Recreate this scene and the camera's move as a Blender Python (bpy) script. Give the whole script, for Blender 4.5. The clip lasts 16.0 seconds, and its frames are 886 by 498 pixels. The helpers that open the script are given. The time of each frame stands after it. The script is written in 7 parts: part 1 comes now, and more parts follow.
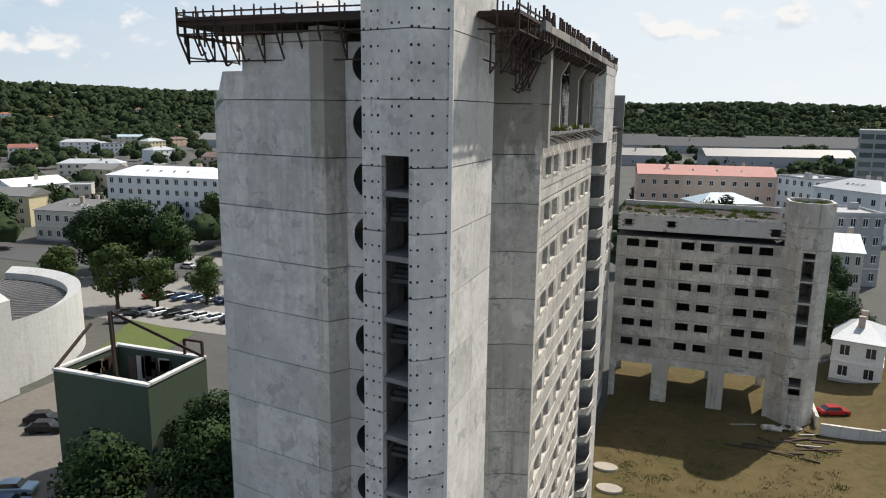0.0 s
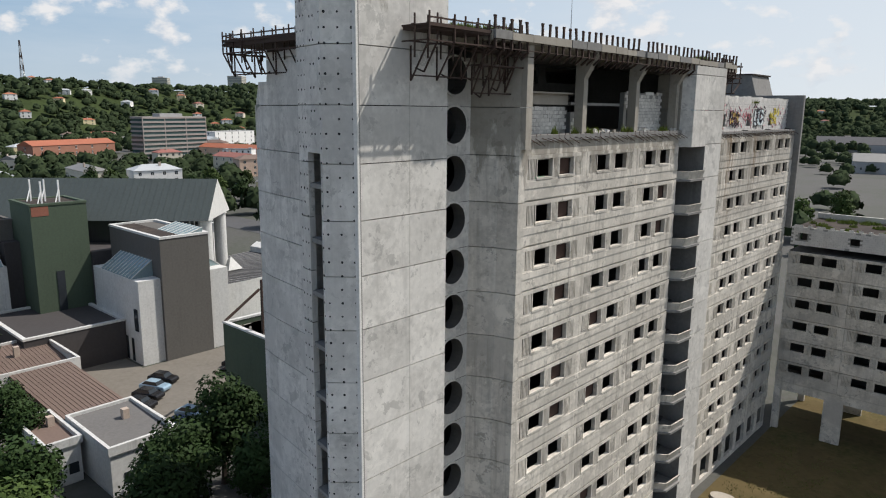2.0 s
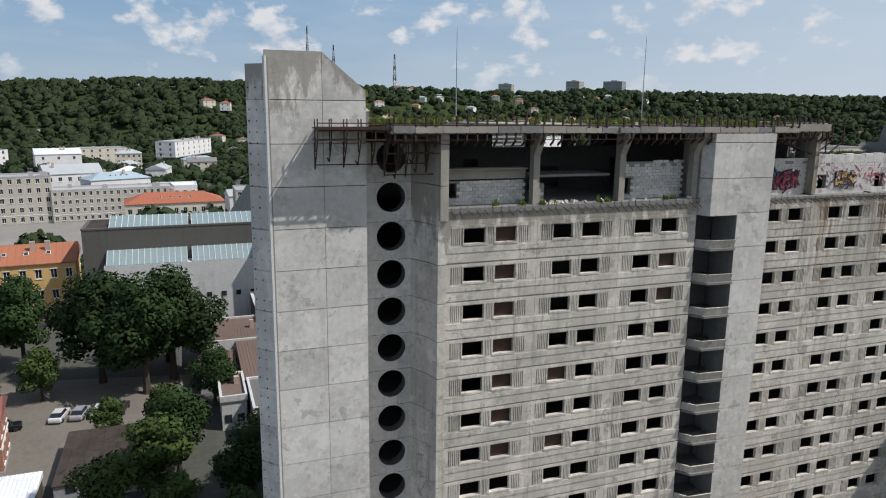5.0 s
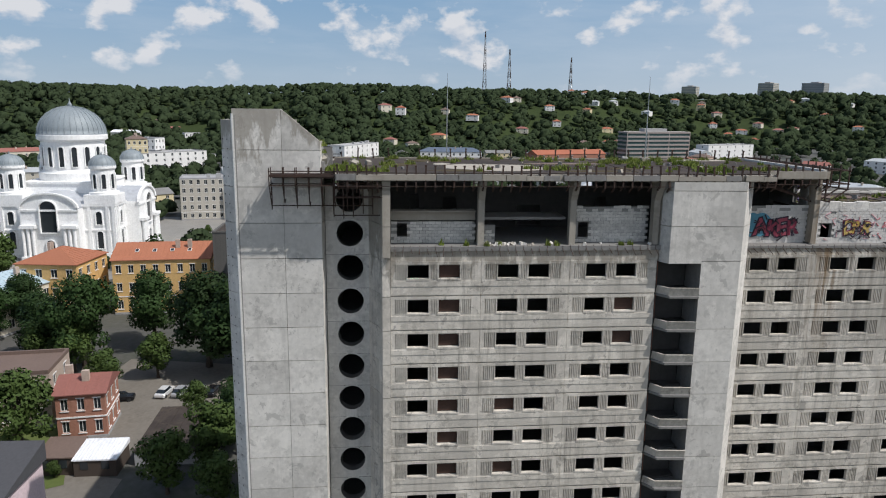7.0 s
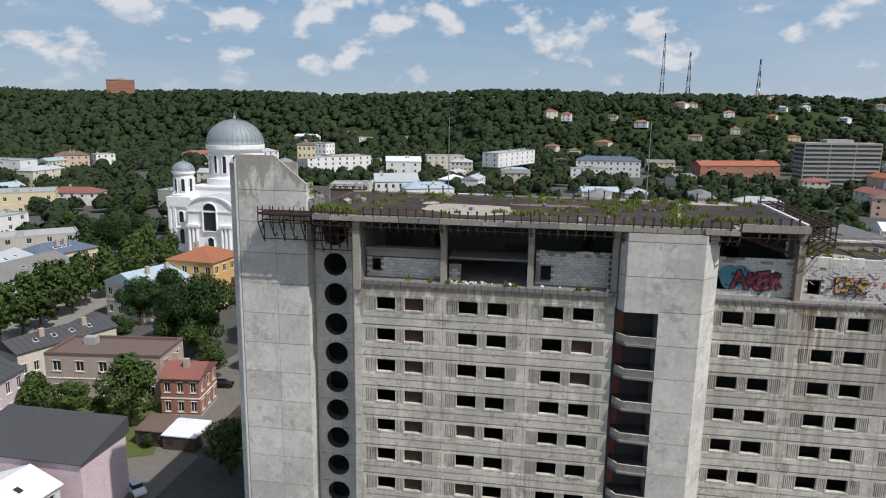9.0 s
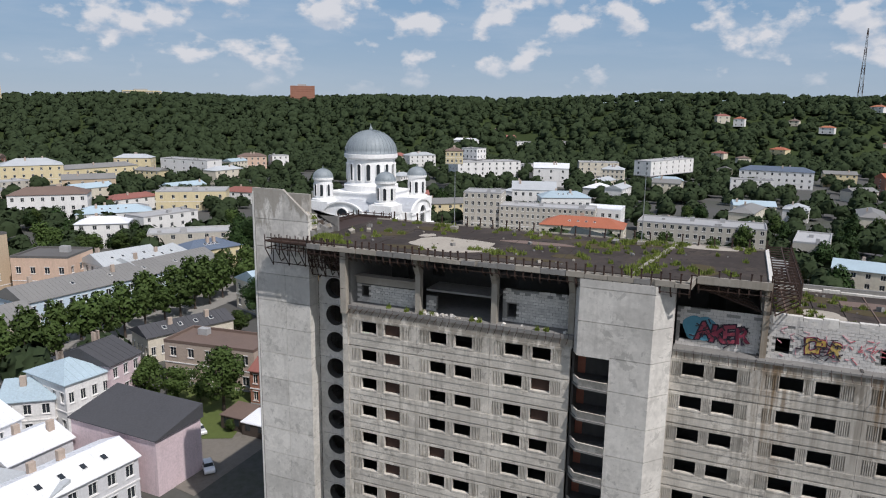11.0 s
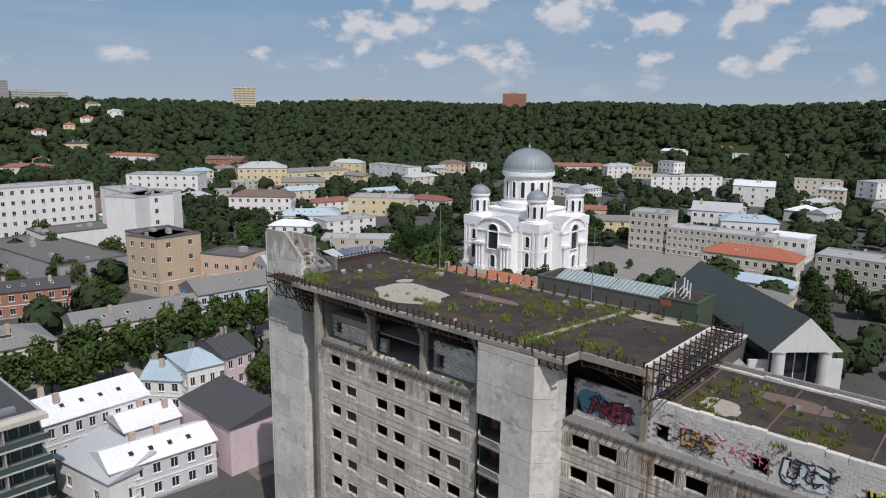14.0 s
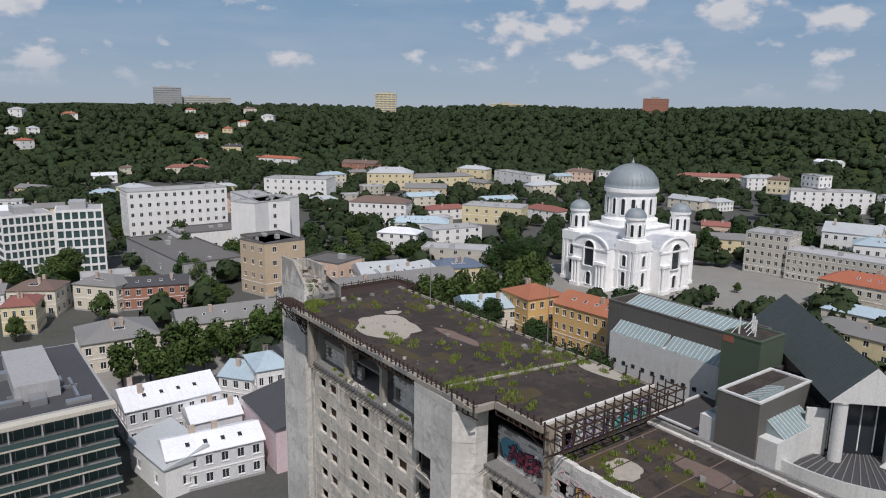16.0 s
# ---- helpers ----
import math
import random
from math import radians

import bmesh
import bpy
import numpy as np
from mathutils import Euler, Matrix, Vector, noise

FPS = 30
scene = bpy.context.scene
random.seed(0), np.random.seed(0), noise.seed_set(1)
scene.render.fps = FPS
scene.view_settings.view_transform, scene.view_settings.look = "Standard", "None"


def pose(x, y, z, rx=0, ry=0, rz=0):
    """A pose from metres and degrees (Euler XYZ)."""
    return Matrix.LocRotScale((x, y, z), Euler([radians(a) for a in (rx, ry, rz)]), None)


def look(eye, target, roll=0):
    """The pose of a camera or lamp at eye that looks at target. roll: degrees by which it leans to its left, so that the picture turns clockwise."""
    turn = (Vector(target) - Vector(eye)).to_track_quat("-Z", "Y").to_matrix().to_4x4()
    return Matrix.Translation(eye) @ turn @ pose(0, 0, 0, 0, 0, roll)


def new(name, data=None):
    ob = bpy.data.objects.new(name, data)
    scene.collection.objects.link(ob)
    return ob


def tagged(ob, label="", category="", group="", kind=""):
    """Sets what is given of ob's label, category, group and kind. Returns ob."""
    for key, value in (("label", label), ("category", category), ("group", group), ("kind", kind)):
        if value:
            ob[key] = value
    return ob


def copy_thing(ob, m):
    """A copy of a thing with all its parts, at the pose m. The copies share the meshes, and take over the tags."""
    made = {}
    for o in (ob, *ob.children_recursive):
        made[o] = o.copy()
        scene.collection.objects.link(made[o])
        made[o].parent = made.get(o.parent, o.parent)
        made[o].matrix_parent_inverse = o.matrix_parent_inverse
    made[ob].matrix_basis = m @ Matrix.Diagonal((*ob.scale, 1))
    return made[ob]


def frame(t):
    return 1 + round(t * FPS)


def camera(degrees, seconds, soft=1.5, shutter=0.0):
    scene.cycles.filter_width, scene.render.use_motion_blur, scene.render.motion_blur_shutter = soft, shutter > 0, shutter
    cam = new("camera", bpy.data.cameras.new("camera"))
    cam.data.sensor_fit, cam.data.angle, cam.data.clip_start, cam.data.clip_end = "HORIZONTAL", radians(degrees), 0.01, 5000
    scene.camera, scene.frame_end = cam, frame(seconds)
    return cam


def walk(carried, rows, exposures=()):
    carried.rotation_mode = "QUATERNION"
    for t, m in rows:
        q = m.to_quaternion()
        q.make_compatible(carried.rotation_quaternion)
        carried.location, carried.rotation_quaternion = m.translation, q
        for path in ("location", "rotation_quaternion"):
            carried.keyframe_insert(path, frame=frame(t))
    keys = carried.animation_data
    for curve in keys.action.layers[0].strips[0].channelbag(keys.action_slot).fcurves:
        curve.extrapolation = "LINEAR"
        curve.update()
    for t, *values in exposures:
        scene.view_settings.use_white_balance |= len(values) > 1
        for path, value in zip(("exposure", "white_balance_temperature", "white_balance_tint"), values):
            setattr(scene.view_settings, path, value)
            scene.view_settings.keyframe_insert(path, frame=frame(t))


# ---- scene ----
cam = camera(64.9, 16.0, soft=1.1)
METRES, EYE, TILT, LEAN, TURN = 155.0, 43.0, 0.0, 0.0, 19.5
ROWS = [
    (0.0, 0.0, 0.0, 0.0, 0.14, -11.16, -0.71),
    (0.5, 0.0276, -0.0027, -0.0004, 6.5, -11.23, -0.67),
    (1.0, 0.0577, -0.0041, 0.0002, 11.71, -11.19, -0.58),
    (1.5, 0.0893, -0.0033, 0.0011, 17.83, -11.23, -0.55),
    (2.0, 0.1207, -0.0, 0.002, 22.92, -11.28, -0.54),
    (2.5, 0.152, 0.0053, 0.0054, 27.87, -11.33, -0.5),
    (3.0, 0.1828, 0.0128, 0.012, 33.14, -11.4, -0.51),
    (3.5, 0.2123, 0.0229, 0.0193, 38.03, -11.42, -0.54),
    (4.0, 0.2409, 0.0352, 0.0264, 42.44, -11.45, -0.55),
    (6.5, 0.3639, 0.1278, 0.0589, 61.47, -11.44, -0.74),
    (7.0, 0.3835, 0.1512, 0.0657, 65.14, -11.48, -0.72),
    (7.5, 0.4014, 0.1755, 0.0726, 68.75, -11.42, -0.74),
    (8.0, 0.4181, 0.2011, 0.0794, 72.43, -11.37, -0.74),
    (8.5, 0.4334, 0.2273, 0.0863, 76.09, -11.38, -0.77),
    (9.0, 0.4464, 0.2544, 0.0934, 79.61, -11.45, -0.78),
    (11.5, 0.481, 0.3994, 0.1276, 96.94, -11.58, -0.72),
    (12.0, 0.4821, 0.4294, 0.1344, 100.06, -11.61, -0.72),
    (12.5, 0.4814, 0.4594, 0.1412, 103.07, -11.58, -0.74),
    (13.0, 0.4789, 0.4895, 0.1482, 105.98, -11.56, -0.76),
    (13.5, 0.4745, 0.5198, 0.1558, 108.98, -11.57, -0.79),
    (14.0, 0.4686, 0.5499, 0.1637, 112.01, -11.56, -0.81),
    (14.5, 0.4609, 0.5798, 0.1718, 114.93, -11.56, -0.83),
    (15.0, 0.4518, 0.6092, 0.1802, 117.88, -11.56, -0.84),
    (15.5, 0.4408, 0.6383, 0.1886, 120.92, -11.59, -0.85),
    (16.0, 0.4286, 0.6669, 0.1975, 123.98, -11.6, -0.85),
]
walk(cam, [(t, pose(0, 0, EYE, TILT, LEAN, TURN) @ pose(METRES * x, METRES * y, METRES * z, 90 + pitch, roll, yaw)) for t, x, y, z, yaw, pitch, roll in ROWS],
     exposures=[(0.0, 0.0, 6750, 11), (4.0, -0.32, 6450, 12), (7.0, -0.36, 6350, 12), (9.0, -0.37, 6350, 12), (12.0, -0.49, 6320, 15), (16.0, -0.65, 6320, 15)])

# ---- world, sun ----
SUN = Vector((11.3, 20.5, 32.0)).normalized()
world = bpy.data.worlds.new("sky")
scene.world = world
world.use_nodes = True
wn, wl = world.node_tree.nodes, world.node_tree.links
bg = wn["Background"]
sky = wn.new("ShaderNodeTexSky")
sky.sky_type, sky.sun_disc = "NISHITA", False
sky.sun_elevation, sky.sun_rotation = math.asin(SUN.z), math.atan2(SUN.x, SUN.y)
sky.air_density, sky.dust_density, sky.ozone_density = 1.0, 0.0, 4.0
wc = wn.new("ShaderNodeTexCoord")
# pale haze towards the horizon, bluer higher up
sep = wn.new("ShaderNodeSeparateXYZ")
wl.new(wc.outputs["Generated"], sep.inputs["Vector"])
hz = wn.new("ShaderNodeValToRGB")
hz.color_ramp.elements[0].position, hz.color_ramp.elements[0].color = 0.0, (6.4, 8.0, 9.6, 1)
hz.color_ramp.elements[1].position, hz.color_ramp.elements[1].color = 1.0, (0.6, 1.5, 3.6, 1)
for at_z, tone in ((0.16, (3.7, 6.3, 9.2, 1)), (0.45, (1.4, 3.1, 6.2, 1))):
    hz.color_ramp.elements.new(at_z).color = tone
wl.new(sep.outputs["Z"], hz.inputs["Fac"])
hmix = wn.new("ShaderNodeMix")
hmix.data_type = "RGBA"
hmix.inputs["Factor"].default_value = 0.85
wl.new(sky.outputs["Color"], hmix.inputs["A"])
wl.new(hz.outputs["Color"], hmix.inputs["B"])
# veil of bright haze on the sun's side
dot = wn.new("ShaderNodeVectorMath")
dot.operation = "DOT_PRODUCT"
dot.inputs[1].default_value = (SUN.x, SUN.y, 0.0)
wl.new(wc.outputs["Generated"], dot.inputs[0])
veil = wn.new("ShaderNodeMapRange")
veil.inputs["From Min"].default_value, veil.inputs["From Max"].default_value, veil.inputs["To Max"].default_value = -0.2, 0.6, 0.85
wl.new(dot.outputs["Value"], veil.inputs["Value"])
vmix = wn.new("ShaderNodeMix")
vmix.data_type = "RGBA"
vmix.inputs["B"].default_value = (11.5, 12.3, 12.9, 1)
wl.new(veil.outputs["Result"], vmix.inputs["Factor"])
wl.new(hmix.outputs["Result"], vmix.inputs["A"])
# cumulus: rounded heads, shaded undersides, thin cloud between
def cloud_noise(lift, size, detail, rough, stretch=1.7):
    mp, nz = wn.new("ShaderNodeMapping"), wn.new("ShaderNodeTexNoise")
    mp.inputs["Scale"].default_value = (1.0, 1.0, stretch)
    mp.inputs["Location"].default_value = (0.35, 0.1, lift)
    wl.new(wc.outputs["Generated"], mp.inputs["Vector"]), wl.new(mp.outputs["Vector"], nz.inputs["Vector"])
    nz.inputs["Scale"].default_value, nz.inputs["Detail"].default_value, nz.inputs["Roughness"].default_value = size, detail, rough
    return nz.outputs["Fac"]


def sky_math(op, a, b):
    m = wn.new("ShaderNodeMath")
    m.operation, m.use_clamp = op, op == "MULTIPLY"
    for i, v in enumerate((a, b)):
        if isinstance(v, (int, float)):
            m.inputs[i].default_value = v
        else:
            wl.new(v, m.inputs[i])
    return m.outputs[0]


def sky_range(v, a, b, lo=0.0, hi=1.0):
    r = wn.new("ShaderNodeMapRange")
    for key, val in (("From Min", a), ("From Max", b), ("To Min", lo), ("To Max", hi)):
        r.inputs[key].default_value = val
    wl.new(v, r.inputs["Value"])
    return r.outputs["Result"]


def sky_mix(fac, a, b):
    x = wn.new("ShaderNodeMix")
    x.data_type = "RGBA"
    wl.new(fac, x.inputs["Factor"])
    for key, v in (("A", a), ("B", b)):
        if isinstance(v, tuple):
            x.inputs[key].default_value = v
        else:
            wl.new(v, x.inputs[key])
    return x.outputs["Result"]


heads, above = cloud_noise(0.0, 15.0, 9.0, 0.52), cloud_noise(0.03, 15.0, 5.0, 0.52)
groups = cloud_noise(0.4, 3.2, 2.0, 0.5, 3.0)
body = sky_math("ADD", heads, sky_math("MULTIPLY", groups, 0.38))
cover = sky_math("MULTIPLY", sky_range(body, 0.735, 0.83, 0.0, 0.95), sky_range(sep.outputs["Z"], 0.01, 0.06))
thin = sky_math("MULTIPLY", sky_range(cloud_noise(0.7, 4.0, 6.0, 0.6, 6.0), 0.42, 0.8, 0.0, 0.35), sky_range(sep.outputs["Z"], 0.0, 0.08))
lit = sky_range(sky_math("SUBTRACT", heads, above), -0.09, 0.06)
tone = sky_mix(lit, (8.0, 9.0, 10.2, 1), (11.4, 11.6, 11.8, 1))
veiled = sky_mix(thin, vmix.outputs["Result"], (9.4, 10.4, 11.4, 1))
wl.new(sky_mix(cover, veiled, tone), bg.inputs["Color"])
bg.inputs["Strength"].default_value = 0.08
sun = new("sun", bpy.data.lights.new("sun", "SUN"))
sun.data.energy, sun.data.angle, sun.data.color = 5.0, radians(0.5), (1.0, 0.96, 0.9)
sun.matrix_world = look(SUN * 300, (0, 0, 0))

# ---- materials ----
MATS = {}


def material(name, col, rough=0.85, metal=0.0, grain=6.0, stain=0.25, stain_col=None, streak=0.0, bump=0.15, jitter=0.0, scale=0.35, bump_dist=0.02, patch=0.0, gloss=0.5):
    """A weathered surface: base colour, fine grain, broad stains, downward streaks and fine relief."""
    if name in MATS:
        return MATS[name]
    m = bpy.data.materials.new(name)
    m.use_nodes = True
    n, l = m.node_tree.nodes, m.node_tree.links
    bsdf = n["Principled BSDF"]
    bsdf.inputs["Roughness"].default_value, bsdf.inputs["Metallic"].default_value = rough, metal
    bsdf.inputs["Specular IOR Level"].default_value = gloss
    geo = n.new("ShaderNodeNewGeometry")

    def noise_at(size, detail, vec=None, rough_=0.6):
        t = n.new("ShaderNodeTexNoise")
        t.inputs["Scale"].default_value, t.inputs["Detail"].default_value, t.inputs["Roughness"].default_value = size, detail, rough_
        l.new(vec or geo.outputs["Position"], t.inputs["Vector"])
        return t.outputs["Fac"]

    def ramp(fac, a, b):
        r = n.new("ShaderNodeMapRange")
        r.inputs["From Min"].default_value, r.inputs["From Max"].default_value = a, b
        l.new(fac, r.inputs["Value"])
        return r.outputs["Result"]

    def mix(fac, a, b, mode="MIX"):
        x = n.new("ShaderNodeMix")
        x.data_type, x.blend_type = "RGBA", mode
        for key, v in (("Factor", fac), ("A", a), ("B", b)):
            if isinstance(v, (int, float)):
                x.inputs[key].default_value = v
            elif isinstance(v, tuple):
                x.inputs[key].default_value = (*v[:3], 1)
            else:
                l.new(v, x.inputs[key])
        return x.outputs["Result"]

    dark = stain_col or tuple(c * 0.5 for c in col)
    c = mix(ramp(noise_at(scale, 5), 0.42, 0.72), col, dark)
    c = mix(1 - stain, c, col)
    fine = noise_at(grain, 6)
    c = mix(ramp(fine, 0.3, 0.75), c, tuple(min(1, v * 1.22) for v in col))
    if patch:
        # sharp-edged worn patches: pale bloom and dark damp, each with its own outline
        for size, lo, hi, tone, k in ((0.42, 0.55, 0.575, 1.28, 0.8), (0.7, 0.585, 0.61, 0.6, 0.9), (2.3, 0.61, 0.64, 0.62, 0.7), (0.16, 0.5, 0.56, 0.84, 0.8)):
            f = noise_at(size, 7, None, 0.68)
            f.node.inputs["Distortion"].default_value = 0.35
            g = n.new("ShaderNodeMath")
            g.operation = "MULTIPLY"
            g.inputs[1].default_value = patch * k
            l.new(ramp(f, lo, hi), g.inputs[0])
            c = mix(g.outputs[0], c, tuple(min(1, v * tone) for v in col))
    if streak:
        mp = n.new("ShaderNodeMapping")
        mp.inputs["Scale"].default_value = (1, 1, 0.06)
        l.new(geo.outputs["Position"], mp.inputs["Vector"])
        s = ramp(noise_at(1.6, 5, mp.outputs["Vector"], 0.7), 0.5, 0.7)
        big = ramp(noise_at(0.13, 3), 0.35, 0.65)
        mm = n.new("ShaderNodeMath")
        mm.operation = "MULTIPLY"
        l.new(s, mm.inputs[0]), l.new(big, mm.inputs[1])
        m2 = n.new("ShaderNodeMath")
        m2.operation = "MULTIPLY"
        m2.inputs[1].default_value = streak
        l.new(mm.outputs[0], m2.inputs[0])
        c = mix(m2.outputs[0], c, dark)
    if jitter:
        info = n.new("ShaderNodeObjectInfo")
        hsv = n.new("ShaderNodeHueSaturation")
        v = ramp(info.outputs["Random"], 0, 1)
        n_ = v.node
        n_.inputs["To Min"].default_value, n_.inputs["To Max"].default_value = 1 - jitter, 1 + jitter
        l.new(v, hsv.inputs["Value"])
        l.new(c, hsv.inputs["Color"])
        c = hsv.outputs["Color"]
    l.new(c, bsdf.inputs["Base Color"])
    if bump:
        b = n.new("ShaderNodeBump")
        b.inputs["Strength"].default_value, b.inputs["Distance"].default_value = bump, bump_dist
        l.new(fine, b.inputs["Height"])
        l.new(b.outputs["Normal"], bsdf.inputs["Normal"])
    MATS[name] = m
    return m


CONC = material("concrete", (0.55, 0.515, 0.455), 0.9, grain=3.0, stain=0.85, stain_col=(0.23, 0.21, 0.175), streak=0.9, bump=0.3, jitter=0.08, scale=0.45, patch=0.95)
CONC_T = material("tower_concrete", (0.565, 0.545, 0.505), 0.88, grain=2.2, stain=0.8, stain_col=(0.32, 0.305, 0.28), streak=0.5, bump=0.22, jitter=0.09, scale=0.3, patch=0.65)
# darker concrete: dirty ledges and kerbs, also painted shade on recessed parts
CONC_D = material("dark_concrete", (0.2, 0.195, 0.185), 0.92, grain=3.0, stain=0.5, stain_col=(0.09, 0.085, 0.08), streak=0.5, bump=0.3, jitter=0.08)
# indoor concrete: room shade, and soot on back walls, in one dark colour
CONC_SHADED = material("shaded_inner_concrete", (0.075, 0.072, 0.068), 0.95, grain=2.0, stain=0.5, bump=0.2)
BLOCK = material("white_block", (0.56, 0.54, 0.5), 0.9, grain=5.0, stain=0.7, bump=0.2, jitter=0.14, scale=0.8)
MORTAR = material("mortar", (0.24, 0.235, 0.22), 0.95, grain=8.0)
RUST = material("rusty_steel", (0.045, 0.028, 0.022), 0.8, 0.2, grain=12.0, stain=0.6, stain_col=(0.09, 0.04, 0.022), bump=0.2)
TAR = material("tar_roofing", (0.05, 0.041, 0.037), 0.95, grain=1.6, stain=0.9, stain_col=(0.105, 0.085, 0.062), bump=0.5, scale=0.45, patch=0.9, gloss=0.2)
SAND = material("pale_screed", (0.35, 0.315, 0.265), 0.95, grain=3.0, stain=0.5, bump=0.3)
GROUND_RED = material("red_brick", (0.26, 0.1, 0.065), 0.9, grain=6.0, stain=0.4, bump=0.3, jitter=0.12)
HOLE = material("hole_shadow", (0.02, 0.02, 0.02), 0.95, bump=0)
LEAF = material("leaf", (0.05, 0.078, 0.02), 0.7, gloss=0.15, grain=1.2, stain=0.5, stain_col=(0.025, 0.05, 0.014), bump=0, jitter=0.25, scale=0.2)
LEAF2 = material("leaf_dark", (0.024, 0.046, 0.013), 0.7, gloss=0.15, grain=1.2, stain=0.5, stain_col=(0.018, 0.037, 0.012), bump=0, jitter=0.25, scale=0.2)
GRASS = material("roof_grass", (0.13, 0.17, 0.035), 0.85, gloss=0.1, grain=2.0, stain=0.6, stain_col=(0.2, 0.19, 0.08), bump=0)
BARK = material("bark", (0.06, 0.045, 0.035), 0.95, grain=8.0)


# rust-brown run-off below the roof's corner on the second wing's upper storeys
def rust_run(m, y, half, z0, z1, col):
    n, l = m.node_tree.nodes, m.node_tree.links
    geo, sepa = n.new("ShaderNodeNewGeometry"), n.new("ShaderNodeSeparateXYZ")
    l.new(geo.outputs["Position"], sepa.inputs["Vector"])
    off = n.new("ShaderNodeMath")
    off.operation = "SUBTRACT"
    off.inputs[1].default_value = y
    l.new(sepa.outputs["Y"], off.inputs[0])
    ab = n.new("ShaderNodeMath")
    ab.operation = "ABSOLUTE"
    l.new(off.outputs[0], ab.inputs[0])
    side, down = n.new("ShaderNodeMapRange"), n.new("ShaderNodeMapRange")
    side.inputs["From Min"].default_value, side.inputs["From Max"].default_value = half, 0.1
    down.inputs["From Min"].default_value, down.inputs["From Max"].default_value = z0, z1
    l.new(ab.outputs[0], side.inputs["Value"]), l.new(sepa.outputs["Z"], down.inputs["Value"])
    mp, nz, rg = n.new("ShaderNodeMapping"), n.new("ShaderNodeTexNoise"), n.new("ShaderNodeMapRange")
    mp.inputs["Scale"].default_value = (1, 2.2, 0.12)
    l.new(geo.outputs["Position"], mp.inputs["Vector"]), l.new(mp.outputs["Vector"], nz.inputs["Vector"])
    nz.inputs["Scale"].default_value, nz.inputs["Detail"].default_value = 1.5, 6
    rg.inputs["From Min"].default_value, rg.inputs["From Max"].default_value = 0.38, 0.62
    l.new(nz.outputs["Fac"], rg.inputs["Value"])
    prod = None
    for o in (side.outputs["Result"], down.outputs["Result"], rg.outputs["Result"]):
        if prod is None:
            prod = o
            continue
        mul = n.new("ShaderNodeMath")
        mul.operation = "MULTIPLY"
        l.new(prod, mul.inputs[0]), l.new(o, mul.inputs[1])
        prod = mul.outputs[0]
    x = n.new("ShaderNodeMix")
    x.data_type = "RGBA"
    base = n["Principled BSDF"].inputs["Base Color"]
    l.new(base.links[0].from_socket, x.inputs["A"])
    x.inputs["B"].default_value = (*col, 1)
    l.new(prod, x.inputs["Factor"])
    l.new(x.outputs["Result"], base)


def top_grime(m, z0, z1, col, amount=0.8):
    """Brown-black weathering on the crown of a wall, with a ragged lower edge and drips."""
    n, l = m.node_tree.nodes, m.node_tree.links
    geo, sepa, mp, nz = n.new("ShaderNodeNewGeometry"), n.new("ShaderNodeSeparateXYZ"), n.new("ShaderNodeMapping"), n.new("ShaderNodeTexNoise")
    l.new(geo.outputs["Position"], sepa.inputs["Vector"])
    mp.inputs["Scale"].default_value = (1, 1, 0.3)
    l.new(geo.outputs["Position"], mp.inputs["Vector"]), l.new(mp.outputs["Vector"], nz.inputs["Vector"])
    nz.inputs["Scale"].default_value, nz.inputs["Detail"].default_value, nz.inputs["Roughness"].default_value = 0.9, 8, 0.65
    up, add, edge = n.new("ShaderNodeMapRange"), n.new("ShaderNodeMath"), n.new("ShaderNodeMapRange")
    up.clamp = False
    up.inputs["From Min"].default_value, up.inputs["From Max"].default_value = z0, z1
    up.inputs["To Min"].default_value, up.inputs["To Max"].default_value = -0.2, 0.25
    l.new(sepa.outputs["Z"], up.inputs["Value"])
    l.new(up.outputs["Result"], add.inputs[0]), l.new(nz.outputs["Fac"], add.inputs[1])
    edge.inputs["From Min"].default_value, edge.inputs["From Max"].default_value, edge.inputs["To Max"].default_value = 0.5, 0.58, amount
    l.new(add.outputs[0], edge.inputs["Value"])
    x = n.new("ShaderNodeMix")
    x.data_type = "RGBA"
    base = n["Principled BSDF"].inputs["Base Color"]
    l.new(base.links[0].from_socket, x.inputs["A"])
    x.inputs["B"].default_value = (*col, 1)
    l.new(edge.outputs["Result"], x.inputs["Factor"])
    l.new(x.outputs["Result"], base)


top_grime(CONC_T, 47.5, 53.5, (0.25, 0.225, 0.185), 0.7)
top_grime(CONC, 37.6, 42.5, (0.24, 0.215, 0.175), 0.7)
rust_run(CONC, 83.0, 2.0, 29.0, 38.0, (0.24, 0.15, 0.07))
rust_run(CONC, 92.0, 17.0, 29.0, 42.0, (0.2, 0.175, 0.14))
rust_run(CONC, 90.5, 1.0, 33.0, 39.5, (0.2, 0.13, 0.07))


# ---- building helpers ----
def thing(name, label, category, group="", at=(0, 0, 0), kind=""):
    return tagged(pose_of(new(name), pose(*at)), label, category, group, kind)


def pose_of(ob, m):
    ob.matrix_basis = m
    return ob


def mesh_of(name, bm, *mats):
    me = bpy.data.meshes.new(name)
    bm.to_mesh(me)
    bm.free()
    for m in mats:
        me.materials.append(m)
    return me


def part(name, bm, mat, parent, label="", kind=""):
    me = bm if isinstance(bm, bpy.types.Mesh) else mesh_of(name, bm, *(mat if isinstance(mat, (list, tuple)) else (mat,)))
    ob = new(name, me)
    ob.parent = parent
    return tagged(ob, label, "", "", kind)


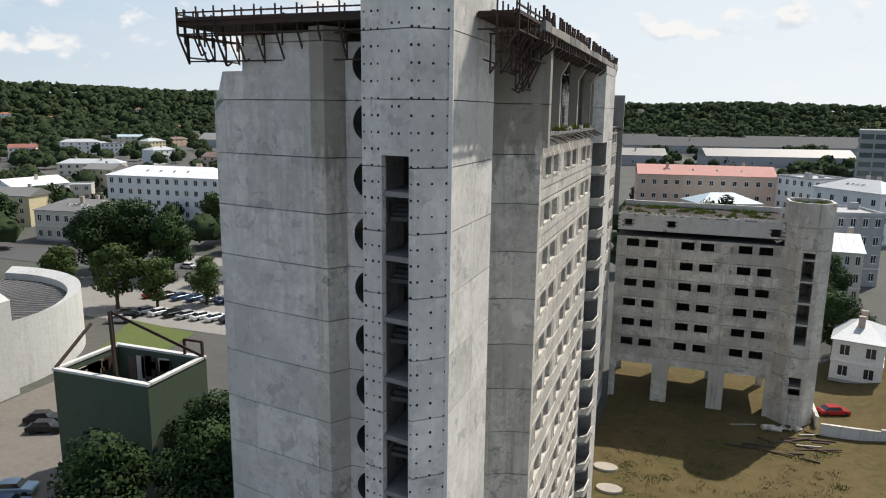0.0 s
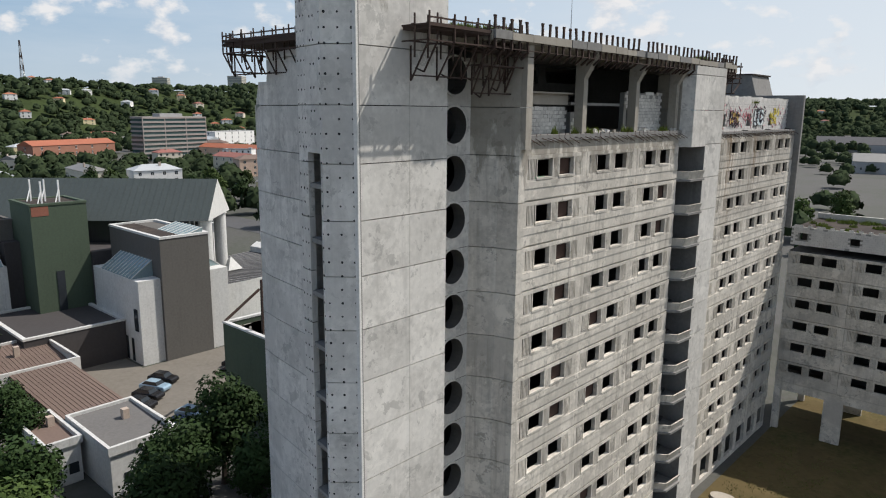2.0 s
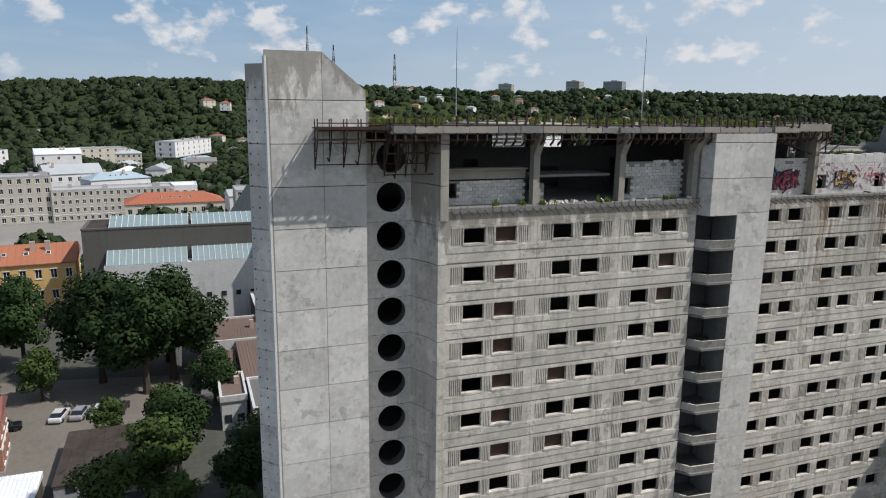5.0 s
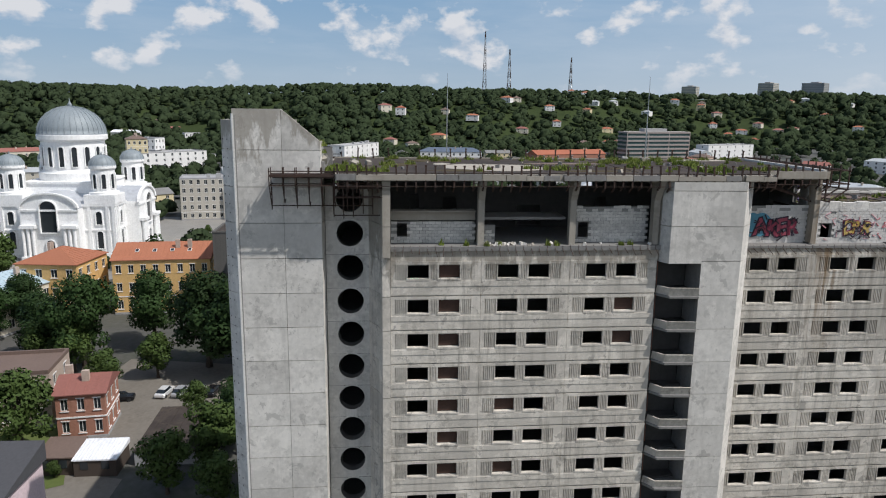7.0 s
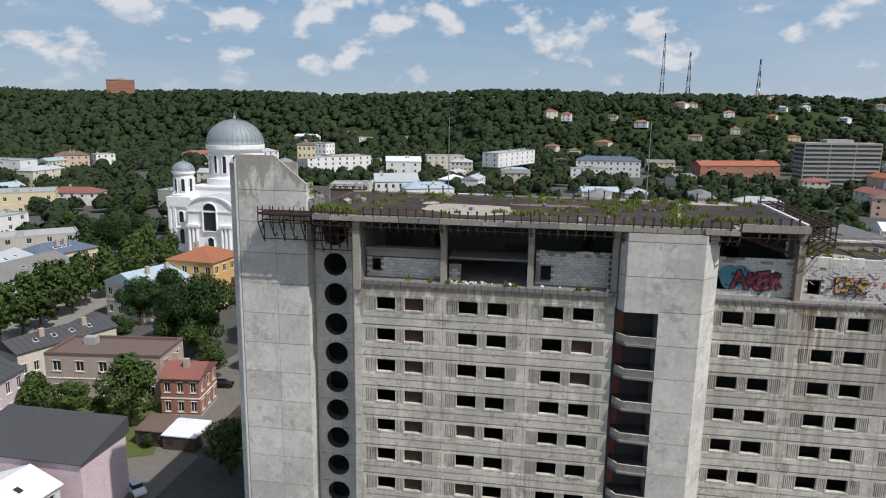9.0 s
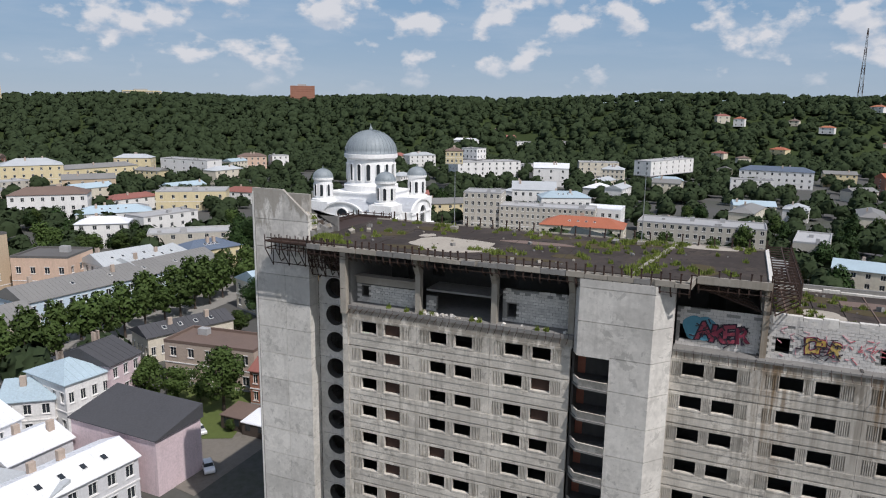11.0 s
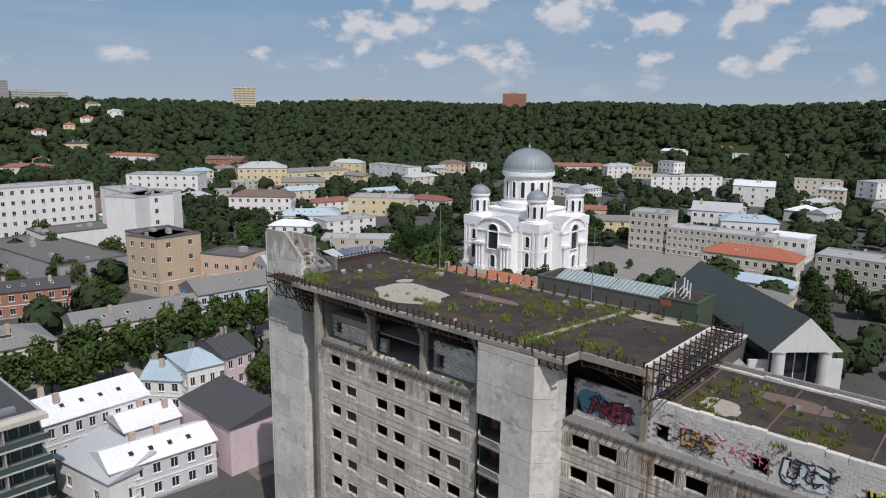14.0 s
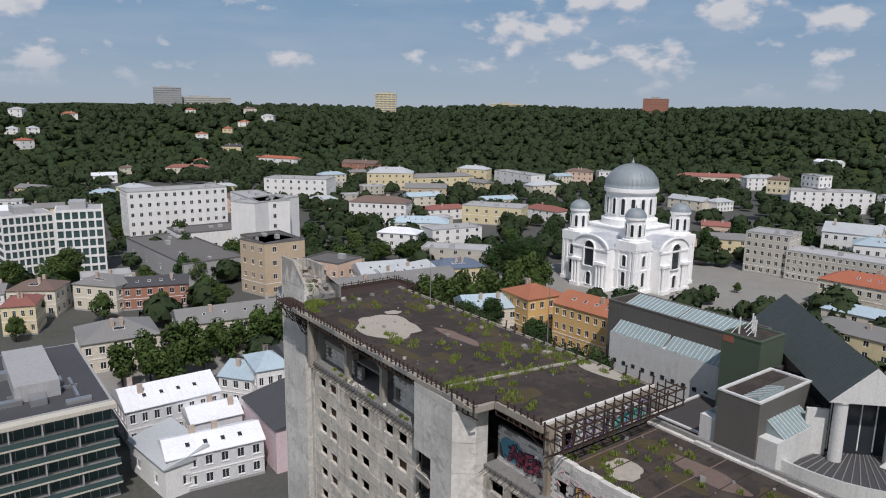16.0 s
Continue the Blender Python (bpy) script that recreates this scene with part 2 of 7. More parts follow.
def quad(bm, *pts, mi=0):
    f = bm.faces.new([bm.verts.new(p) for p in pts])
    f.material_index = mi
    return f


def prism(bm, pts, z0, z1, mi=0, cap=True):
    """An upright prism over a counter-clockwise outline; z1 may be one height for each corner."""
    n = len(pts)
    tops = z1 if isinstance(z1, (list, tuple)) else [z1] * n
    lo = [bm.verts.new((x, y, z0)) for x, y in pts]
    hi = [bm.verts.new((p[0], p[1], t)) for p, t in zip(pts, tops)]
    fs = [bm.faces.new((lo[i], lo[(i + 1) % n], hi[(i + 1) % n], hi[i])) for i in range(n)]
    if cap:
        fs += [bm.faces.new(hi), bm.faces.new(lo[::-1])]
    for f in fs:
        f.material_index = mi


def box(bm, x0, x1, y0, y1, z0, z1, mi=0):
    prism(bm, [(x0, y0), (x1, y0), (x1, y1), (x0, y1)], z0, z1, mi)


def bar(bm, a, b, r=0.03, mi=0):
    """A square bar from a to b."""
    a, b = Vector(a), Vector(b)
    d = (b - a).normalized()
    s = d.cross((0, 0, 1) if abs(d.z) < 0.9 else (1, 0, 0)).normalized() * r
    t = d.cross(s).normalized() * r
    rings = [[bm.verts.new(p + s * i + t * j) for i, j in ((1, 1), (-1, 1), (-1, -1), (1, -1))] for p in (a, b)]
    for i in range(4):
        bm.faces.new((rings[0][i], rings[0][(i + 1) % 4], rings[1][(i + 1) % 4], rings[1][i])).material_index = mi
    bm.faces.new(rings[0][::-1]).material_index = mi
    bm.faces.new(rings[1]).material_index = mi


def holed(bm, w, h, holes, depth, mi=0, thick=None, x0=0.0, z0=0.0):
    """An upright sheet in the xz plane that faces -y, with rectangular holes whose reveals go in to +y by depth."""
    xs = sorted({x0, x0 + w, *(v for q in holes for v in q[:2])})
    zs = sorted({z0, z0 + h, *(v for q in holes for v in q[2:4])})
    grid = {}

    def vert(x, y, z):
        key = (round(x, 4), y, round(z, 4))
        if key not in grid:
            grid[key] = bm.verts.new((x, y, z))
        return grid[key]

    for a, b in zip(xs, xs[1:]):
        for c, d in zip(zs, zs[1:]):
            mx, mz = (a + b) / 2, (c + d) / 2
            if any(q[0] < mx < q[1] and q[2] < mz < q[3] for q in holes):
                continue
            bm.faces.new((vert(a, 0, c), vert(b, 0, c), vert(b, 0, d), vert(a, 0, d))).material_index = mi
            if thick:
                bm.faces.new((vert(a, thick, d), vert(b, thick, d), vert(b, thick, c), vert(a, thick, c))).material_index = mi
    for a, b, c, d in (q[:4] for q in holes):
        for p, q in (((a, c), (b, c)), ((b, c), (b, d)), ((b, d), (a, d)), ((a, d), (a, c))):
            bm.faces.new((vert(p[0], 0, p[1]), vert(p[0], depth, p[1]), vert(q[0], depth, q[1]), vert(q[0], 0, q[1]))).material_index = mi
    if thick:
        a, b, c, d = x0, x0 + w, z0, z0 + h
        for p, q in (((a, c), (b, c)), ((b, c), (b, d)), ((b, d), (a, d)), ((a, d), (a, c))):
            quad(bm, (q[0], 0, q[1]), (q[0], thick, q[1]), (p[0], thick, p[1]), (p[0], 0, p[1]), mi=mi)

# colours of walls and roofs
COL = dict(white=(0.72, 0.71, 0.69), grey=(0.33, 0.33, 0.33), ochre=(0.47, 0.37, 0.26), peach=(0.58, 0.42, 0.32), cream=(0.6, 0.55, 0.45), blue=(0.5, 0.6, 0.68),
           brick=(0.33, 0.16, 0.11), yellow=(0.62, 0.53, 0.33), concrete=(0.46, 0.43, 0.37), paleg=(0.58, 0.58, 0.59), pink=(0.6, 0.48, 0.5), glass=(0.25, 0.27, 0.27),
           plasterbrick=(0.42, 0.34, 0.28), orangeW=(0.62, 0.4, 0.16), brownslab=(0.3, 0.27, 0.25))
ROOF = dict(gravel=(0.36, 0.36, 0.36), tar=(0.12, 0.115, 0.11), zinc=(0.42, 0.44, 0.45), zincold=(0.2, 0.195, 0.185), slate=(0.06, 0.06, 0.065), brown=(0.15, 0.105, 0.085),
            bluezinc=(0.36, 0.45, 0.5), orange=(0.33, 0.11, 0.06), redbrown=(0.25, 0.1, 0.08), whitetin=(0.7, 0.71, 0.73), bluedark=(0.1, 0.13, 0.18), redtile=(0.34, 0.13, 0.07), redpink=(0.5, 0.26, 0.22))
WALLM = {k: material("plaster_" + k, v, 0.9, grain=3.0, stain=0.3, streak=0.35, bump=0.1, scale=0.2) for k, v in COL.items()}
ROOFM = {k: material("roof_" + k, v, 0.55 if "zinc" in k or "tin" in k else 0.85, grain=3.0, stain=0.4, streak=0.0, bump=0.15, scale=0.15, jitter=0.08) for k, v in ROOF.items()}

# ---- ground ----
PLATEAU = ((-120, 55), (-10, 55), (20, 60), (50, 70), (80, 74), (110, 67), (140, 61), (240, 57))


def smooth(a, b, v):
    v = min(1, max(0, (v - a) / (b - a)))
    return v * v * (3 - 2 * v)


def hill_start(az):
    """Where the valley's slope begins, by bearing (degrees to the left of +y)."""
    if az > 85:
        return 650
    if az > 30:
        return 650 + (85 - az) * 14
    return 1420 + (30 - max(az, -120)) * 3


def bearing(x, y):
    az = math.degrees(math.atan2(-(x + 10), y - 60))
    return az + 360 if az < -120 else az


def land(x, y):
    """Height of the ground: the sunken courtyard, the town 4.2 m above it, then the wooded slopes."""
    r, az = math.hypot(x + 10, y - 60), bearing(x, y)
    for (a, p), (b, q) in zip(PLATEAU, PLATEAU[1:]):
        if a <= az <= b:
            top = p + (q - p) * (az - a) / (b - a)
    s = hill_start(az) + 25 * math.sin(az * 0.31) + 15 * math.sin(az * 0.83)
    out = math.hypot(max(0, -9 - x, x - 21), max(0, 50 - y, y - 128))
    return 4.2 * smooth(2, 22, out) + (top - 4.2) * smooth(s, s + 330, r) + smooth(s + 100, s + 500, r) * 5 * math.sin(x * 0.011) * math.cos(y * 0.013)


m = material("town_ground", (0.075, 0.073, 0.068), 0.95, grain=0.9, stain=0.85, stain_col=(0.035, 0.05, 0.018), bump=0.2, scale=0.03)
bm = bmesh.new()
RINGS = list(range(0, 120, 6)) + [130, 150, 220, 300, 400, 500] + list(range(560, 1300, 50)) + [1350, 1450, 1550, 1650, 1750, 1850, 2000, 2300, 2700, 3300, 4200]
rows = []
for r in RINGS:
    ring = []
    for i in range(120 if r else 1):
        a = 2 * math.pi * i / 120
        x, y = -10 + r * math.cos(a), 60 + r * math.sin(a)
        ring.append(bm.verts.new((x, y, land(x, y))))
    rows.append(ring)
for a, b in zip(rows, rows[1:]):
    for i in range(120):
        j = (i + 1) % 120
        f = bm.faces.new((a[0], b[i], b[j]) if len(a) == 1 else (a[i], b[i], b[j], a[j]))
        cx, cy = f.calc_center_median().xy
        if math.hypot(cx + 10, cy - 60) > hill_start(bearing(cx, cy)) - 30:
            f.material_index = 1
tagged(new("ground", mesh_of("ground", bm, m, material("woodland_floor", (0.035, 0.05, 0.018), 0.95, grain=0.3, stain=0.7, bump=0.2, scale=0.03, gloss=0.1))), "town ground of asphalt, yards and grass rising to hills", "ground", kind="structure")

# ---- the unfinished high-rise ----
FLOOR_H, TOP = 3.04, 40.5
BAY = 7.69
hotel = thing("unfinished_highrise", "abandoned unfinished grey concrete high-rise hotel with empty window openings", "building")


def facade_panel_mesh():
    """One bay of one storey: two openings between ribbed strips, spandrel below; local x along, faces -y."""
    bm = bmesh.new()
    g = 0.012
    holed(bm, BAY - 2 * g, FLOOR_H - 2 * g, [(1.44, 3.23, 1.54, 2.67), (4.09, 5.89, 1.54, 2.67)], 0.2, x0=g, z0=g, thick=0.2)
    for a, b in ((0.45, 1.25), (3.31, 4.03), (5.98, 6.8)):
        n = 5
        for i in range(n):
            x = a + (b - a) * (i + 0.5) / n
            box(bm, x - 0.042, x + 0.042, -0.13, 0.0, 1.44, 2.76)
    # frames round the openings, spandrel and lintel, standing proud of the grooves
    for a, b in ((1.44, 3.23), (4.09, 5.89)):
        box(bm, a - 0.09, a, -0.14, 0.0, 1.44, 2.76)
        box(bm, b, b + 0.09, -0.14, 0.0, 1.44, 2.76)
        box(bm, a - 0.09, b + 0.09, -0.18, 0.02, 1.38, 1.53)
    for a, b in ((g, 0.38), (6.87, BAY - g)):
        box(bm, a, b, -0.12, 0.0, 1.44, 2.76)
    box(bm, g, BAY - g, -0.12, 0.0, 0.1, 1.44)
    box(bm, g, BAY - g, -0.12, 0.0, 2.76, FLOOR_H - 0.04)
    box(bm, g, BAY - g, -0.16, -0.12, 0.86, 1.3)
    return mesh_of("facade_panel", bm, CONC)


PANEL = facade_panel_mesh()


def panel_at(x, y, z, turn, name="facade_panel"):
    ob = part(name, PANEL, None, hotel)
    ob.matrix_basis = pose(x, y, z, 0, 0, turn)


# facades: main wing (faces +x), second wing (faces +x), low wing (faces -y)
for k in range(12):
    z = TOP - FLOOR_H * (k + 1)
    for b in range(3):
        panel_at(-8.95, 43.03 + BAY * b, z, 90)
    for b in range(4):
        panel_at(-10.62, 74.13 + BAY * b, z, 90)
    if k >= 5 and k < 11:
        for b in range(3):
            panel_at(-9.7 + BAY * b, 105.0, z, 0)
# floors and inner walls: the rooms' shade is put into their darker concrete
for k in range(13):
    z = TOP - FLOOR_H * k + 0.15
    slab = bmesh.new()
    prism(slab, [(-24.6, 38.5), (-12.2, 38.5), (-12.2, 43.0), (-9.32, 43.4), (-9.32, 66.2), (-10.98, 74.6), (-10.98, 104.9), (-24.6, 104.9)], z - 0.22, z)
    part("floor_slab", slab, CONC_SHADED, hotel)
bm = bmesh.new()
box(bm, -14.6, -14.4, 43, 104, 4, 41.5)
part("inner_wall", bm, CONC_SHADED, hotel)
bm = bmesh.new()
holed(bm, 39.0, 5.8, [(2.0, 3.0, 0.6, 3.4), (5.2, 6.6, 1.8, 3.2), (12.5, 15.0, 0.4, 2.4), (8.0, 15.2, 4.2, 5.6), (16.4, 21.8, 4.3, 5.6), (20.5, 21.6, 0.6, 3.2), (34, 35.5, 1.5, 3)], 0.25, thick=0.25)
part("inner_wall", bm, CONC_SHADED, hotel).matrix_basis = pose(-18.6, 43.0, 41.5, 0, 0, 90)
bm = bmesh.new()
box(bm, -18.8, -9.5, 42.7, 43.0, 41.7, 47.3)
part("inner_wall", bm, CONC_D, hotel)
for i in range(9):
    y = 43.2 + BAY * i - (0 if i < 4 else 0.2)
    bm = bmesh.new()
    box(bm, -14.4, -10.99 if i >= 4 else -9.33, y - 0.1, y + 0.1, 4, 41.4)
    part("partition", bm, CONC_SHADED, hotel)
# rear wall: outer side unseen, left windowless to keep light out
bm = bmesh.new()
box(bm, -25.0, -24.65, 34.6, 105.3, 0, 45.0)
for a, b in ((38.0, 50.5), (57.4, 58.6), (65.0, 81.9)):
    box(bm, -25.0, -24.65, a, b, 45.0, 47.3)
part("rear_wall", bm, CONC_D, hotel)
# ground floor of both wings
bm = bmesh.new()
holed(bm, 23.2, 4.0, [(0.9 + 3.85 * i, 3.6 + 3.85 * i, 0.6, 3.3) for i in range(6)], 0.4, thick=0.4)
ob = part("ground_floor_wall", bm, CONC, hotel)
ob.matrix_basis = pose(-8.97, 43.0, 0, 0, 0, 90)
bm = bmesh.new()
holed(bm, 30.8, 4.0, [(0.9 + 3.85 * i, 3.6 + 3.85 * i, 0.6, 3.3) for i in range(8)], 0.4, thick=0.4)
ob = part("ground_floor_wall", bm, CONC, hotel)
ob.matrix_basis = pose(-10.64, 74.1, 0, 0, 0, 90)

# stair tower with its sloping fins
AX, AY = -10.4, 30.3


def lift_wall(name, a, b, z0, z1, mat, thick=0.35, gap=0.05, step=FLOOR_H, top=TOP, label=""):
    """A wall from a to b (seen from its right-hand side) cast in lifts with an open joint between them."""
    a, b = Vector(a), Vector(b)
    u = (b - a).normalized()
    n = Vector((u.y, -u.x))
    levels = [z0] + [top + step * k for k in range(-14, 6) if z0 + 0.4 < top + step * k < (max(z1) if isinstance(z1, tuple) else z1) - 0.4]
    zt = z1 if isinstance(z1, tuple) else (z1, z1)
    for i, lo in enumerate(levels):
        hi = levels[i + 1] - gap if i + 1 < len(levels) else None
        bm = bmesh.new()
        ta, tb = (hi, hi) if hi else zt
        ta, tb = min(ta, zt[0]), min(tb, zt[1])
        prism(bm, [(p.x, p.y) for p in (a, b, b - n * thick, a - n * thick)], lo, [ta, tb, tb, ta])
        bmesh.ops.recalc_face_normals(bm, faces=bm.faces)
        part(name, bm, mat, hotel, label)


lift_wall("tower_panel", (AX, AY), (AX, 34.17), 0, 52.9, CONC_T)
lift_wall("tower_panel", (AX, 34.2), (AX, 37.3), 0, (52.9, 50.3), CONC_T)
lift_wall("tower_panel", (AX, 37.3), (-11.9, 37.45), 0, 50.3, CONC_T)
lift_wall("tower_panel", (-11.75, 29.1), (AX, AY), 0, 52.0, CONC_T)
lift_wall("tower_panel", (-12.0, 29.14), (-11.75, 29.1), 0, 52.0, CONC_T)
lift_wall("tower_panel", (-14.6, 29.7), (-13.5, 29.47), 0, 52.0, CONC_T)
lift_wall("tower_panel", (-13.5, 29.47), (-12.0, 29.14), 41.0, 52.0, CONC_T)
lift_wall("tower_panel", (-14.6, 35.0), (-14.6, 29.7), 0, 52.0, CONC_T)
lift_wall("tower_panel", (-15.2, 34.2), (-15.2, 38.0), 46, (50.3, 48.4), CONC_D)
# landings, flights and back wall: stair shaft's shade painted as dark concrete
for k in range(14):
    bm = bmesh.new()
    z = 39.35 - FLOOR_H * k
    prism(bm, [(-13.4, 29.5), (-12.0, 29.2), (-11.6, 33.5), (-13.6, 33.5)], z - 0.25, z)
    part("stair_landing", bm, CONC_D, hotel)
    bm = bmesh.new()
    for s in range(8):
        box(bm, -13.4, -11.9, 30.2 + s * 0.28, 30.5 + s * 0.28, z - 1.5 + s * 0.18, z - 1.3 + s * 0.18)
    part("stair_flight", bm, CONC_SHADED, hotel)
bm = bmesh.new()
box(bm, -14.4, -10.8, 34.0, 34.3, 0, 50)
part("stair_back_wall", bm, CONC_SHADED, hotel)


def pipe_wall(a, b, z0, z1, centre=0.5, r=1.15):
    """A wall with one large round opening in each storey."""
    a, b = Vector(a), Vector(b)
    w = (b - a).length
    for k in range(-2, 14):
        lo = TOP - FLOOR_H * (k + 1) + 0.0
        hi = lo + FLOOR_H - 0.03
        if lo < z0 - 0.1 or lo > z1:
            continue
        bm = bmesh.new()
        n = 28
        cx, cz = w * centre, lo + 1.87
        ring = [(cx + r * math.cos(2 * math.pi * i / n), cz + r * math.sin(2 * math.pi * i / n)) for i in range(n)]
        def edge(p):
            dx, dz = p[0] - cx, p[1] - cz
            k1 = ((w - cx) if dx > 0 else cx) / max(abs(dx), 1e-6)
            k2 = ((hi - cz) if dz > 0 else (cz - lo)) / max(abs(dz), 1e-6)
            f = min(k1, k2)
            return cx + dx * f, cz + dz * f
        outer = [edge(p) for p in ring]
        for i in range(n):
            j = (i + 1) % n
            quad(bm, (ring[i][0], 0, ring[i][1]), (outer[i][0], 0, outer[i][1]), (outer[j][0], 0, outer[j][1]), (ring[j][0], 0, ring[j][1]))
        for ci, (x, z) in enumerate(((0, lo), (w, lo), (w, hi), (0, hi))):
            near = sorted(range(n), key=lambda i: (outer[i][0] - x) ** 2 + (outer[i][1] - z) ** 2)[:2]
            quad(bm, (x, 0, z), *[(outer[i][0], 0, outer[i][1]) for i in near])
        bmesh.ops.recalc_face_normals(bm, faces=bm.faces)
        for f in bm.faces:
            if abs(f.normal.y) > 0.9 and f.normal.y > 0:
                f.normal_flip()
        # rim
        for i in range(n):
            a0, a1 = 2 * math.pi * i / n, 2 * math.pi * (i + 1) / n
            P = lambda ang, rr, y: (cx + rr * math.cos(ang), y, cz + rr * math.sin(ang))
            quad(bm, P(a0, r, -0.08), P(a1, r, -0.08), P(a1, r + 0.12, -0.08), P(a0, r + 0.12, -0.08))
            quad(bm, P(a0, r + 0.12, -0.08), P(a1, r + 0.12, -0.08), P(a1, r + 0.12, 0), P(a0, r + 0.12, 0))
            # tube lining is coloured dark to stand for the shade inside the opening
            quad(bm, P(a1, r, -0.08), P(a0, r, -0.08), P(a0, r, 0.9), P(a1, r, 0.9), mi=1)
        ob = part("round_opening_panel", bm, (CONC_T, CONC_SHADED), hotel)
        ob.matrix_basis = pose(a.x, a.y, 0, 0, 0, math.degrees(math.atan2(b.y - a.y, b.x - a.x)))


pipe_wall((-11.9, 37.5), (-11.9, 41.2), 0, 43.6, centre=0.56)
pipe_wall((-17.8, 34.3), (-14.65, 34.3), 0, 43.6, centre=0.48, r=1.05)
lift_wall("tower_panel", (-11.9, 41.2), (-10.2, 42.05), 0, 47.3, CONC)
lift_wall("tower_panel", (-10.2, 42.05), (-8.75, 42.35), 0, 47.3, CONC)
lift_wall("facade_pier", (-8.75, 42.35), (-8.75, 43.02), 0, 40.9, CONC)
lift_wall("facade_pier", (-8.35, 42.38), (-8.35, 43.02), 40.9, 47.4, CONC, thick=0.6)
# shaded end wall on the far side of the stair tower
lift_wall("end_wall_panel", (-18.5, 33.2), (-17.8, 34.3), 0, 47.3, CONC)
lift_wall("end_wall_panel", (-19.45, 33.4), (-18.5, 33.2), 0, 47.3, CONC)
lift_wall("end_wall_panel", (-24.2, 34.2), (-19.45, 33.4), 0, 47.0, CONC_T)
lift_wall("end_wall_panel", (-25.8, 34.55), (-24.2, 34.2), 0, 45.1, CONC_T)
lift_wall("end_wall_panel", (-26.6, 34.72), (-25.8, 34.55), 0, (42.9, 45.1), CONC_T)
lift_wall("end_wall_panel", (-26.4, 36.0), (-26.4, 34.7), 0, 44.0, CONC_T)

# the shaft between the two wings
lift_wall("shaft_panel", (-7.95, 69.7), (-7.85, 73.15), 0, 47.3, CONC_T)
lift_wall("shaft_panel", (-8.0, 66.8), (-7.95, 69.7), 40.3, 47.3, CONC_T)
lift_wall("shaft_panel", (-7.85, 73.15), (-9.5, 74.6), 0, 47.3, CONC_T)
lift_wall("shaft_panel", (-9.5, 74.6), (-10.9, 74.6), 0, 47.3, CONC_T)
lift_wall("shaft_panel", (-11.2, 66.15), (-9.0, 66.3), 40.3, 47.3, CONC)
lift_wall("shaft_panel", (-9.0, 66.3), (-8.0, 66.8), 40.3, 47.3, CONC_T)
# recess side is a darker copy of the shaft concrete, for its shade
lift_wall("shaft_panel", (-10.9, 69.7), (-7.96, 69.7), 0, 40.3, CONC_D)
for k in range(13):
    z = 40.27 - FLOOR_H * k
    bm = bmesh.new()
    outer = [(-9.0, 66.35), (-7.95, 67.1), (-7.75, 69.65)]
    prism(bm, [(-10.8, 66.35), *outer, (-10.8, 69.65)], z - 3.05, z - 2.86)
    # floor colour includes the shade behind the parapet
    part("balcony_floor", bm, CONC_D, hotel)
    for a, b in zip(outer, outer[1:]):
        u = Vector((b[0] - a[0], b[1] - a[1])).normalized()
        nn = Vector((-u.y, u.x)) * 0.14
        bm = bmesh.new()
        prism(bm, [a, b, (b[0] + nn.x, b[1] + nn.y), (a[0] + nn.x, a[1] + nn.y)], z - 3.0, z - 2.12)
        bmesh.ops.recalc_face_normals(bm, faces=bm.faces)
        for v in bm.verts:
            if v.co.z < z - 2.9:
                v.co.x -= 0.3
        part("balcony_parapet", bm, CONC, hotel)
# back wall: depth of the recess darkened by colour
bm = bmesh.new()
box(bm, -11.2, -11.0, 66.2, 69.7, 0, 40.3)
part("balcony_back_wall", bm, CONC_SHADED, hotel)
for k in range(12):
    bm = bmesh.new()
    z = 37.4 - FLOOR_H * k
    box(bm, -10.99, -10.9, 66.4, 67.1, z + 0.05, z + 2.7)
    part("brick_infill", bm, GROUND_RED, hotel, "red brick infill")

# top floor of the main wing: ledge, columns, roof slab
# ledge runs in as loggia floor; dark colour is dirt plus loggia shade
bm = bmesh.new()
box(bm, -18.8, -8.75, 43.05, 66.3, 41.35, 41.75)
part("ledge", bm, CONC_D, hotel)
bm = bmesh.new()
box(bm, -9.3, -8.93, 43.05, 66.2, 40.5, 41.35)
part("fascia", bm, CONC, hotel)
for y0, y1 in ((50.4, 50.95), (58.3, 58.85), (65.65, 66.2)):
    bm = bmesh.new()
    box(bm, -9.9, -9.2, y0, y1, 41.75, 45.6)
    prism(bm, [(-9.9, y0), (-9.2, y0), (-9.2, y1), (-9.9, y1)], 45.6, 47.3)
    for v in bm.verts:
        if v.co.z > 47 and v.co.x > -9.3:
            v.co.x += 1.0
    part("column", bm, CONC, hotel)
bm = bmesh.new()
prism(bm, [(-25.2, 37.4), (-12.0, 37.4), (-12.0, 38.6), (-8.2, 38.6), (-8.2, 75.9), (-10.4, 76.1), (-10.4, 82.0), (-25.2, 82.0)], 47.3, 47.85)
part("roof_slab", bm, CONC, hotel)
bm = bmesh.new()
prism(bm, [(-24.8, 37.7), (-12.4, 37.7), (-12.4, 38.9), (-8.6, 38.9), (-8.6, 75.5), (-10.8, 75.7), (-10.8, 81.6), (-24.8, 81.6)], 47.85, 47.95)
part("roof_deck", bm, TAR, hotel, "black weathered roofing felt")
# second wing: setback wall and roof
bm = bmesh.new()
box(bm, -14.0, -10.45, 74.65, 104.9, 41.1, 41.3)
part("ledge", bm, CONC_D, hotel)
bm = bmesh.new()
box(bm, -14.0, -10.6, 74.65, 104.9, 40.5, 41.1)
part("fascia", bm, CONC, hotel)
bm = bmesh.new()
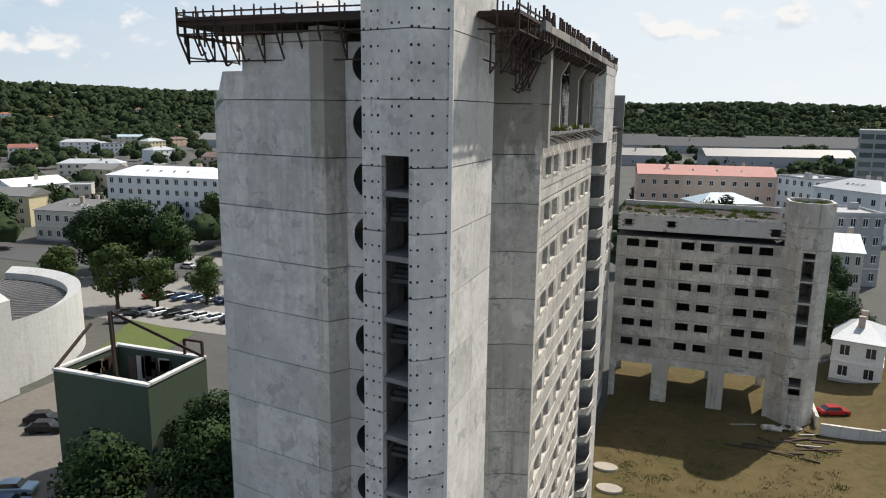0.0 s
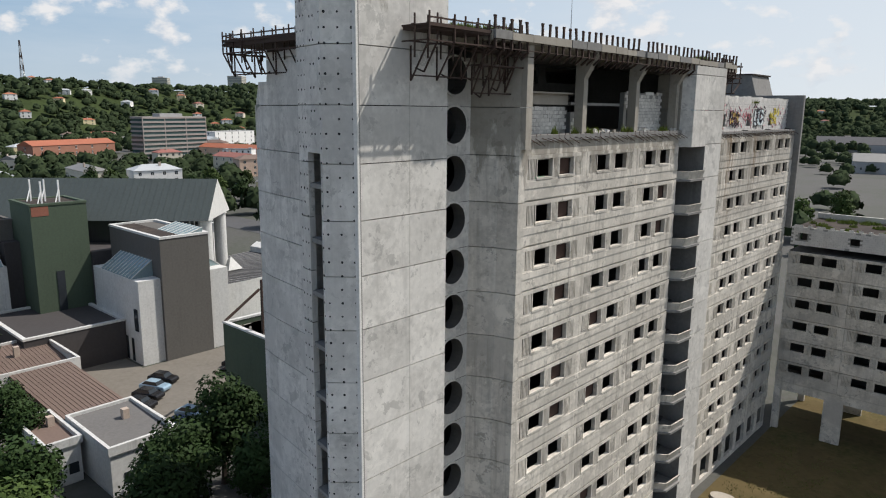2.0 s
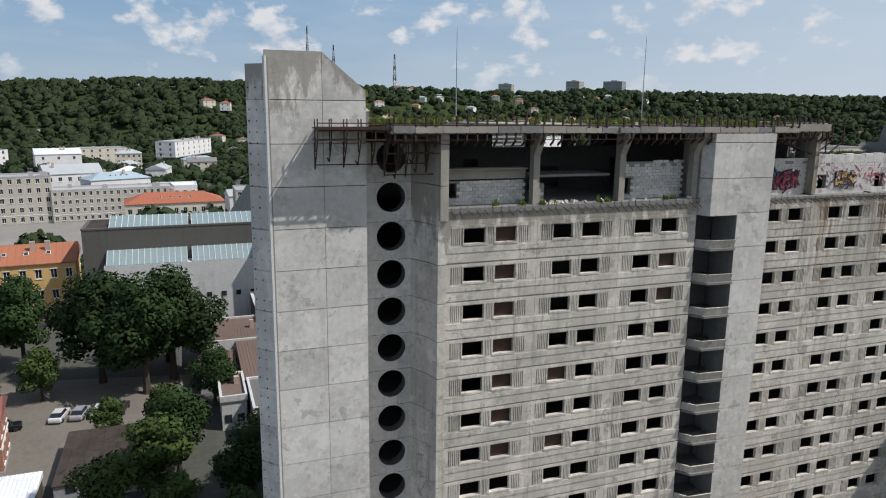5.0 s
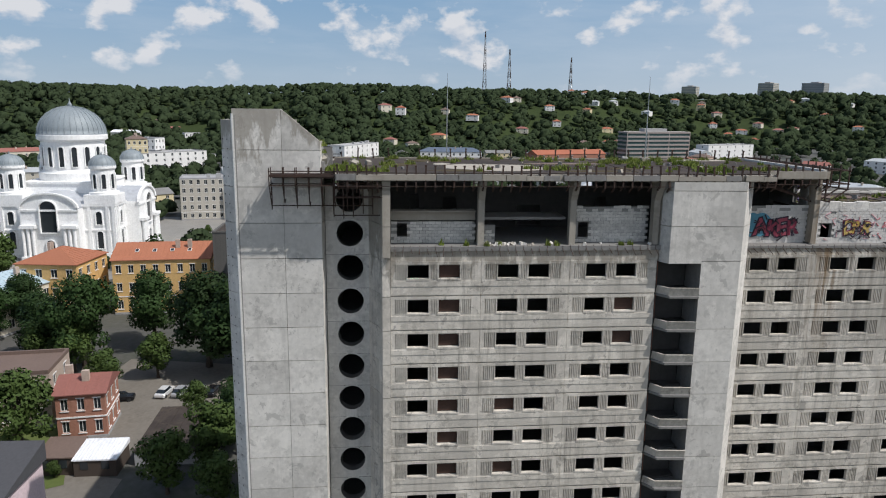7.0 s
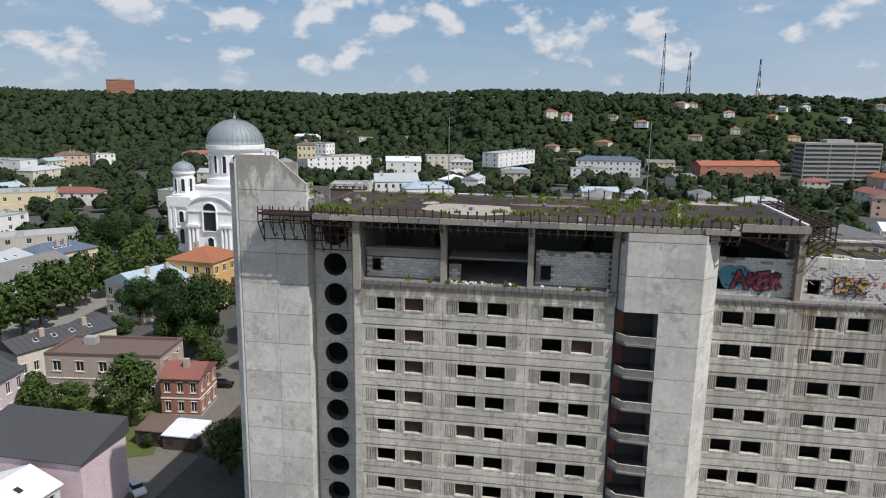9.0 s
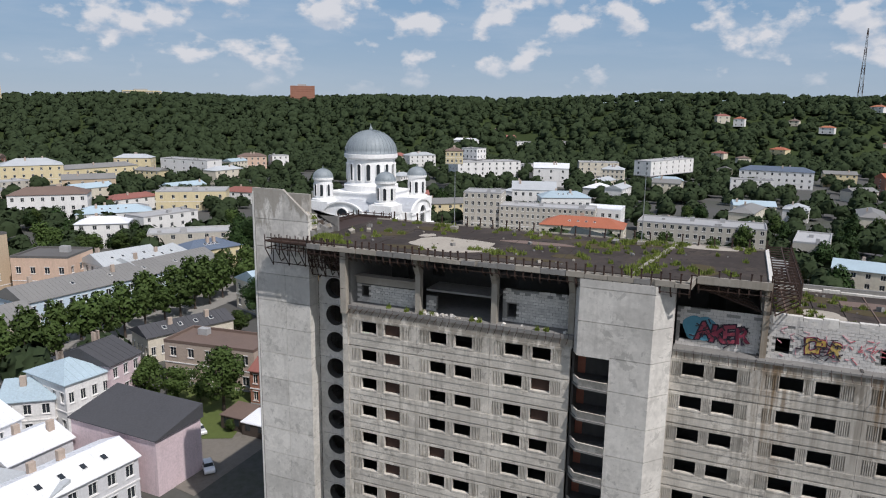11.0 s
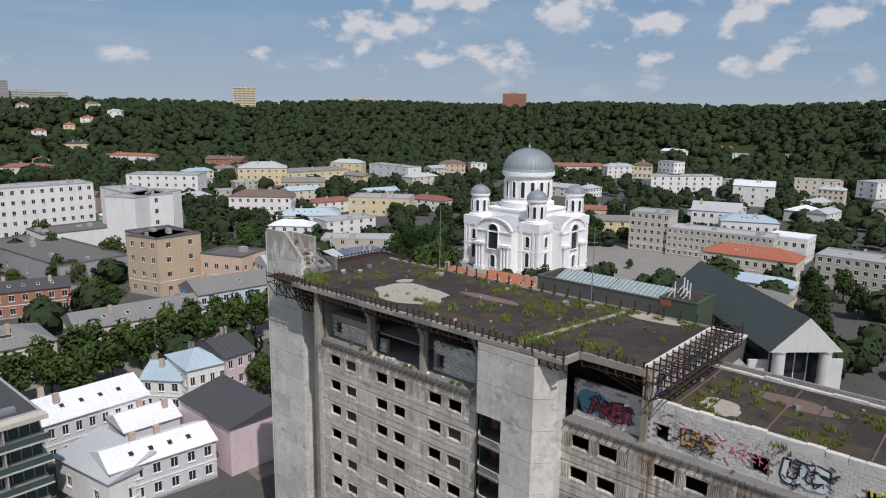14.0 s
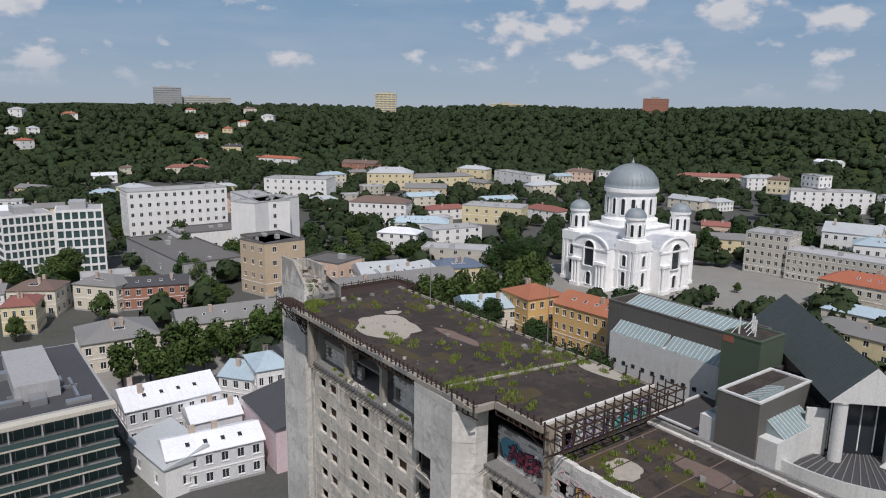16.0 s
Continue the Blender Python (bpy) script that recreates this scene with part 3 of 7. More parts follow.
box(bm, -24.6, -12.1, 82.0, 105, 44.1, 44.45)
part("roof_deck", bm, TAR, hotel, "black weathered roofing felt")
bm = bmesh.new()
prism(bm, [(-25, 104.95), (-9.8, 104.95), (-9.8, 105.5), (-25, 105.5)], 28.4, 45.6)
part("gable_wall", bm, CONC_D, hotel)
# low wing
bm = bmesh.new()
holed(bm, 23.1, 7.06, [(0.9, 6.3, 0, 5.9), (8.6, 14.3, 0, 5.9), (16.5, 22.0, 0, 5.9)], 0.5, thick=0.5)
ob = part("arcade_wall", bm, CONC, hotel)
ob.matrix_basis = pose(-9.7, 104.98, 0)
bm = bmesh.new()
holed(bm, 23.1, 7.06, [(0.9, 6.3, 0, 5.9), (8.6, 14.3, 0, 5.9), (16.5, 22.0, 0, 5.9)], 0.5, thick=0.5)
box(bm, 0, 23.1, 0, 0.4, 7.06, 28.5)
ob = part("arcade_wall", bm, CONC, hotel)
ob.matrix_basis = pose(-9.7, 117.5, 0)
# slabs and inner wall: indoor shade is carried by the concrete's dark colour
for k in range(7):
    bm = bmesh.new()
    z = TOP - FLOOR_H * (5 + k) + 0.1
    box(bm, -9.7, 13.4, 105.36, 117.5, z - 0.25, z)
    part("floor_slab", bm, CONC_SHADED, hotel)
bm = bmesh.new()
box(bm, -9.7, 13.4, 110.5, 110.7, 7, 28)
part("inner_wall", bm, CONC_SHADED, hotel)
FRAME_G = material("galvanised_steel", (0.45, 0.46, 0.47), 0.4, 0.8, bump=0)
WHITEW_ = material("white_boundary_render", (0.6, 0.59, 0.56), 0.9, stain=0.4, streak=0.4)
# stair tower of the low wing, in facets with a tall slot
LT = [(12.9, 104.9), (14.4, 103.2), (15.0, 103.0), (16.6, 103.0), (17.2, 103.1), (18.7, 104.8), (18.7, 108.5), (17.2, 110.3), (14.0, 110.3), (12.9, 108.6)]
for i in range(len(LT)):
    a, b = LT[i], LT[(i + 1) % len(LT)]
    if i == 2:
        lift_wall("low_tower_panel", a, b, 24.9, 31.6, CONC)
        lift_wall("low_tower_panel", a, b, 0, 4.6, CONC)
        lift_wall("low_tower_panel", a, b, 7.2, 11.7, CONC)
    else:
        lift_wall("low_tower_panel", a, b, 0, 31.6, CONC)
for k in range(8):
    bm = bmesh.new()
    z = 24.0 - FLOOR_H * k
    box(bm, 14.6, 17.0, 103.2, 108.8, z - 0.25, z)
    part("stair_landing", bm, CONC, hotel)
bm = bmesh.new()
prism(bm, [(13.2, 105.2), (15, 103.5), (17, 103.5), (18.4, 105.2), (18.4, 108.2), (17, 110), (13.2, 110)], 30.6, 31.0)
part("roof_deck", bm, TAR, hotel)

# ---- block walls ----
BLOCKS = []
for i in range(3):
    b = bmesh.new()
    w, h, j = 0.52, 0.255, 0.012 * i
    box(b, -w / 2 + j, w / 2, -0.06, 0.0, 0, h - j)
    BLOCKS.append(mesh_of("block", b, BLOCK))
rb = random.Random(9)


def block_wall(m, w, h, holes=(), single=True, thick=0.4, ragged=0.0, missing=0.01):
    """White lime blocks with open joints on a mortar core; faces -y before m."""
    bm = bmesh.new()
    holed(bm, w, h - 0.1, list(holes), thick, thick=thick)
    core = part("block_wall_core", bm, MORTAR, hotel)
    core.matrix_basis = m
    rows, cols = int(h / 0.27), int(w / 0.54)
    joined = bmesh.new()
    for r in range(rows + (1 if ragged else 0)):
        for c in range(cols + 1):
            x, z = 0.27 + c * 0.54 + (0.27 if r % 2 else 0), r * 0.27
            if x > w - 0.1 or any(a - 0.2 < x < b + 0.2 and p - 0.2 < z < q - 0.02 for a, b, p, q in holes) or rb.random() < missing or (r >= rows - 1 and rb.random() < ragged):
                continue
            off = rb.uniform(-0.012, 0.015)
            if single:
                ob = part("block", BLOCKS[rb.randrange(3)], None, hotel)
                ob.matrix_basis = m @ pose(x, off, z, 0, rb.uniform(-1, 1), 0)
            else:
                box(joined, x - 0.258, x + 0.258, -0.06 + off, -0.002, z, z + 0.252)
    if single:
        joined.free()
    else:
        part("block_facing", joined, BLOCK_J, hotel, kind="stuff").matrix_basis = m


BLOCK_J = material("white_block_courses", (0.55, 0.53, 0.5), 0.9, grain=1.8, stain=0.5, bump=0.2, scale=0.9, streak=0.5)
block_wall(pose(-10.6, 43.1, 41.75, 0, 0, 90), 7.2, 1.95, [(0.5, 1.4, 0.55, 1.7)])
block_wall(pose(-10.6, 59.0, 41.75, 0, 0, 90), 6.6, 3.2, [(0.45, 1.4, 0.4, 1.75)], ragged=0.5)
block_wall(pose(-10.6, 51.0, 41.75, 0, 0, 90), 1.1, 1.6, ragged=0.8)
block_wall(pose(-12.1, 74.7, 41.3, 0, 0, 90), 7.1, 3.5, [(0.3, 1.3, 0.5, 1.9)], single=False, ragged=0.4)
block_wall(pose(-11.7, 81.9, 41.3, 0, 0, 90), 22.9, 3.55, [(0.8, 1.9, 0.5, 1.8), (8.5, 9.6, 0.5, 1.8), (16, 17, 0.5, 1.8)], single=False, ragged=0.25)
block_wall(pose(-9.7, 105.3, 26.2), 22.6, 2.5, [(1.0, 2.0, 0.7, 1.6), (7.0, 8.1, 0.7, 1.6), (20.8, 22.0, 0.2, 1.3)], single=False, ragged=0.3)
block_wall(pose(-12.3, 81.75, 44.46, 0, 0, 180), 12.2, 2.8, [(1.2, 2.2, 0.3, 2.0)], single=False, thick=0.3, missing=0.03)
# beams and slabs of the loggias
bm = bmesh.new()
box(bm, -11.2, -10.4, 43.1, 50.3, 43.75, 44.5)
box(bm, -11.2, -10.0, 43.1, 50.3, 44.5, 44.6)
part("beam", bm, CONC, hotel)
# gallery slab: loggia shade put into a darker concrete than the beam's
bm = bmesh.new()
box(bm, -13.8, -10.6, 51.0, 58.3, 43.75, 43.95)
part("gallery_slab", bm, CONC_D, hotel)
bm = bmesh.new()
box(bm, -12.2, -11.2, 81.55, 82.05, 41.3, 47.3)
part("corner_post", bm, CONC, hotel)
for x0, y0, y1, z in ((-24.75, 82.1, 104.9, 44.45), (-12.15, 82.1, 104.9, 44.9)):
    y = y0
    while y < y1 - 1:
        bm = bmesh.new()
        l = rb.uniform(1.0, 1.5)
        box(bm, x0, x0 + 0.5, y, min(y1, y + l) - 0.04, z - 0.5, z + rb.uniform(0.15, 0.32))
        part("parapet_block", bm, BLOCK, hotel)
        y += l
# ledge rubble
for i in range(46):
    bm = bmesh.new()
    s = rb.uniform(0.1, 0.32)
    x, y = rb.uniform(-9.6, -8.95), (rb.gauss(52.5, 1.4) if i < 38 else rb.uniform(44, 66))
    bmesh.ops.create_cube(bm, size=s, matrix=pose(x, y, 41.75 + s * 0.4, rb.uniform(0, 90), rb.uniform(0, 90), rb.uniform(0, 90)))
    part("rubble", bm, BLOCK if i % 3 else CONC, hotel)

# ---- steel on the roof edge ----
def hook_mesh():
    bm = bmesh.new()
    for a, b in (((0, 0, 0.95), (0, 0, -0.75)), ((0, 0, -0.75), (0, 0.55, -1.15)), ((-0.09, 0, 0.95), (0.09, 0, 0.95)), ((0, 0, 0.2), (0, 0.5, 0.2))):
        bar(bm, a, b, 0.062)
    return mesh_of("edge_bracket", bm, RUST)


HOOK = hook_mesh()


def hooks(a, b, z, turn, step=0.78, skip=0.06):
    a, b = Vector(a), Vector(b)
    n = int((b - a).length / step)
    for i in range(n + 1):
        if rb.random() < skip:
            continue
        p = a.lerp(b, i / n)
        ob = part("edge_bracket", HOOK, None, hotel)
        ob.matrix_basis = pose(p.x, p.y, z + rb.uniform(-0.06, 0.06), rb.uniform(-4, 4), rb.uniform(-5, 5), turn)
    bm = bmesh.new()
    bar(bm, (a.x, a.y, z - 0.72), (b.x, b.y, z - 0.72), 0.025)
    part("edge_rail", bm, RUST, hotel)


hooks((-8.12, 38.8), (-8.12, 75.8), 47.6, 90)
hooks((-10.3, 76.3), (-10.3, 81.9), 47.6, 90)
hooks((-25.1, 40), (-25.1, 81.8), 47.95, -90, 1.6)
# kerb blocks along the slab edge
y = 38.7
while y < 75.6:
    bm = bmesh.new()
    l = rb.uniform(0.9, 2.4)
    y1 = min(75.8, y + l)
    box(bm, -8.17, -7.98 + rb.uniform(-0.03, 0.03), y, y1 - 0.05, 47.38, 47.88 + rb.uniform(-0.14, 0.12))
    part("edge_kerb", bm, CONC if rb.random() < 0.5 else CONC_D, hotel)
    y = y1 + (0.3 if rb.random() < 0.15 else 0)
for q in ((-10.4, -10.2, 76.2, 82.0), (-25.3, -25.1, 37.6, 82.0)):
    bm = bmesh.new()
    box(bm, *q, 47.4, 48.05)
    part("edge_kerb", bm, CONC, hotel)
bm = bmesh.new()
box(bm, -25.1, -10.6, 81.7, 82.02, 47.86, 48.15)
part("edge_kerb", bm, BLOCK, hotel)


def cage(p0, u, v, n, step, out, drop):
    """A run of welded hanging frames: p0 start, u along, v outward."""
    p0, u, v = Vector(p0), Vector(u), Vector(v)
    up = Vector((0, 0, 1))
    for i in range(n + 1):
        o = p0 + u * step * i
        k = rb.uniform(0.85, 1.1)
        bm = bmesh.new()
        A, B, C, D = o + v * out * k + up * 0.75, o + v * out * k - up * 0.7, o + v * out * 0.35 - up * drop * k, o - up * drop * k * 0.9
        rods = [(A, B), (B, C), (o + up * 0.1, o + v * out * k + up * 0.1), (o + v * out * 0.5 + up * 0.7, o + v * out * 0.5 - up * drop * 0.6)]
        rods += [(C, D)] if i % 2 else [(B, o - up * 0.7), (C, C + up * drop * 0.7)]
        for a, b in rods:
            bar(bm, a, b, 0.038)
        part("hanging_frame", bm, RUST, hotel)
    for dz, vv in ((0.1, 1.0), (-0.7, 1.0), (-drop * 0.95, 0.35), (0.1, 0.4), (-0.7, 0.3), (0.45, 1.0)):
        bm = bmesh.new()
        bar(bm, p0 + v * out * vv + up * dz, p0 + u * step * n + v * out * vv + up * dz, 0.04 if dz != 0.1 else 0.09)
        part("frame_rail", bm, RUST, hotel)


cage((-10.2, 33.4, 47.6), (0, 1, 0), (1, 0, 0), 8, 1.02, 1.9, 2.6)
cage((-9.9, 38.4, 46.6), (0, 1, 0), (1, 0, 0), 5, 0.8, 1.2, 2.4)
cage((-27.4, 34.2, 47.7), (1, 0, 0), (0, -1, 0), 10, 1.25, 1.3, 2.2)
cage((-26.9, 33.4, 47.7), (0, 1, 0), (-1, 0, 0), 4, 1.2, 0.9, 2.0)
bm = bmesh.new()
prism(bm, [(-27.5, 33.0), (-15.0, 32.7), (-15.0, 38.0), (-25.0, 38.0), (-27.5, 38.0)], 47.45, 47.7)
part("steel_platform", bm, RUST, hotel, "rusty steel edge platform")
bm = bmesh.new()
prism(bm, [(-10.35, 33.6), (-8.5, 33.6), (-8.25, 38.5), (-10.35, 38.5)], 47.5, 47.7)
part("steel_platform", bm, RUST, hotel, "rusty steel edge platform")
# open frame along the far end of the roof
for i in range(14):
    x = -10.6 - i * 1.24
    bm = bmesh.new()
    for a, b in (((x, 82.0, 48.1), (x, 84.1, 48.1)), ((x, 84.1, 48.5), (x, 84.1, 46.4)), ((x, 84.1, 46.4), (x, 82.4, 45.3)), ((x, 82.05, 48.3), (x, 82.05, 45.3)), ((x, 82.05, 46.9), (x, 84.1, 46.9))):
        bar(bm, a, b, 0.05)
    part("end_frame", bm, RUST, hotel)
for y, z, r in ((84.1, 48.1, 0.06), (84.1, 46.9, 0.05), (84.1, 46.4, 0.05), (82.4, 45.3, 0.05), (83.2, 48.15, 0.05)):
    bm = bmesh.new()
    bar(bm, (-10.4, y, z), (-27.0, y, z), r)
    part("frame_rail", bm, RUST, hotel)
for i in range(7):
    bm = bmesh.new()
    x = -11.2 - i * 0.5
    bar(bm, (x, 75.2, 47.2), (x - 0.4, 81.4 - i * 0.3, 45.2 + 0.2 * i), 0.06)
    part("bent_brace", bm, RUST, hotel)
# starter bars on the ledges
REBAR = bmesh.new()
bar(REBAR, (0, 0, 0), (0, -0.85, -0.36), 0.022)
bar(REBAR, (0, 0, 0), (0, 0, 0.3), 0.018)
REBAR = mesh_of("starter_bar", REBAR, RUST)
for i in range(34):
    ob = part("starter_bar", REBAR, None, hotel)
    ob.matrix_basis = pose(-8.77, 43.4 + i * 0.68, 41.55, rb.uniform(-10, 10), rb.uniform(-14, 14), 90)
for i in range(42):
    ob = part("starter_bar", REBAR, None, hotel)
    ob.matrix_basis = pose(-10.46, 75 + i * 0.7, 41.1, rb.uniform(-10, 10), rb.uniform(-14, 14), 90)
# tie holes in the stair tower's casting: flat discs, the holes' shade as colour
bm = bmesh.new()
for (ax, ay), (bx, by), fr in (((-11.75, 29.1), (-10.4, 30.3), (0.12, 0.5, 0.9)), ((-14.6, 29.7), (-12.0, 29.14), (0.06, 0.22, 0.36)), ((-12.0, 29.14), (-11.75, 29.1), (0.5,))):
    u = Vector((bx - ax, by - ay, 0)).normalized()
    nn = Vector((u.y, -u.x, 0))
    for f in fr:
        for k in range(66):
            if rb.random() < 0.12:
                continue
            c = Vector((ax + (bx - ax) * f, ay + (by - ay) * f, 1.0 + k * 0.76)) + u * rb.uniform(-0.02, 0.02)
            s = rb.uniform(0.05, 0.085)
            bm.faces.new([bm.verts.new(c + nn * 0.006 + u * s * math.cos(q) + Vector((0, 0, s * math.sin(q)))) for q in (0, 1.05, 2.1, 3.14, 4.19, 5.24)])
for k in range(8):
    for f in (0.35, 0.6):
        c = Vector((-12.0 - 1.5 * f, 29.14 + 0.33 * f, 42.0 + k * 1.2)) + Vector((0, -0.008, 0))
        bm.faces.new([bm.verts.new(c + Vector((0.07 * math.cos(q), 0, 0.07 * math.sin(q)))) for q in (0, 1.05, 2.1, 3.14, 4.19, 5.24)])
part("tie_hole", bm, HOLE, hotel, "flat dark discs in place of tie holes", "stuff")
# pale corner bead on the fin
bm = bmesh.new()
prism(bm, [(-10.5, 30.16), (-10.34, 30.27), (-10.36, 30.42), (-10.5, 30.4)], 0, 52.5)
part("corner_bead", bm, material("pale_render", (0.58, 0.57, 0.54), 0.85, stain=0.4, bump=0.2), hotel)
bm = bmesh.new()
prism(bm, [(-10.42, 30.44), (-10.394, 30.44), (-10.394, 30.53), (-10.42, 30.53)], 0, 52.4)
part("corner_joint", bm, MORTAR, hotel, "dark open joint")
# boarded openings
INFILL = material("brown_board", (0.055, 0.03, 0.022), 0.9, grain=5, stain=0.5)
for k in range(12):
    for b, s in ((0, 1), (1, 0), (2, 1)):
        if rb.random() < (0.75 if b == 0 and k < 5 else 0.22):
            bm = bmesh.new()
            y = 43.03 + BAY * b + (1.44 if s == 0 else 4.09)
            z = TOP - FLOOR_H * (k + 1) + 1.54
            box(bm, -9.28, -9.2, y + 0.02, y + 1.77, z + 0.02, z + 1.1)
            part("board_infill", bm, INFILL, hotel)

# ---- graffiti ----
def tag_text(text, size, m, col, thick, outline=None):
    cu = bpy.data.curves.new("lettering", "FONT")
    cu.body, cu.size, cu.offset, cu.shear = text, size, thick, 0.15
    cu.extrude = 0.004
    ob = bpy.data.objects.new("lettering", cu)
    me = bpy.data.meshes.new_from_object(ob)
    me.materials.append(material("spray_%d_%d_%d" % tuple(int(c * 100) for c in col), col, 0.7, stain=0.5, grain=3, bump=0.05, scale=1.5))
    bpy.data.objects.remove(ob)
    o = part("sprayed_lettering", me, None, hotel, "sprayed graffiti lettering")
    o.matrix_basis = m
    return o


def on_wall(x, y, z, lift):
    return pose(x + lift, y, z, 90, 0, 90)


bm = bmesh.new()
for c in range(2):
    y, z, s = 76.2 + c * 0.9, 43.0, 0.85
    bm.faces.new([bm.verts.new((-11.955 - 0.001 * c, y + s * 1.1 * math.cos(q) * (1 + 0.15 * math.sin(3 * q + c)), z + s * 1.3 * math.sin(q))) for q in np.linspace(0, 6.2, 24)])
part("sprayed_field", bm, material("spray_blue", (0.07, 0.22, 0.3), 0.7, stain=0.6, grain=2, bump=0.05, scale=1.0), hotel)
def sprayed(text, x, y, z, size, under, over, light, seed):
    """One piece: swollen dark outline, overlapping coloured letters, loose strokes."""
    q = random.Random(seed)
    dy = 0.0
    for i, ch in enumerate(text):
        s = size * q.uniform(0.92, 1.12)
        tilt = q.uniform(-17, 17)
        mm = pose(x + 0.1 + 0.004 * i, y + dy, z + q.uniform(-0.1, 0.12), 90, 0, 90) @ pose(0, 0, 0, 0, 0, tilt)
        tag_text(ch, s, mm, under, 0.17 * size / 2)
        tag_text(ch, s, pose(0.03, 0, 0) @ mm, over if i % 2 else light, 0.05 * size / 2)
        dy += size * 0.5
    bm = bmesh.new()
    for i in range(38):
        yy, zz = y + q.uniform(-0.3, dy + 0.2), z + q.uniform(-0.2, size * 0.85)
        bar(bm, (x + 0.155, yy, zz), (x + 0.155, yy + q.uniform(-0.6, 0.6), zz + q.uniform(-0.5, 0.5)), q.uniform(0.02, 0.05))
    part("sprayed_stroke", bm, material("spray_dark", (0.03, 0.02, 0.03), 0.7), hotel, "", "stuff")


sprayed("AKER", -12.1 + 0.06, 76.4, 42.0, 2.1, (0.025, 0.015, 0.03), (0.2, 0.025, 0.05), (0.26, 0.045, 0.07), 1)
sprayed("DPR", -11.7, 84.9, 42.15, 1.6, (0.2, 0.03, 0.07), (0.4, 0.26, 0.06), (0.46, 0.33, 0.1), 2)
sprayed("UGS", -11.7, 92.3, 41.95, 2.4, (0.03, 0.03, 0.035), (0.5, 0.58, 0.6), (0.6, 0.66, 0.66), 3)
bm = bmesh.new()
for i in range(70):
    y, z = rb.uniform(82.6, 104), 41.6 + rb.random() * 2.6
    bar(bm, (-11.612, y, z), (-11.612, y + rb.uniform(-0.5, 0.6), z + rb.uniform(-0.6, 0.6)), rb.uniform(0.015, 0.04))
part("sprayed_scribble", bm, material("spray_rose", (0.55, 0.3, 0.32), 0.7), hotel, "", "stuff")
bm = bmesh.new()
for i in range(26):
    y, z = 88.2 + rb.random() * 3.6, 42.0 + rb.random() * 1.8
    bar(bm, (-11.61, y, z), (-11.61, y + rb.uniform(-0.4, 0.5), z + rb.uniform(-0.7, 0.7)), 0.03)
part("sprayed_scribble", bm, material("spray_pink", (0.5, 0.15, 0.17), 0.7), hotel, "", "stuff")
bm = bmesh.new()
for i in range(22):
    y, z = 97.8 + rb.random() * 3.2, 42.0 + rb.random() * 1.9
    bar(bm, (-11.61, y, z), (-11.61, y + rb.uniform(-0.5, 0.5), z + rb.uniform(-0.6, 0.6)), 0.07)
part("sprayed_scribble", bm, material("spray_yellow", (0.6, 0.5, 0.08), 0.7), hotel, "", "stuff")
bm = bmesh.new()
for i in range(9):
    x, z, r = -20.2 - 0.45 * i, 45.7 + rb.uniform(-0.5, 0.5), rb.uniform(0.35, 0.7)
    bm.faces.new([bm.verts.new((x + r * math.cos(k) * (1 + 0.2 * math.sin(3 * k + i)), 81.83 + 0.002 * i, z + r * math.sin(k))) for k in np.linspace(0, 6.0, 16)])
part("sprayed_field", bm, material("spray_turquoise", (0.1, 0.42, 0.33), 0.7, stain=0.5, grain=2, bump=0.05, scale=1.2), hotel, "turquoise sprayed graffiti field")
bm = bmesh.new()
for i in range(60):
    x, z = rb.uniform(-24.2, -13), 44.8 + rb.random() * 2.1
    bar(bm, (x, 81.86, z), (x + rb.uniform(-0.6, 0.6), 81.86, z + rb.uniform(-0.6, 0.6)), rb.uniform(0.025, 0.06))
part("sprayed_scribble", bm, material("spray_violet", (0.16, 0.12, 0.3), 0.7), hotel, "", "stuff")
for y, z in ((44.3, 38.7), (52.9, 38.6)):
    bm = bmesh.new()
    for i in range(8):
        bar(bm, (-8.87, y + i * 0.12, z - 0.2), (-8.87, y + i * 0.12 + rb.uniform(-0.2, 0.3), z + rb.uniform(0.1, 0.4)), 0.03)
    part("sprayed_scribble", bm, material("spray_green", (0.25, 0.5, 0.3), 0.7), hotel, "", "stuff")

# ---- the roof's hut, antennas and growth ----
hut = thing("roof_hut", "dark concrete roof hut with sprayed graffiti", "hut", at=(-20.5, 110.0, 44.4))
bm = bmesh.new()
prism(bm, [(-4.5, -3.5), (4.5, -3.5), (4.5, 3.5), (-4.5, 3.5)], -44.3, 0)
part("stair_core", bm, CONC_D, hut)
bm = bmesh.new()
prism(bm, [(-4.5, -3.5), (4.5, -3.5), (4.5, 3.5), (-4.5, 3.5)], 0.01, 4.0)
for v in bm.verts:
    if v.co.z > 2:
        v.co.x *= 0.72
part("wall", bm, CONC_D, hut)
bm = bmesh.new()
box(bm, -3.5, 3.5, -3.7, 3.7, 3.98, 4.15)
part("roof", bm, TAR, hut)
for x, y in ((-22.6, 49.0), (-22.9, 69.9)):
    am = thing("roof_antenna", "thin steel antenna pole standing on the roof", "antenna", "roof antennas", (x, y, 47.93))
    bm = bmesh.new()
    turned_ = [(0.06, 0), (0.05, 4), (0.02, 8.6)]
    rr = [[bm.verts.new((r * math.cos(6.283 * i / 6), r * math.sin(6.283 * i / 6), z)) for i in range(6)] for r, z in turned_]
    for p, q in zip(rr, rr[1:]):
        for i in range(6):
            bm.faces.new((p[i], p[(i + 1) % 6], q[(i + 1) % 6], q[i]))
    part("pole", bm, FRAME_G, am)
    bm = bmesh.new()
    box(bm, -0.4, 0.4, -0.4, 0.4, 0, 0.35)
    part("foot", bm, CONC, am)


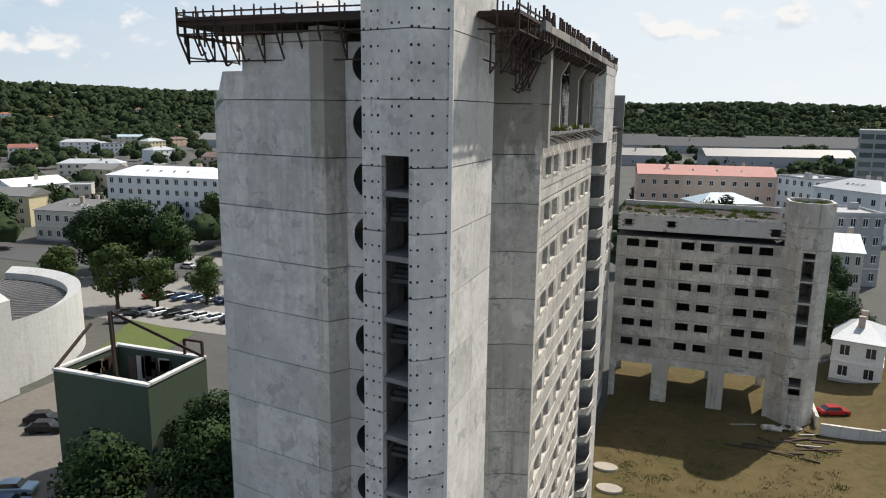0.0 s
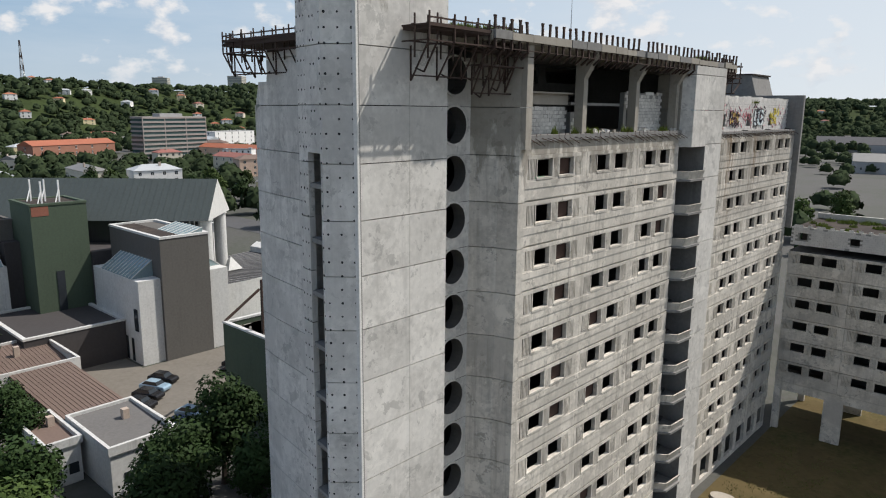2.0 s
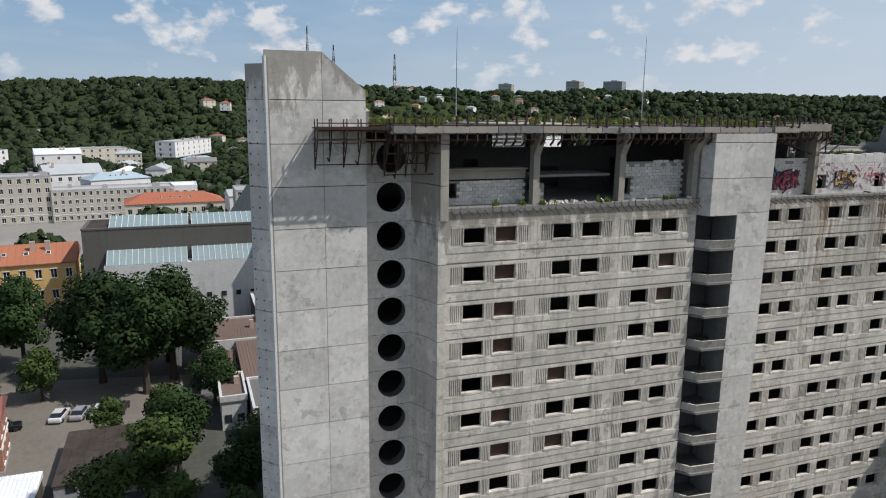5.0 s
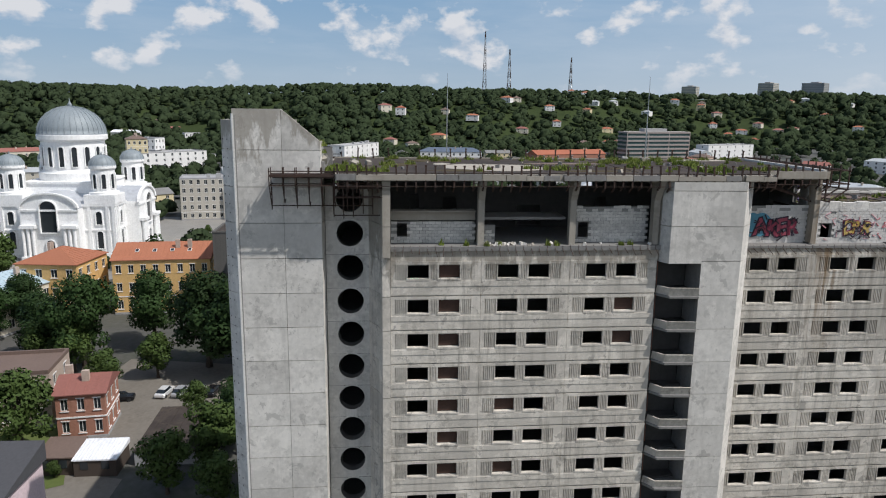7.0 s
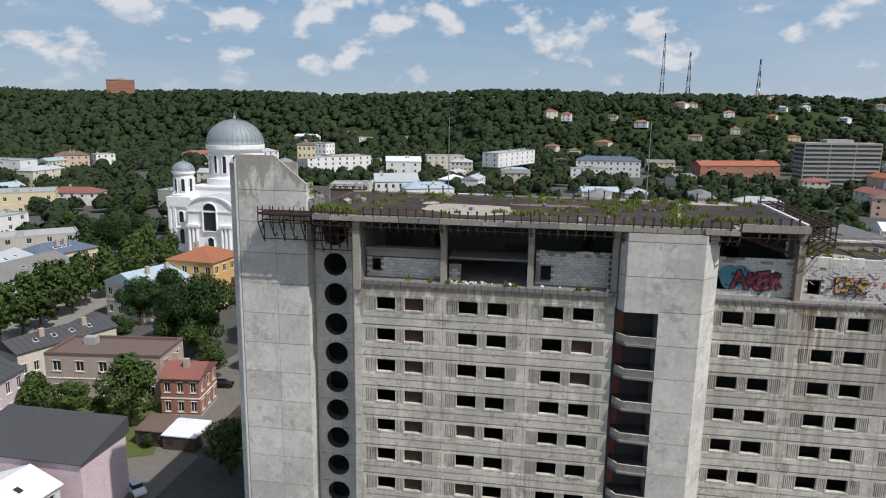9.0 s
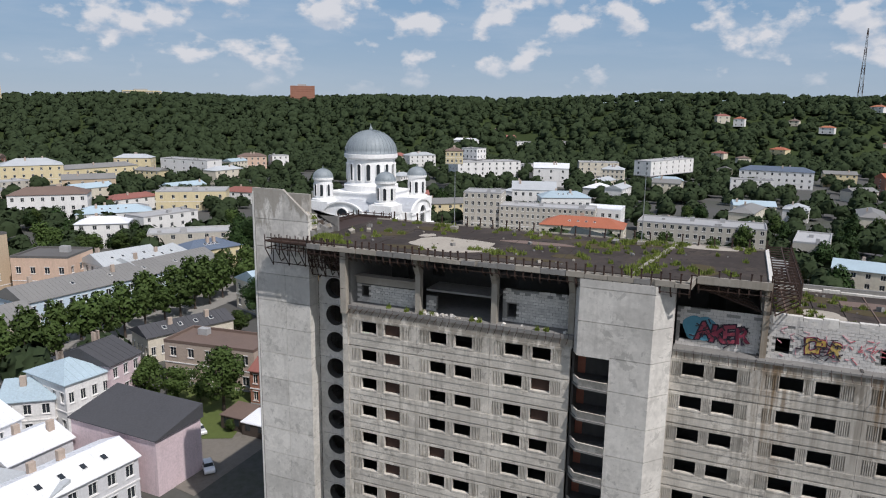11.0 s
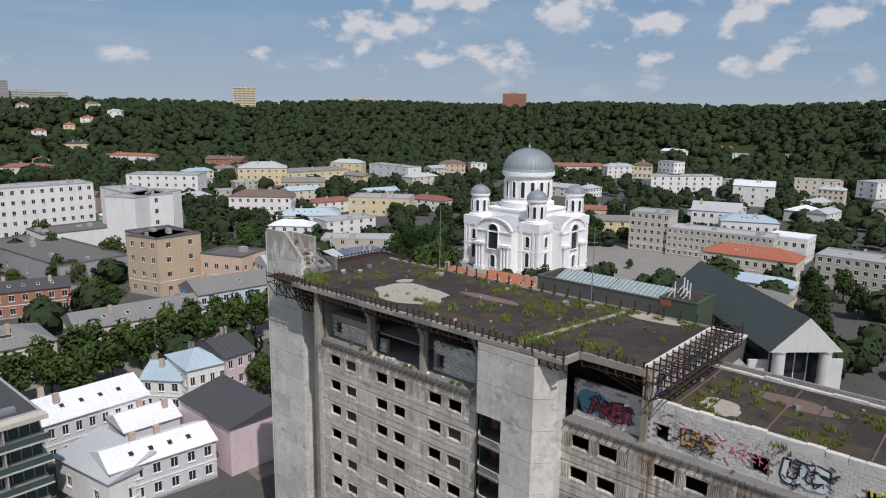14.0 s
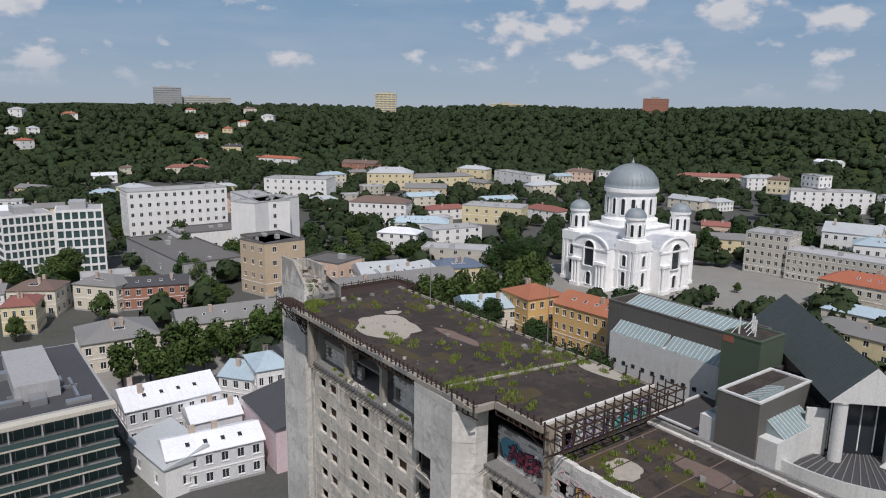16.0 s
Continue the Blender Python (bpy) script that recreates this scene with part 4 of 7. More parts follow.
def blot(name, label, cx, cy, rx, ry, z, mat, seed, thick=0.03):
    q = random.Random(seed)
    bm = bmesh.new()
    pts = []
    for i in range(26):
        a = 6.283 * i / 26
        k = 1 + 0.13 * math.sin(2 * a + seed) + 0.08 * math.sin(5 * a + 2 * seed) + q.uniform(-0.05, 0.05)
        pts.append((cx + rx * k * math.cos(a), cy + ry * k * math.sin(a)))
    prism(bm, pts, z - thick, z)
    part(name, bm, mat, hotel, label)


blot("screed_patch", "bare pale screed patch", -13.8, 52.5, 3.2, 5.2, 47.985, SAND, 1)
blot("screed_patch", "bare pale screed patch", -24.0, 76.5, 1.0, 3.4, 47.985, SAND, 2)
blot("screed_patch", "bare pale screed patch", -17.5, 48.0, 1.0, 0.8, 47.98, SAND, 3)
blot("felt_patch", "lifted strip of roofing felt", -18.5, 60, 0.9, 3.5, 47.975, ROOFM["brown"], 4)
blot("felt_patch", "lifted strip of roofing felt", -20.5, 91, 1.2, 3.5, 44.49, ROOFM["brown"], 6)
blot("screed_patch", "bare pale screed patch", -15.5, 86.5, 1.6, 1.8, 44.48, SAND, 7)
MOSS = material("moss_crust", (0.075, 0.06, 0.036), 0.95, grain=2.5, stain=0.8, stain_col=(0.055, 0.056, 0.022), bump=0.5, scale=0.7, gloss=0.1)
for i, (x, y, a, b) in enumerate(((-20.5, 66.0, 1.6, 3.0), (-22.5, 60.0, 1.2, 3.2), (-13.5, 64.5, 1.0, 1.6), (-17.0, 44.0, 1.8, 1.5), (-21.5, 47.5, 1.5, 2.4), (-23.0, 70.0, 1.2, 2.2), (-13.0, 76.5, 2.2, 1.3), (-10.8, 50.0, 0.8, 4.0), (-10.6, 61.0, 0.7, 3.5))):
    blot("moss_patch", "green-brown moss crust", x, y, a, b, 47.966, MOSS, 20 + i)
for i, (x, y, a, b) in enumerate(((-15.5, 84.5, 2.0, 1.5), (-21.0, 86.0, 1.2, 2.4), (-18.0, 90.5, 1.0, 2.0), (-14.5, 94.0, 1.5, 2.2), (-21.5, 97.0, 1.4, 2.4))):
    blot("moss_patch", "green-brown moss crust", x, y, a, b, 44.466, MOSS, 40 + i)
for i in range(9):
    bm = bmesh.new()
    y = 83.4 + i * 2.35
    bar(bm, (-24.0, y, 44.47), (-12.8, y + 0.15, 44.47), 0.05)
    part("felt_seam", bm, ROOFM["brown"] if i % 3 == 0 else TAR, hotel)
bm = bmesh.new()
prism(bm, [(-24.5, 73.2), (-8.8, 70.9), (-8.8, 71.25), (-24.5, 73.55)], 47.9, 48.12)
part("roof_upstand", bm, CONC, hotel)
for x in range(6):
    for b0, b1 in (((-24.6, 39 + x * 6.3), (-9.0, 38.9 + x * 6.3)),):
        bm = bmesh.new()
        bar(bm, (*b0, 47.95), (*b1, 47.95), 0.03)
        part("felt_seam", bm, TAR, hotel)
for i in range(60):
    bm = bmesh.new()
    s = rb.uniform(0.1, 0.3) if i < 50 else rb.uniform(0.3, 0.6)
    x, y, z = (rb.uniform(-24, -9.2), rb.uniform(39, 80), 47.95) if i % 4 else (rb.uniform(-23.5, -12.6), rb.uniform(83, 104), 44.45)
    bmesh.ops.create_cube(bm, size=s, matrix=pose(x, y, z + s * 0.3, rb.uniform(-20, 20), rb.uniform(-20, 20), rb.uniform(0, 90)))
    part("roof_debris", bm, rb.choice((CONC, CONC_D, CONC_D)), hotel)


def growth(name, label, spots, mat, seed, tall=0.55, per=70):
    """Tufts of grass and weeds: thin blades fanning out of each spot (x, y, z, r)."""
    q = np.random.default_rng(seed)
    P = []
    for x, y, z, r in spots:
        n = int(per * max(0.4, r))
        a, d = q.uniform(0, 6.28, n), r * np.sqrt(q.random(n))
        bx, by = x + d * np.cos(a), y + d * np.sin(a)
        h = tall * q.uniform(0.4, 1.2, n) * (1.1 - 0.6 * d / r)
        la, lo = q.uniform(0, 6.28, n), q.uniform(0.1, 0.5, n) * h
        w = q.uniform(0.03, 0.08, n)
        ux, uy = -np.sin(la) * w, np.cos(la) * w
        zz = np.full(n, z)
        P.append(np.stack([np.stack([bx - ux, by - uy, zz], 1), np.stack([bx + ux, by + uy, zz], 1), np.stack([bx + lo * np.cos(la), by + lo * np.sin(la), zz + h], 1)], 1).reshape(-1, 3))
    P = np.concatenate(P)
    me = bpy.data.meshes.new(name)
    me.from_pydata(P.tolist(), [], np.arange(len(P)).reshape(-1, 3).tolist())
    me.materials.append(mat)
    tagged(new(name, me), label, "weeds", kind="stuff")


q = random.Random(4)
spots = [(-10.5 - q.random() * 1.5, 38.3 + q.random() * 1.8, 47.9, 0.9) for _ in range(16)]
spots += [(-14.5 + q.random() * 3.5, 33 + q.random() * 5, 49.9 - 0.2 * i, 0.5) for i in range(9)]
spots += [(-9.3 - q.random() * 1.0, 39.5 + q.random() * 4, 47.9, 0.6) for _ in range(8)]
spots += [(-12.0 + q.gauss(0, 0.7), 57.5 + q.gauss(0, 1.0), 47.9, q.uniform(0.3, 0.8)) for _ in range(9)]
for i in range(40):
    t = q.random()
    spots.append((-9.2 - 15.3 * t + q.gauss(0, 0.3), 70.9 + 2.3 * t + q.gauss(0.2, 0.6), 47.9, q.uniform(0.25, 0.9 if t < 0.55 else 0.45)))
for cx, cy, n_ in ((-20.5, 66.0, 10), (-22.5, 60.0, 8), (-13.5, 64.5, 6), (-17.0, 44.0, 6), (-21.5, 47.5, 6), (-23.0, 70.0, 10), (-13.0, 76.5, 10), (-17.5, 69.0, 5)):
    spots += [(cx + q.gauss(0, 0.9), cy + q.gauss(0, 1.5), 47.9, q.uniform(0.15, 0.6)) for _ in range(n_)]
spots += [(q.uniform(-24.5, -9), q.uniform(39, 81), 47.9, q.uniform(0.15, 0.35)) for _ in range(22)]
spots += [(-24.6 + q.random(), q.uniform(39, 81), 47.9, q.uniform(0.3, 0.6)) for _ in range(30)]
spots += [(q.uniform(-24, -12.4), q.uniform(82.5, 104), 44.4, q.uniform(0.15, 0.5)) for _ in range(24)]
for cx, cy, n_ in ((-15.5, 84.5, 9), (-21.0, 86.0, 5), (-18.0, 90.5, 4), (-14.5, 94.0, 5), (-21.5, 97.0, 6)):
    spots += [(cx + q.gauss(0, 1.1), cy + q.gauss(0, 1.6), 44.4, q.uniform(0.2, 0.6)) for _ in range(n_)]
spots += [(-12.7 + q.gauss(0, 0.3), q.uniform(83, 104), 44.4, q.uniform(0.3, 0.8)) for _ in range(30)]
spots += [(q.uniform(-9, 12), q.uniform(106, 117), 28.4, q.uniform(0.3, 0.9)) for _ in range(50)]
spots += [(q.uniform(13.5, 18), q.uniform(104, 109.5), 31.0, q.uniform(0.4, 0.9)) for _ in range(25)]
spots += [(-9.0 - q.random() * 0.5, q.uniform(43.5, 66), 41.75, 0.25) for _ in range(8)]
growth("roof_weeds", "bright green grass tufts growing on the roofs", spots, GRASS, 3, 0.6, per=150)
# ---- roof of the low wing ----
bm = bmesh.new()
box(bm, -9.7, 13.0, 105.8, 117.4, 28.05, 28.35)
part("roof_deck", bm, TAR, hotel)
bm = bmesh.new()
box(bm, -9.7, 13.4, 117.1, 117.5, 28.5, 29.2)
part("parapet", bm, BLOCK, hotel)

# ---- courtyard ----
DIRT = material("courtyard_soil", (0.105, 0.08, 0.038), 0.95, grain=1.2, stain=0.95, stain_col=(0.04, 0.055, 0.014), bump=0.4, scale=0.09, patch=0.5, gloss=0.1)


def draped(name, label, x0, x1, y0, y1, dz, mat, category, n=26):
    bm = bmesh.new()
    g = [[bm.verts.new((x0 + (x1 - x0) * i / n, y0 + (y1 - y0) * j / n, 0)) for j in range(n + 1)] for i in range(n + 1)]
    for i in range(n):
        for j in range(n):
            bm.faces.new((g[i][j], g[i + 1][j], g[i + 1][j + 1], g[i][j + 1]))
    for v in bm.verts:
        v.co.z = land(v.co.x, v.co.y) + dz + 0.1 * noise.noise((v.co.x * 0.2, v.co.y * 0.2, 0))
    tagged(new(name, mesh_of(name, bm, mat)), label, category, kind="structure")


draped("courtyard", "rough courtyard of dry soil and patchy grass", -9.5, 44, 44, 132, 0.14, DIRT, "ground")
q = random.Random(12)
growth("courtyard_grass", "short dry grass tufts in the courtyard", [(q.uniform(-8, 20), q.uniform(58, 100), 0.1, q.uniform(0.5, 1.3)) for _ in range(420)], material("dry_grass", (0.12, 0.125, 0.04), 0.9, grain=2, stain=0.6, bump=0), 8, 0.28, 50)
for i, (x, y) in enumerate(((-7.2, 81.3), (-6.2, 76.3))):
    hp = thing("concrete_ring_slab", "round pale concrete slab lying in grass", "slab", "slabs", (x, y, 0.2))
    bm = bmesh.new()
    prism(bm, [(1.5 * math.cos(6.283 * k / 20), 1.0 * math.sin(6.283 * k / 20)) for k in range(20)], -0.2, 0.25)
    part("disc", bm, SAND, hp)
for i in range(24):
    x, y = (q.uniform(9, 19), q.uniform(92, 101)) if i < 18 else (q.uniform(-4, 8), q.uniform(60, 75))
    pl = thing("plank", "loose weathered plank on the ground", "plank", "loose planks", (x, y, 0.28, 0, q.uniform(-3, 3), q.uniform(-30, 30)))
    bm = bmesh.new()
    w = q.uniform(0.8, 3.2)
    box(bm, -w, w, -0.13, 0.13, -0.06, 0.06)
    part("board", bm, q.choice((BARK, SAND, INFILL)), pl)
for i in range(16):
    x, y = q.uniform(12.5, 17), q.uniform(100.2, 102.2)
    st = thing("broken_block", "broken concrete block in rubble heap", "rubble", "rubble", (x, y, 0.3, q.uniform(0, 40), q.uniform(0, 40), q.uniform(0, 90)))
    bm = bmesh.new()
    s = q.uniform(0.25, 0.7)
    box(bm, -s, s, -s * 0.6, s * 0.6, -s * 0.4, s * 0.4)
    bmesh.ops.bevel(bm, geom=list(bm.edges), offset=0.05, segments=1, affect="EDGES")
    part("block", bm, CONC, st)
# boundary wall on the courtyard's side
for i in range(14):
    a, b = (19.2, 118.5 - i * 2.5) if i < 7 else (19.3 + (i - 7) * 2.4, 101.2)
    fw = thing("boundary_wall", "white rendered boundary wall segment", "wall", "boundary wall", (a, b, land(a, b)), )
    bm = bmesh.new()
    if i < 7:
        box(bm, -0.15, 0.15, 0.0, 2.45, -0.3, 1.7)
        part("wall_panel", bm, WHITEW_, fw)
        bm = bmesh.new()
        box(bm, -0.22, 0.22, 0.0, 2.45, 1.7, 1.82)
    else:
        box(bm, 0.0, 2.36, -0.15, 0.15, -0.3, 1.7)
        part("wall_panel", bm, WHITEW_, fw)
        bm = bmesh.new()
        box(bm, 0.0, 2.36, -0.22, 0.22, 1.7, 1.82)
    part("cap", bm, CONC, fw)
# broken stair roof between the two sloping fins
bm = bmesh.new()
prism(bm, [(-14.9, 31.0), (-10.75, 31.0), (-10.75, 37.6), (-14.9, 37.6)], 47.7, [50.9, 50.9, 48.6, 48.6])
part("stair_roof", bm, CONC_D, hotel)
for i in range(95):
    bm = bmesh.new()
    s = rb.uniform(0.2, 0.75)
    y = rb.uniform(31.2, 37.5)
    bmesh.ops.create_cube(bm, size=s, matrix=pose(rb.uniform(-14.6, -11), y, 50.95 - max(0, y - 31) * 0.35, rb.uniform(0, 90), rb.uniform(0, 90), rb.uniform(0, 90)))
    part("rubble", bm, rb.choice((SAND, CONC, BARK, CONC_D, CONC_D)), hotel)

# ---- the town ----
PANE = material("window_pane", (0.03, 0.035, 0.04), 0.12, bump=0)
FRAME_W = material("window_frame", (0.7, 0.7, 0.68), 0.6, bump=0)
WINDOWS = {}


def window_mesh(w, h):
    key = (round(w, 1), round(h, 1))
    if key not in WINDOWS:
        w, h = key
        bm = bmesh.new()
        quad(bm, (-w / 2, 0.06, 0), (w / 2, 0.06, 0), (w / 2, 0.06, h), (-w / 2, 0.06, h), mi=0)
        for a, b, c, d in ((-w / 2, w / 2, 0, 0.08), (-w / 2, w / 2, h - 0.08, h), (-w / 2, -w / 2 + 0.08, 0.08, h - 0.08), (w / 2 - 0.08, w / 2, 0.08, h - 0.08), (-0.04, 0.04, 0.08, h - 0.08)):
            box(bm, a, b, 0.0, 0.059, c, d, mi=1)
        WINDOWS[key] = mesh_of("window", bm, PANE, FRAME_W)
    return WINDOWS[key]


def house(name, label, x, y, z, length, width, turn, h, roof, wall, rcol, rows, cols, category="building", far=False, group="town buildings"):
    """A building: walls with window openings on the front and one end, eaves, roof. Local x along, front faces -y."""
    th = thing(name, label, category, group, (x, y, z - 0.02, 0, 0, turn))
    L, W = length / 2, width / 2
    floor_h = h / max(rows, 1)
    win_h = min(1.9, floor_h * 0.52)
    def face(n, w):
        step = w / n
        ww = min(1.5, step * 0.45)
        return [(-w / 2 + step * (i + 0.5) - ww / 2, -w / 2 + step * (i + 0.5) + ww / 2, floor_h * (r + 0.3), floor_h * (r + 0.3) + win_h) for i in range(n) for r in range(rows)]
    ends = max(1, int(round(width / max(length / max(cols, 1), 2.5)))) if rows and cols else 0
    ca, sa = math.cos(radians(turn)), math.sin(radians(turn))
    toward = (25 - x) * ca + (60 - y) * sa > 0
    e1, e2 = (0, 0) if far else ((ends, 0) if toward else (0, ends))
    shell = bmesh.new()
    for n, w, m in ((cols, length, pose(0, -W, 0)), (e1, width, pose(L, 0, 0, 0, 0, 90)), (e2, width, pose(-L, 0, 0, 0, 0, -90)), (0, length, pose(0, W, 0, 0, 0, 180))):
        holes = face(n, w) if n else []
        done = len(shell.verts)
        holed(shell, w, h, holes, 0.2, x0=-w / 2)
        if not far and rows > 1:
            # string course and plinth
            box(shell, -w / 2, w / 2, -0.1, -0.003, floor_h - 0.12, floor_h + 0.1, 1)
            box(shell, -w / 2, w / 2, -0.08, -0.003, 0, 0.5, 2)
        for a, b, c, d in holes if not far else ():
            box(shell, a - 0.1, b + 0.1, -0.12, -0.003, c - 0.14, c - 0.02, 1)
            box(shell, a - 0.1, b + 0.1, -0.06, -0.003, d + 0.02, d + 0.16, 1)
        shell.verts.ensure_lookup_table()
        bmesh.ops.transform(shell, matrix=m, verts=shell.verts[done:])
        for a, b, c, d in holes:
            wi = part("window", window_mesh(b - a, d - c), None, th)
            wi.matrix_basis = m @ pose((a + b) / 2, 0.14, c)
    part("wall", shell, (WALLM[wall], WALLM["white"], WALLM["grey"]), th)
    bm = bmesh.new()
    o = 0.35
    if roof == "flat":
        box(bm, -L + 0.02, L - 0.02, -W + 0.02, W - 0.02, h - 0.6, h - 0.25)
        ring = [[bm.verts.new(p) for p in ((-L - d, -W - d, z), (L + d, -W - d, z), (L + d, W + d, z), (-L - d, W + d, z))] for d, z in ((0.04, h - 0.3), (0.04, h + 0.3), (-0.35, h + 0.3), (-0.35, h - 0.25))]
        for p, q in zip(ring, ring[1:]):
            for i in range(4):
                bm.faces.new((p[i], p[(i + 1) % 4], q[(i + 1) % 4], q[i]))
        random.seed(int(abs(x * 7 + y)))
        for _ in range(min(4, int(length * width / 130))):
            a, b, s = random.uniform(-L + 2, L - 2), random.uniform(-W + 2, W - 2), random.uniform(0.5, 1.4)
            rb = bmesh.new()
            box(rb, a - s, a + s, b - s * 0.7, b + s * 0.7, h - 0.26, h + random.uniform(0.4, 1.6))
            part("roof_unit", rb, WALLM["grey"], th)
    else:
        rise = dict(gable=0.42, hip=0.4, mono=0.3)[roof] * W
        rl = L + o if roof == "gable" else max(0.4, L - W * 0.9)
        if roof == "mono":
            prism(bm, [(-L - o, -W - o), (L + o, -W - o), (L + o, W + o), (-L - o, W + o)], h, [h + 0.15, h + 0.15, h + 0.15 + rise * 1.6, h + 0.15 + rise * 1.6])
        else:
            e = [bm.verts.new(p) for p in ((-L - o, -W - o, h), (L + o, -W - o, h), (L + o, W + o, h), (-L - o, W + o, h))]
            e2 = [bm.verts.new((v.co.x, v.co.y, h + 0.15)) for v in e]
            r0, r1 = bm.verts.new((-rl, 0, h + 0.15 + rise)), bm.verts.new((rl, 0, h + 0.15 + rise))
            for i in range(4):
                bm.faces.new((e[i], e[(i + 1) % 4], e2[(i + 1) % 4], e2[i]))
            bm.faces.new(e[::-1])
            bm.faces.new((e2[0], e2[1], r1, r0))
            bm.faces.new((e2[2], e2[3], r0, r1))
            bm.faces.new((e2[1], e2[2], r1))
            bm.faces.new((e2[3], e2[0], r0))
        # standing seams
        if roof in ("gable", "hip") and not far and math.hypot(x, y - 60) < 260:
            n = int(length / 1.2)
            roof_bm, bm = bm, bmesh.new()
            for i in range(1, n):
                px = -L + length * i / n
                lim = 1.0 if abs(px) <= rl else max(0.0, (L + o - abs(px)) / (L + o - rl))
                for s in (-1, 1):
                    bar(bm, (px, s * (W + o), h + 0.16), (px, s * (W + o) * (1 - lim), h + 0.17 + rise * lim), 0.035)
            part("standing_seams", bm, ROOFM[rcol], th, kind="stuff")
            bm = roof_bm
        random.seed(int(abs(x * 7 + y)))
    part("roof", bm, ROOFM[rcol], th)
    if roof in ("gable", "hip") and not far and length > 14 and math.hypot(x, y - 60) < 330:
        ang = math.degrees(math.atan2(rise, W + o))
        for i in range(4):
            px = -rl * 0.7 + rl * 1.4 * (i + 0.5) / 4
            bm = bmesh.new()
            box(bm, -0.45, 0.45, -0.6, 0.6, 0.0, 0.14, 1)
            box(bm, -0.36, 0.36, -0.5, 0.5, 0.139, 0.16, 0)
            part("roof_window", bm, (PANE, FRAME_W), th).matrix_basis = pose(px, -(W + o) * 0.5, h + 0.17 + rise * 0.5, ang, 0, 0)
    if roof in ("gable", "hip"):
        for i in range(1 if far else 2):
            px, py = random.uniform(-rl * 0.8, rl * 0.8), random.choice((-0.35, 0.35)) * W
            bm = bmesh.new()
            box(bm, px - 0.5, px + 0.5, py - 0.35, py + 0.35, h, h + rise + 1.1)
            part("chimney", bm, WALLM["plasterbrick"], th)
    return th


COLOUR = dict(white="white plastered", cream="cream", yellow="pale yellow", peach="peach-coloured", concrete="beige concrete")
# ---- trees ----
def rounded(me, normals):
    """Shade loose leaf sprays with the clump's own roundness."""
    normals = normals / np.linalg.norm(normals, axis=1)[:, None]
    me.polygons.foreach_set("use_smooth", np.ones(len(me.polygons), dtype=bool))
    me.normals_split_custom_set_from_vertices(normals.tolist())


def leaf_cloud(name, blobs, count, size, mat, seed, trunk=None):
    """A crown: many small leaf sprays spread through a set of lobes (x, y, z, r), denser near the lobes' skin."""
    rng = np.random.default_rng(seed)
    w = np.array([b[3] ** 2 for b in blobs])
    pick = rng.choice(len(blobs), count, p=w / w.sum())
    b = np.array(blobs)[pick]
    d = rng.normal(size=(count, 3))
    d /= np.linalg.norm(d, axis=1)[:, None]
    c = b[:, :3] + d * (b[:, 3] * (0.55 + 0.5 * rng.random(count) ** 0.6))[:, None] * np.array([1, 1, 0.85])
    nrm = d + rng.normal(size=(count, 3)) * 0.55 + np.array([0, 0, 0.35])
    nrm /= np.linalg.norm(nrm, axis=1)[:, None]
    u = np.cross(nrm, rng.normal(size=(count, 3)))
    u /= np.linalg.norm(u, axis=1)[:, None]
    v = np.cross(nrm, u)
    s = (size * (0.6 + 0.8 * rng.random(count)))[:, None]
    pts = np.stack([c - u * s, c - v * s * 0.55, c + u * s, c + v * s * 0.55], 1).reshape(-1, 3)
    me = bpy.data.meshes.new(name)
    me.from_pydata(pts.tolist(), [], np.arange(count * 4).reshape(-1, 4).tolist())
    me.materials.append(mat)
    rounded(me, np.repeat(d * 0.7 + nrm * 0.45, 4, 0))
    return me


def tree_kind(name, label, h, r, count, size, mat, seed, lobes=16, tall=1.0):
    """Trunk with limbs under a lobed crown."""
    rnd = random.Random(seed)
    blobs = []
    for i in range(lobes):
        a, q = rnd.uniform(0, 6.28), r * rnd.uniform(0.15, 0.72)
        z = h * rnd.uniform(0.3, 0.86)
        k = 1 - abs(z / h - 0.58) * 1.15
        blobs.append((q * math.cos(a) * k, q * math.sin(a) * k, z, r * rnd.uniform(0.3, 0.5) * k))
    blobs.append((0, 0, h * 0.62, r * 0.62))
    blobs.append((0, 0, h * 0.84, r * 0.4))
    th = thing(name, label, "tree", "trees", (0, 0, -60))
    bm = bmesh.new()
    n = 7
    rings = []
    for z, q in ((0, 0.05), (0.1, 0.034), (0.4, 0.026), (0.75, 0.01)):
        rings.append([bm.verts.new((h * q * math.cos(6.283 * i / n) * 0.7, h * q * math.sin(6.283 * i / n) * 0.7, h * z)) for i in range(n)])
    for p, q in zip(rings, rings[1:]):
        for i in range(n):
            bm.faces.new((p[i], p[(i + 1) % n], q[(i + 1) % n], q[i]))
    for b in blobs[:7]:
        bar(bm, (0, 0, h * rnd.uniform(0.25, 0.45)), b[:3], h * 0.008)
    part("trunk", bm, BARK, th)
    part("crown", leaf_cloud("crown", blobs, count, size, mat, seed), None, th)
    return th


T_BIG = [tree_kind("broadleaf_tree", "tall broadleaf tree with a dense dark green crown", 15, 6.2, 9000, 0.27, LEAF2, s, 20) for s in (11, 12)]
T_MID = [tree_kind("broadleaf_tree", "rounded green broadleaf tree in full leaf", 10, 4.2, 4200, 0.25, LEAF, s, 14) for s in (21, 22)]
T_FAR = [tree_kind("broadleaf_tree", "green broadleaf tree between town buildings", 10, 4.6, 1500, 0.42, (LEAF, LEAF2)[s % 2], s, 12) for s in (31, 32)]
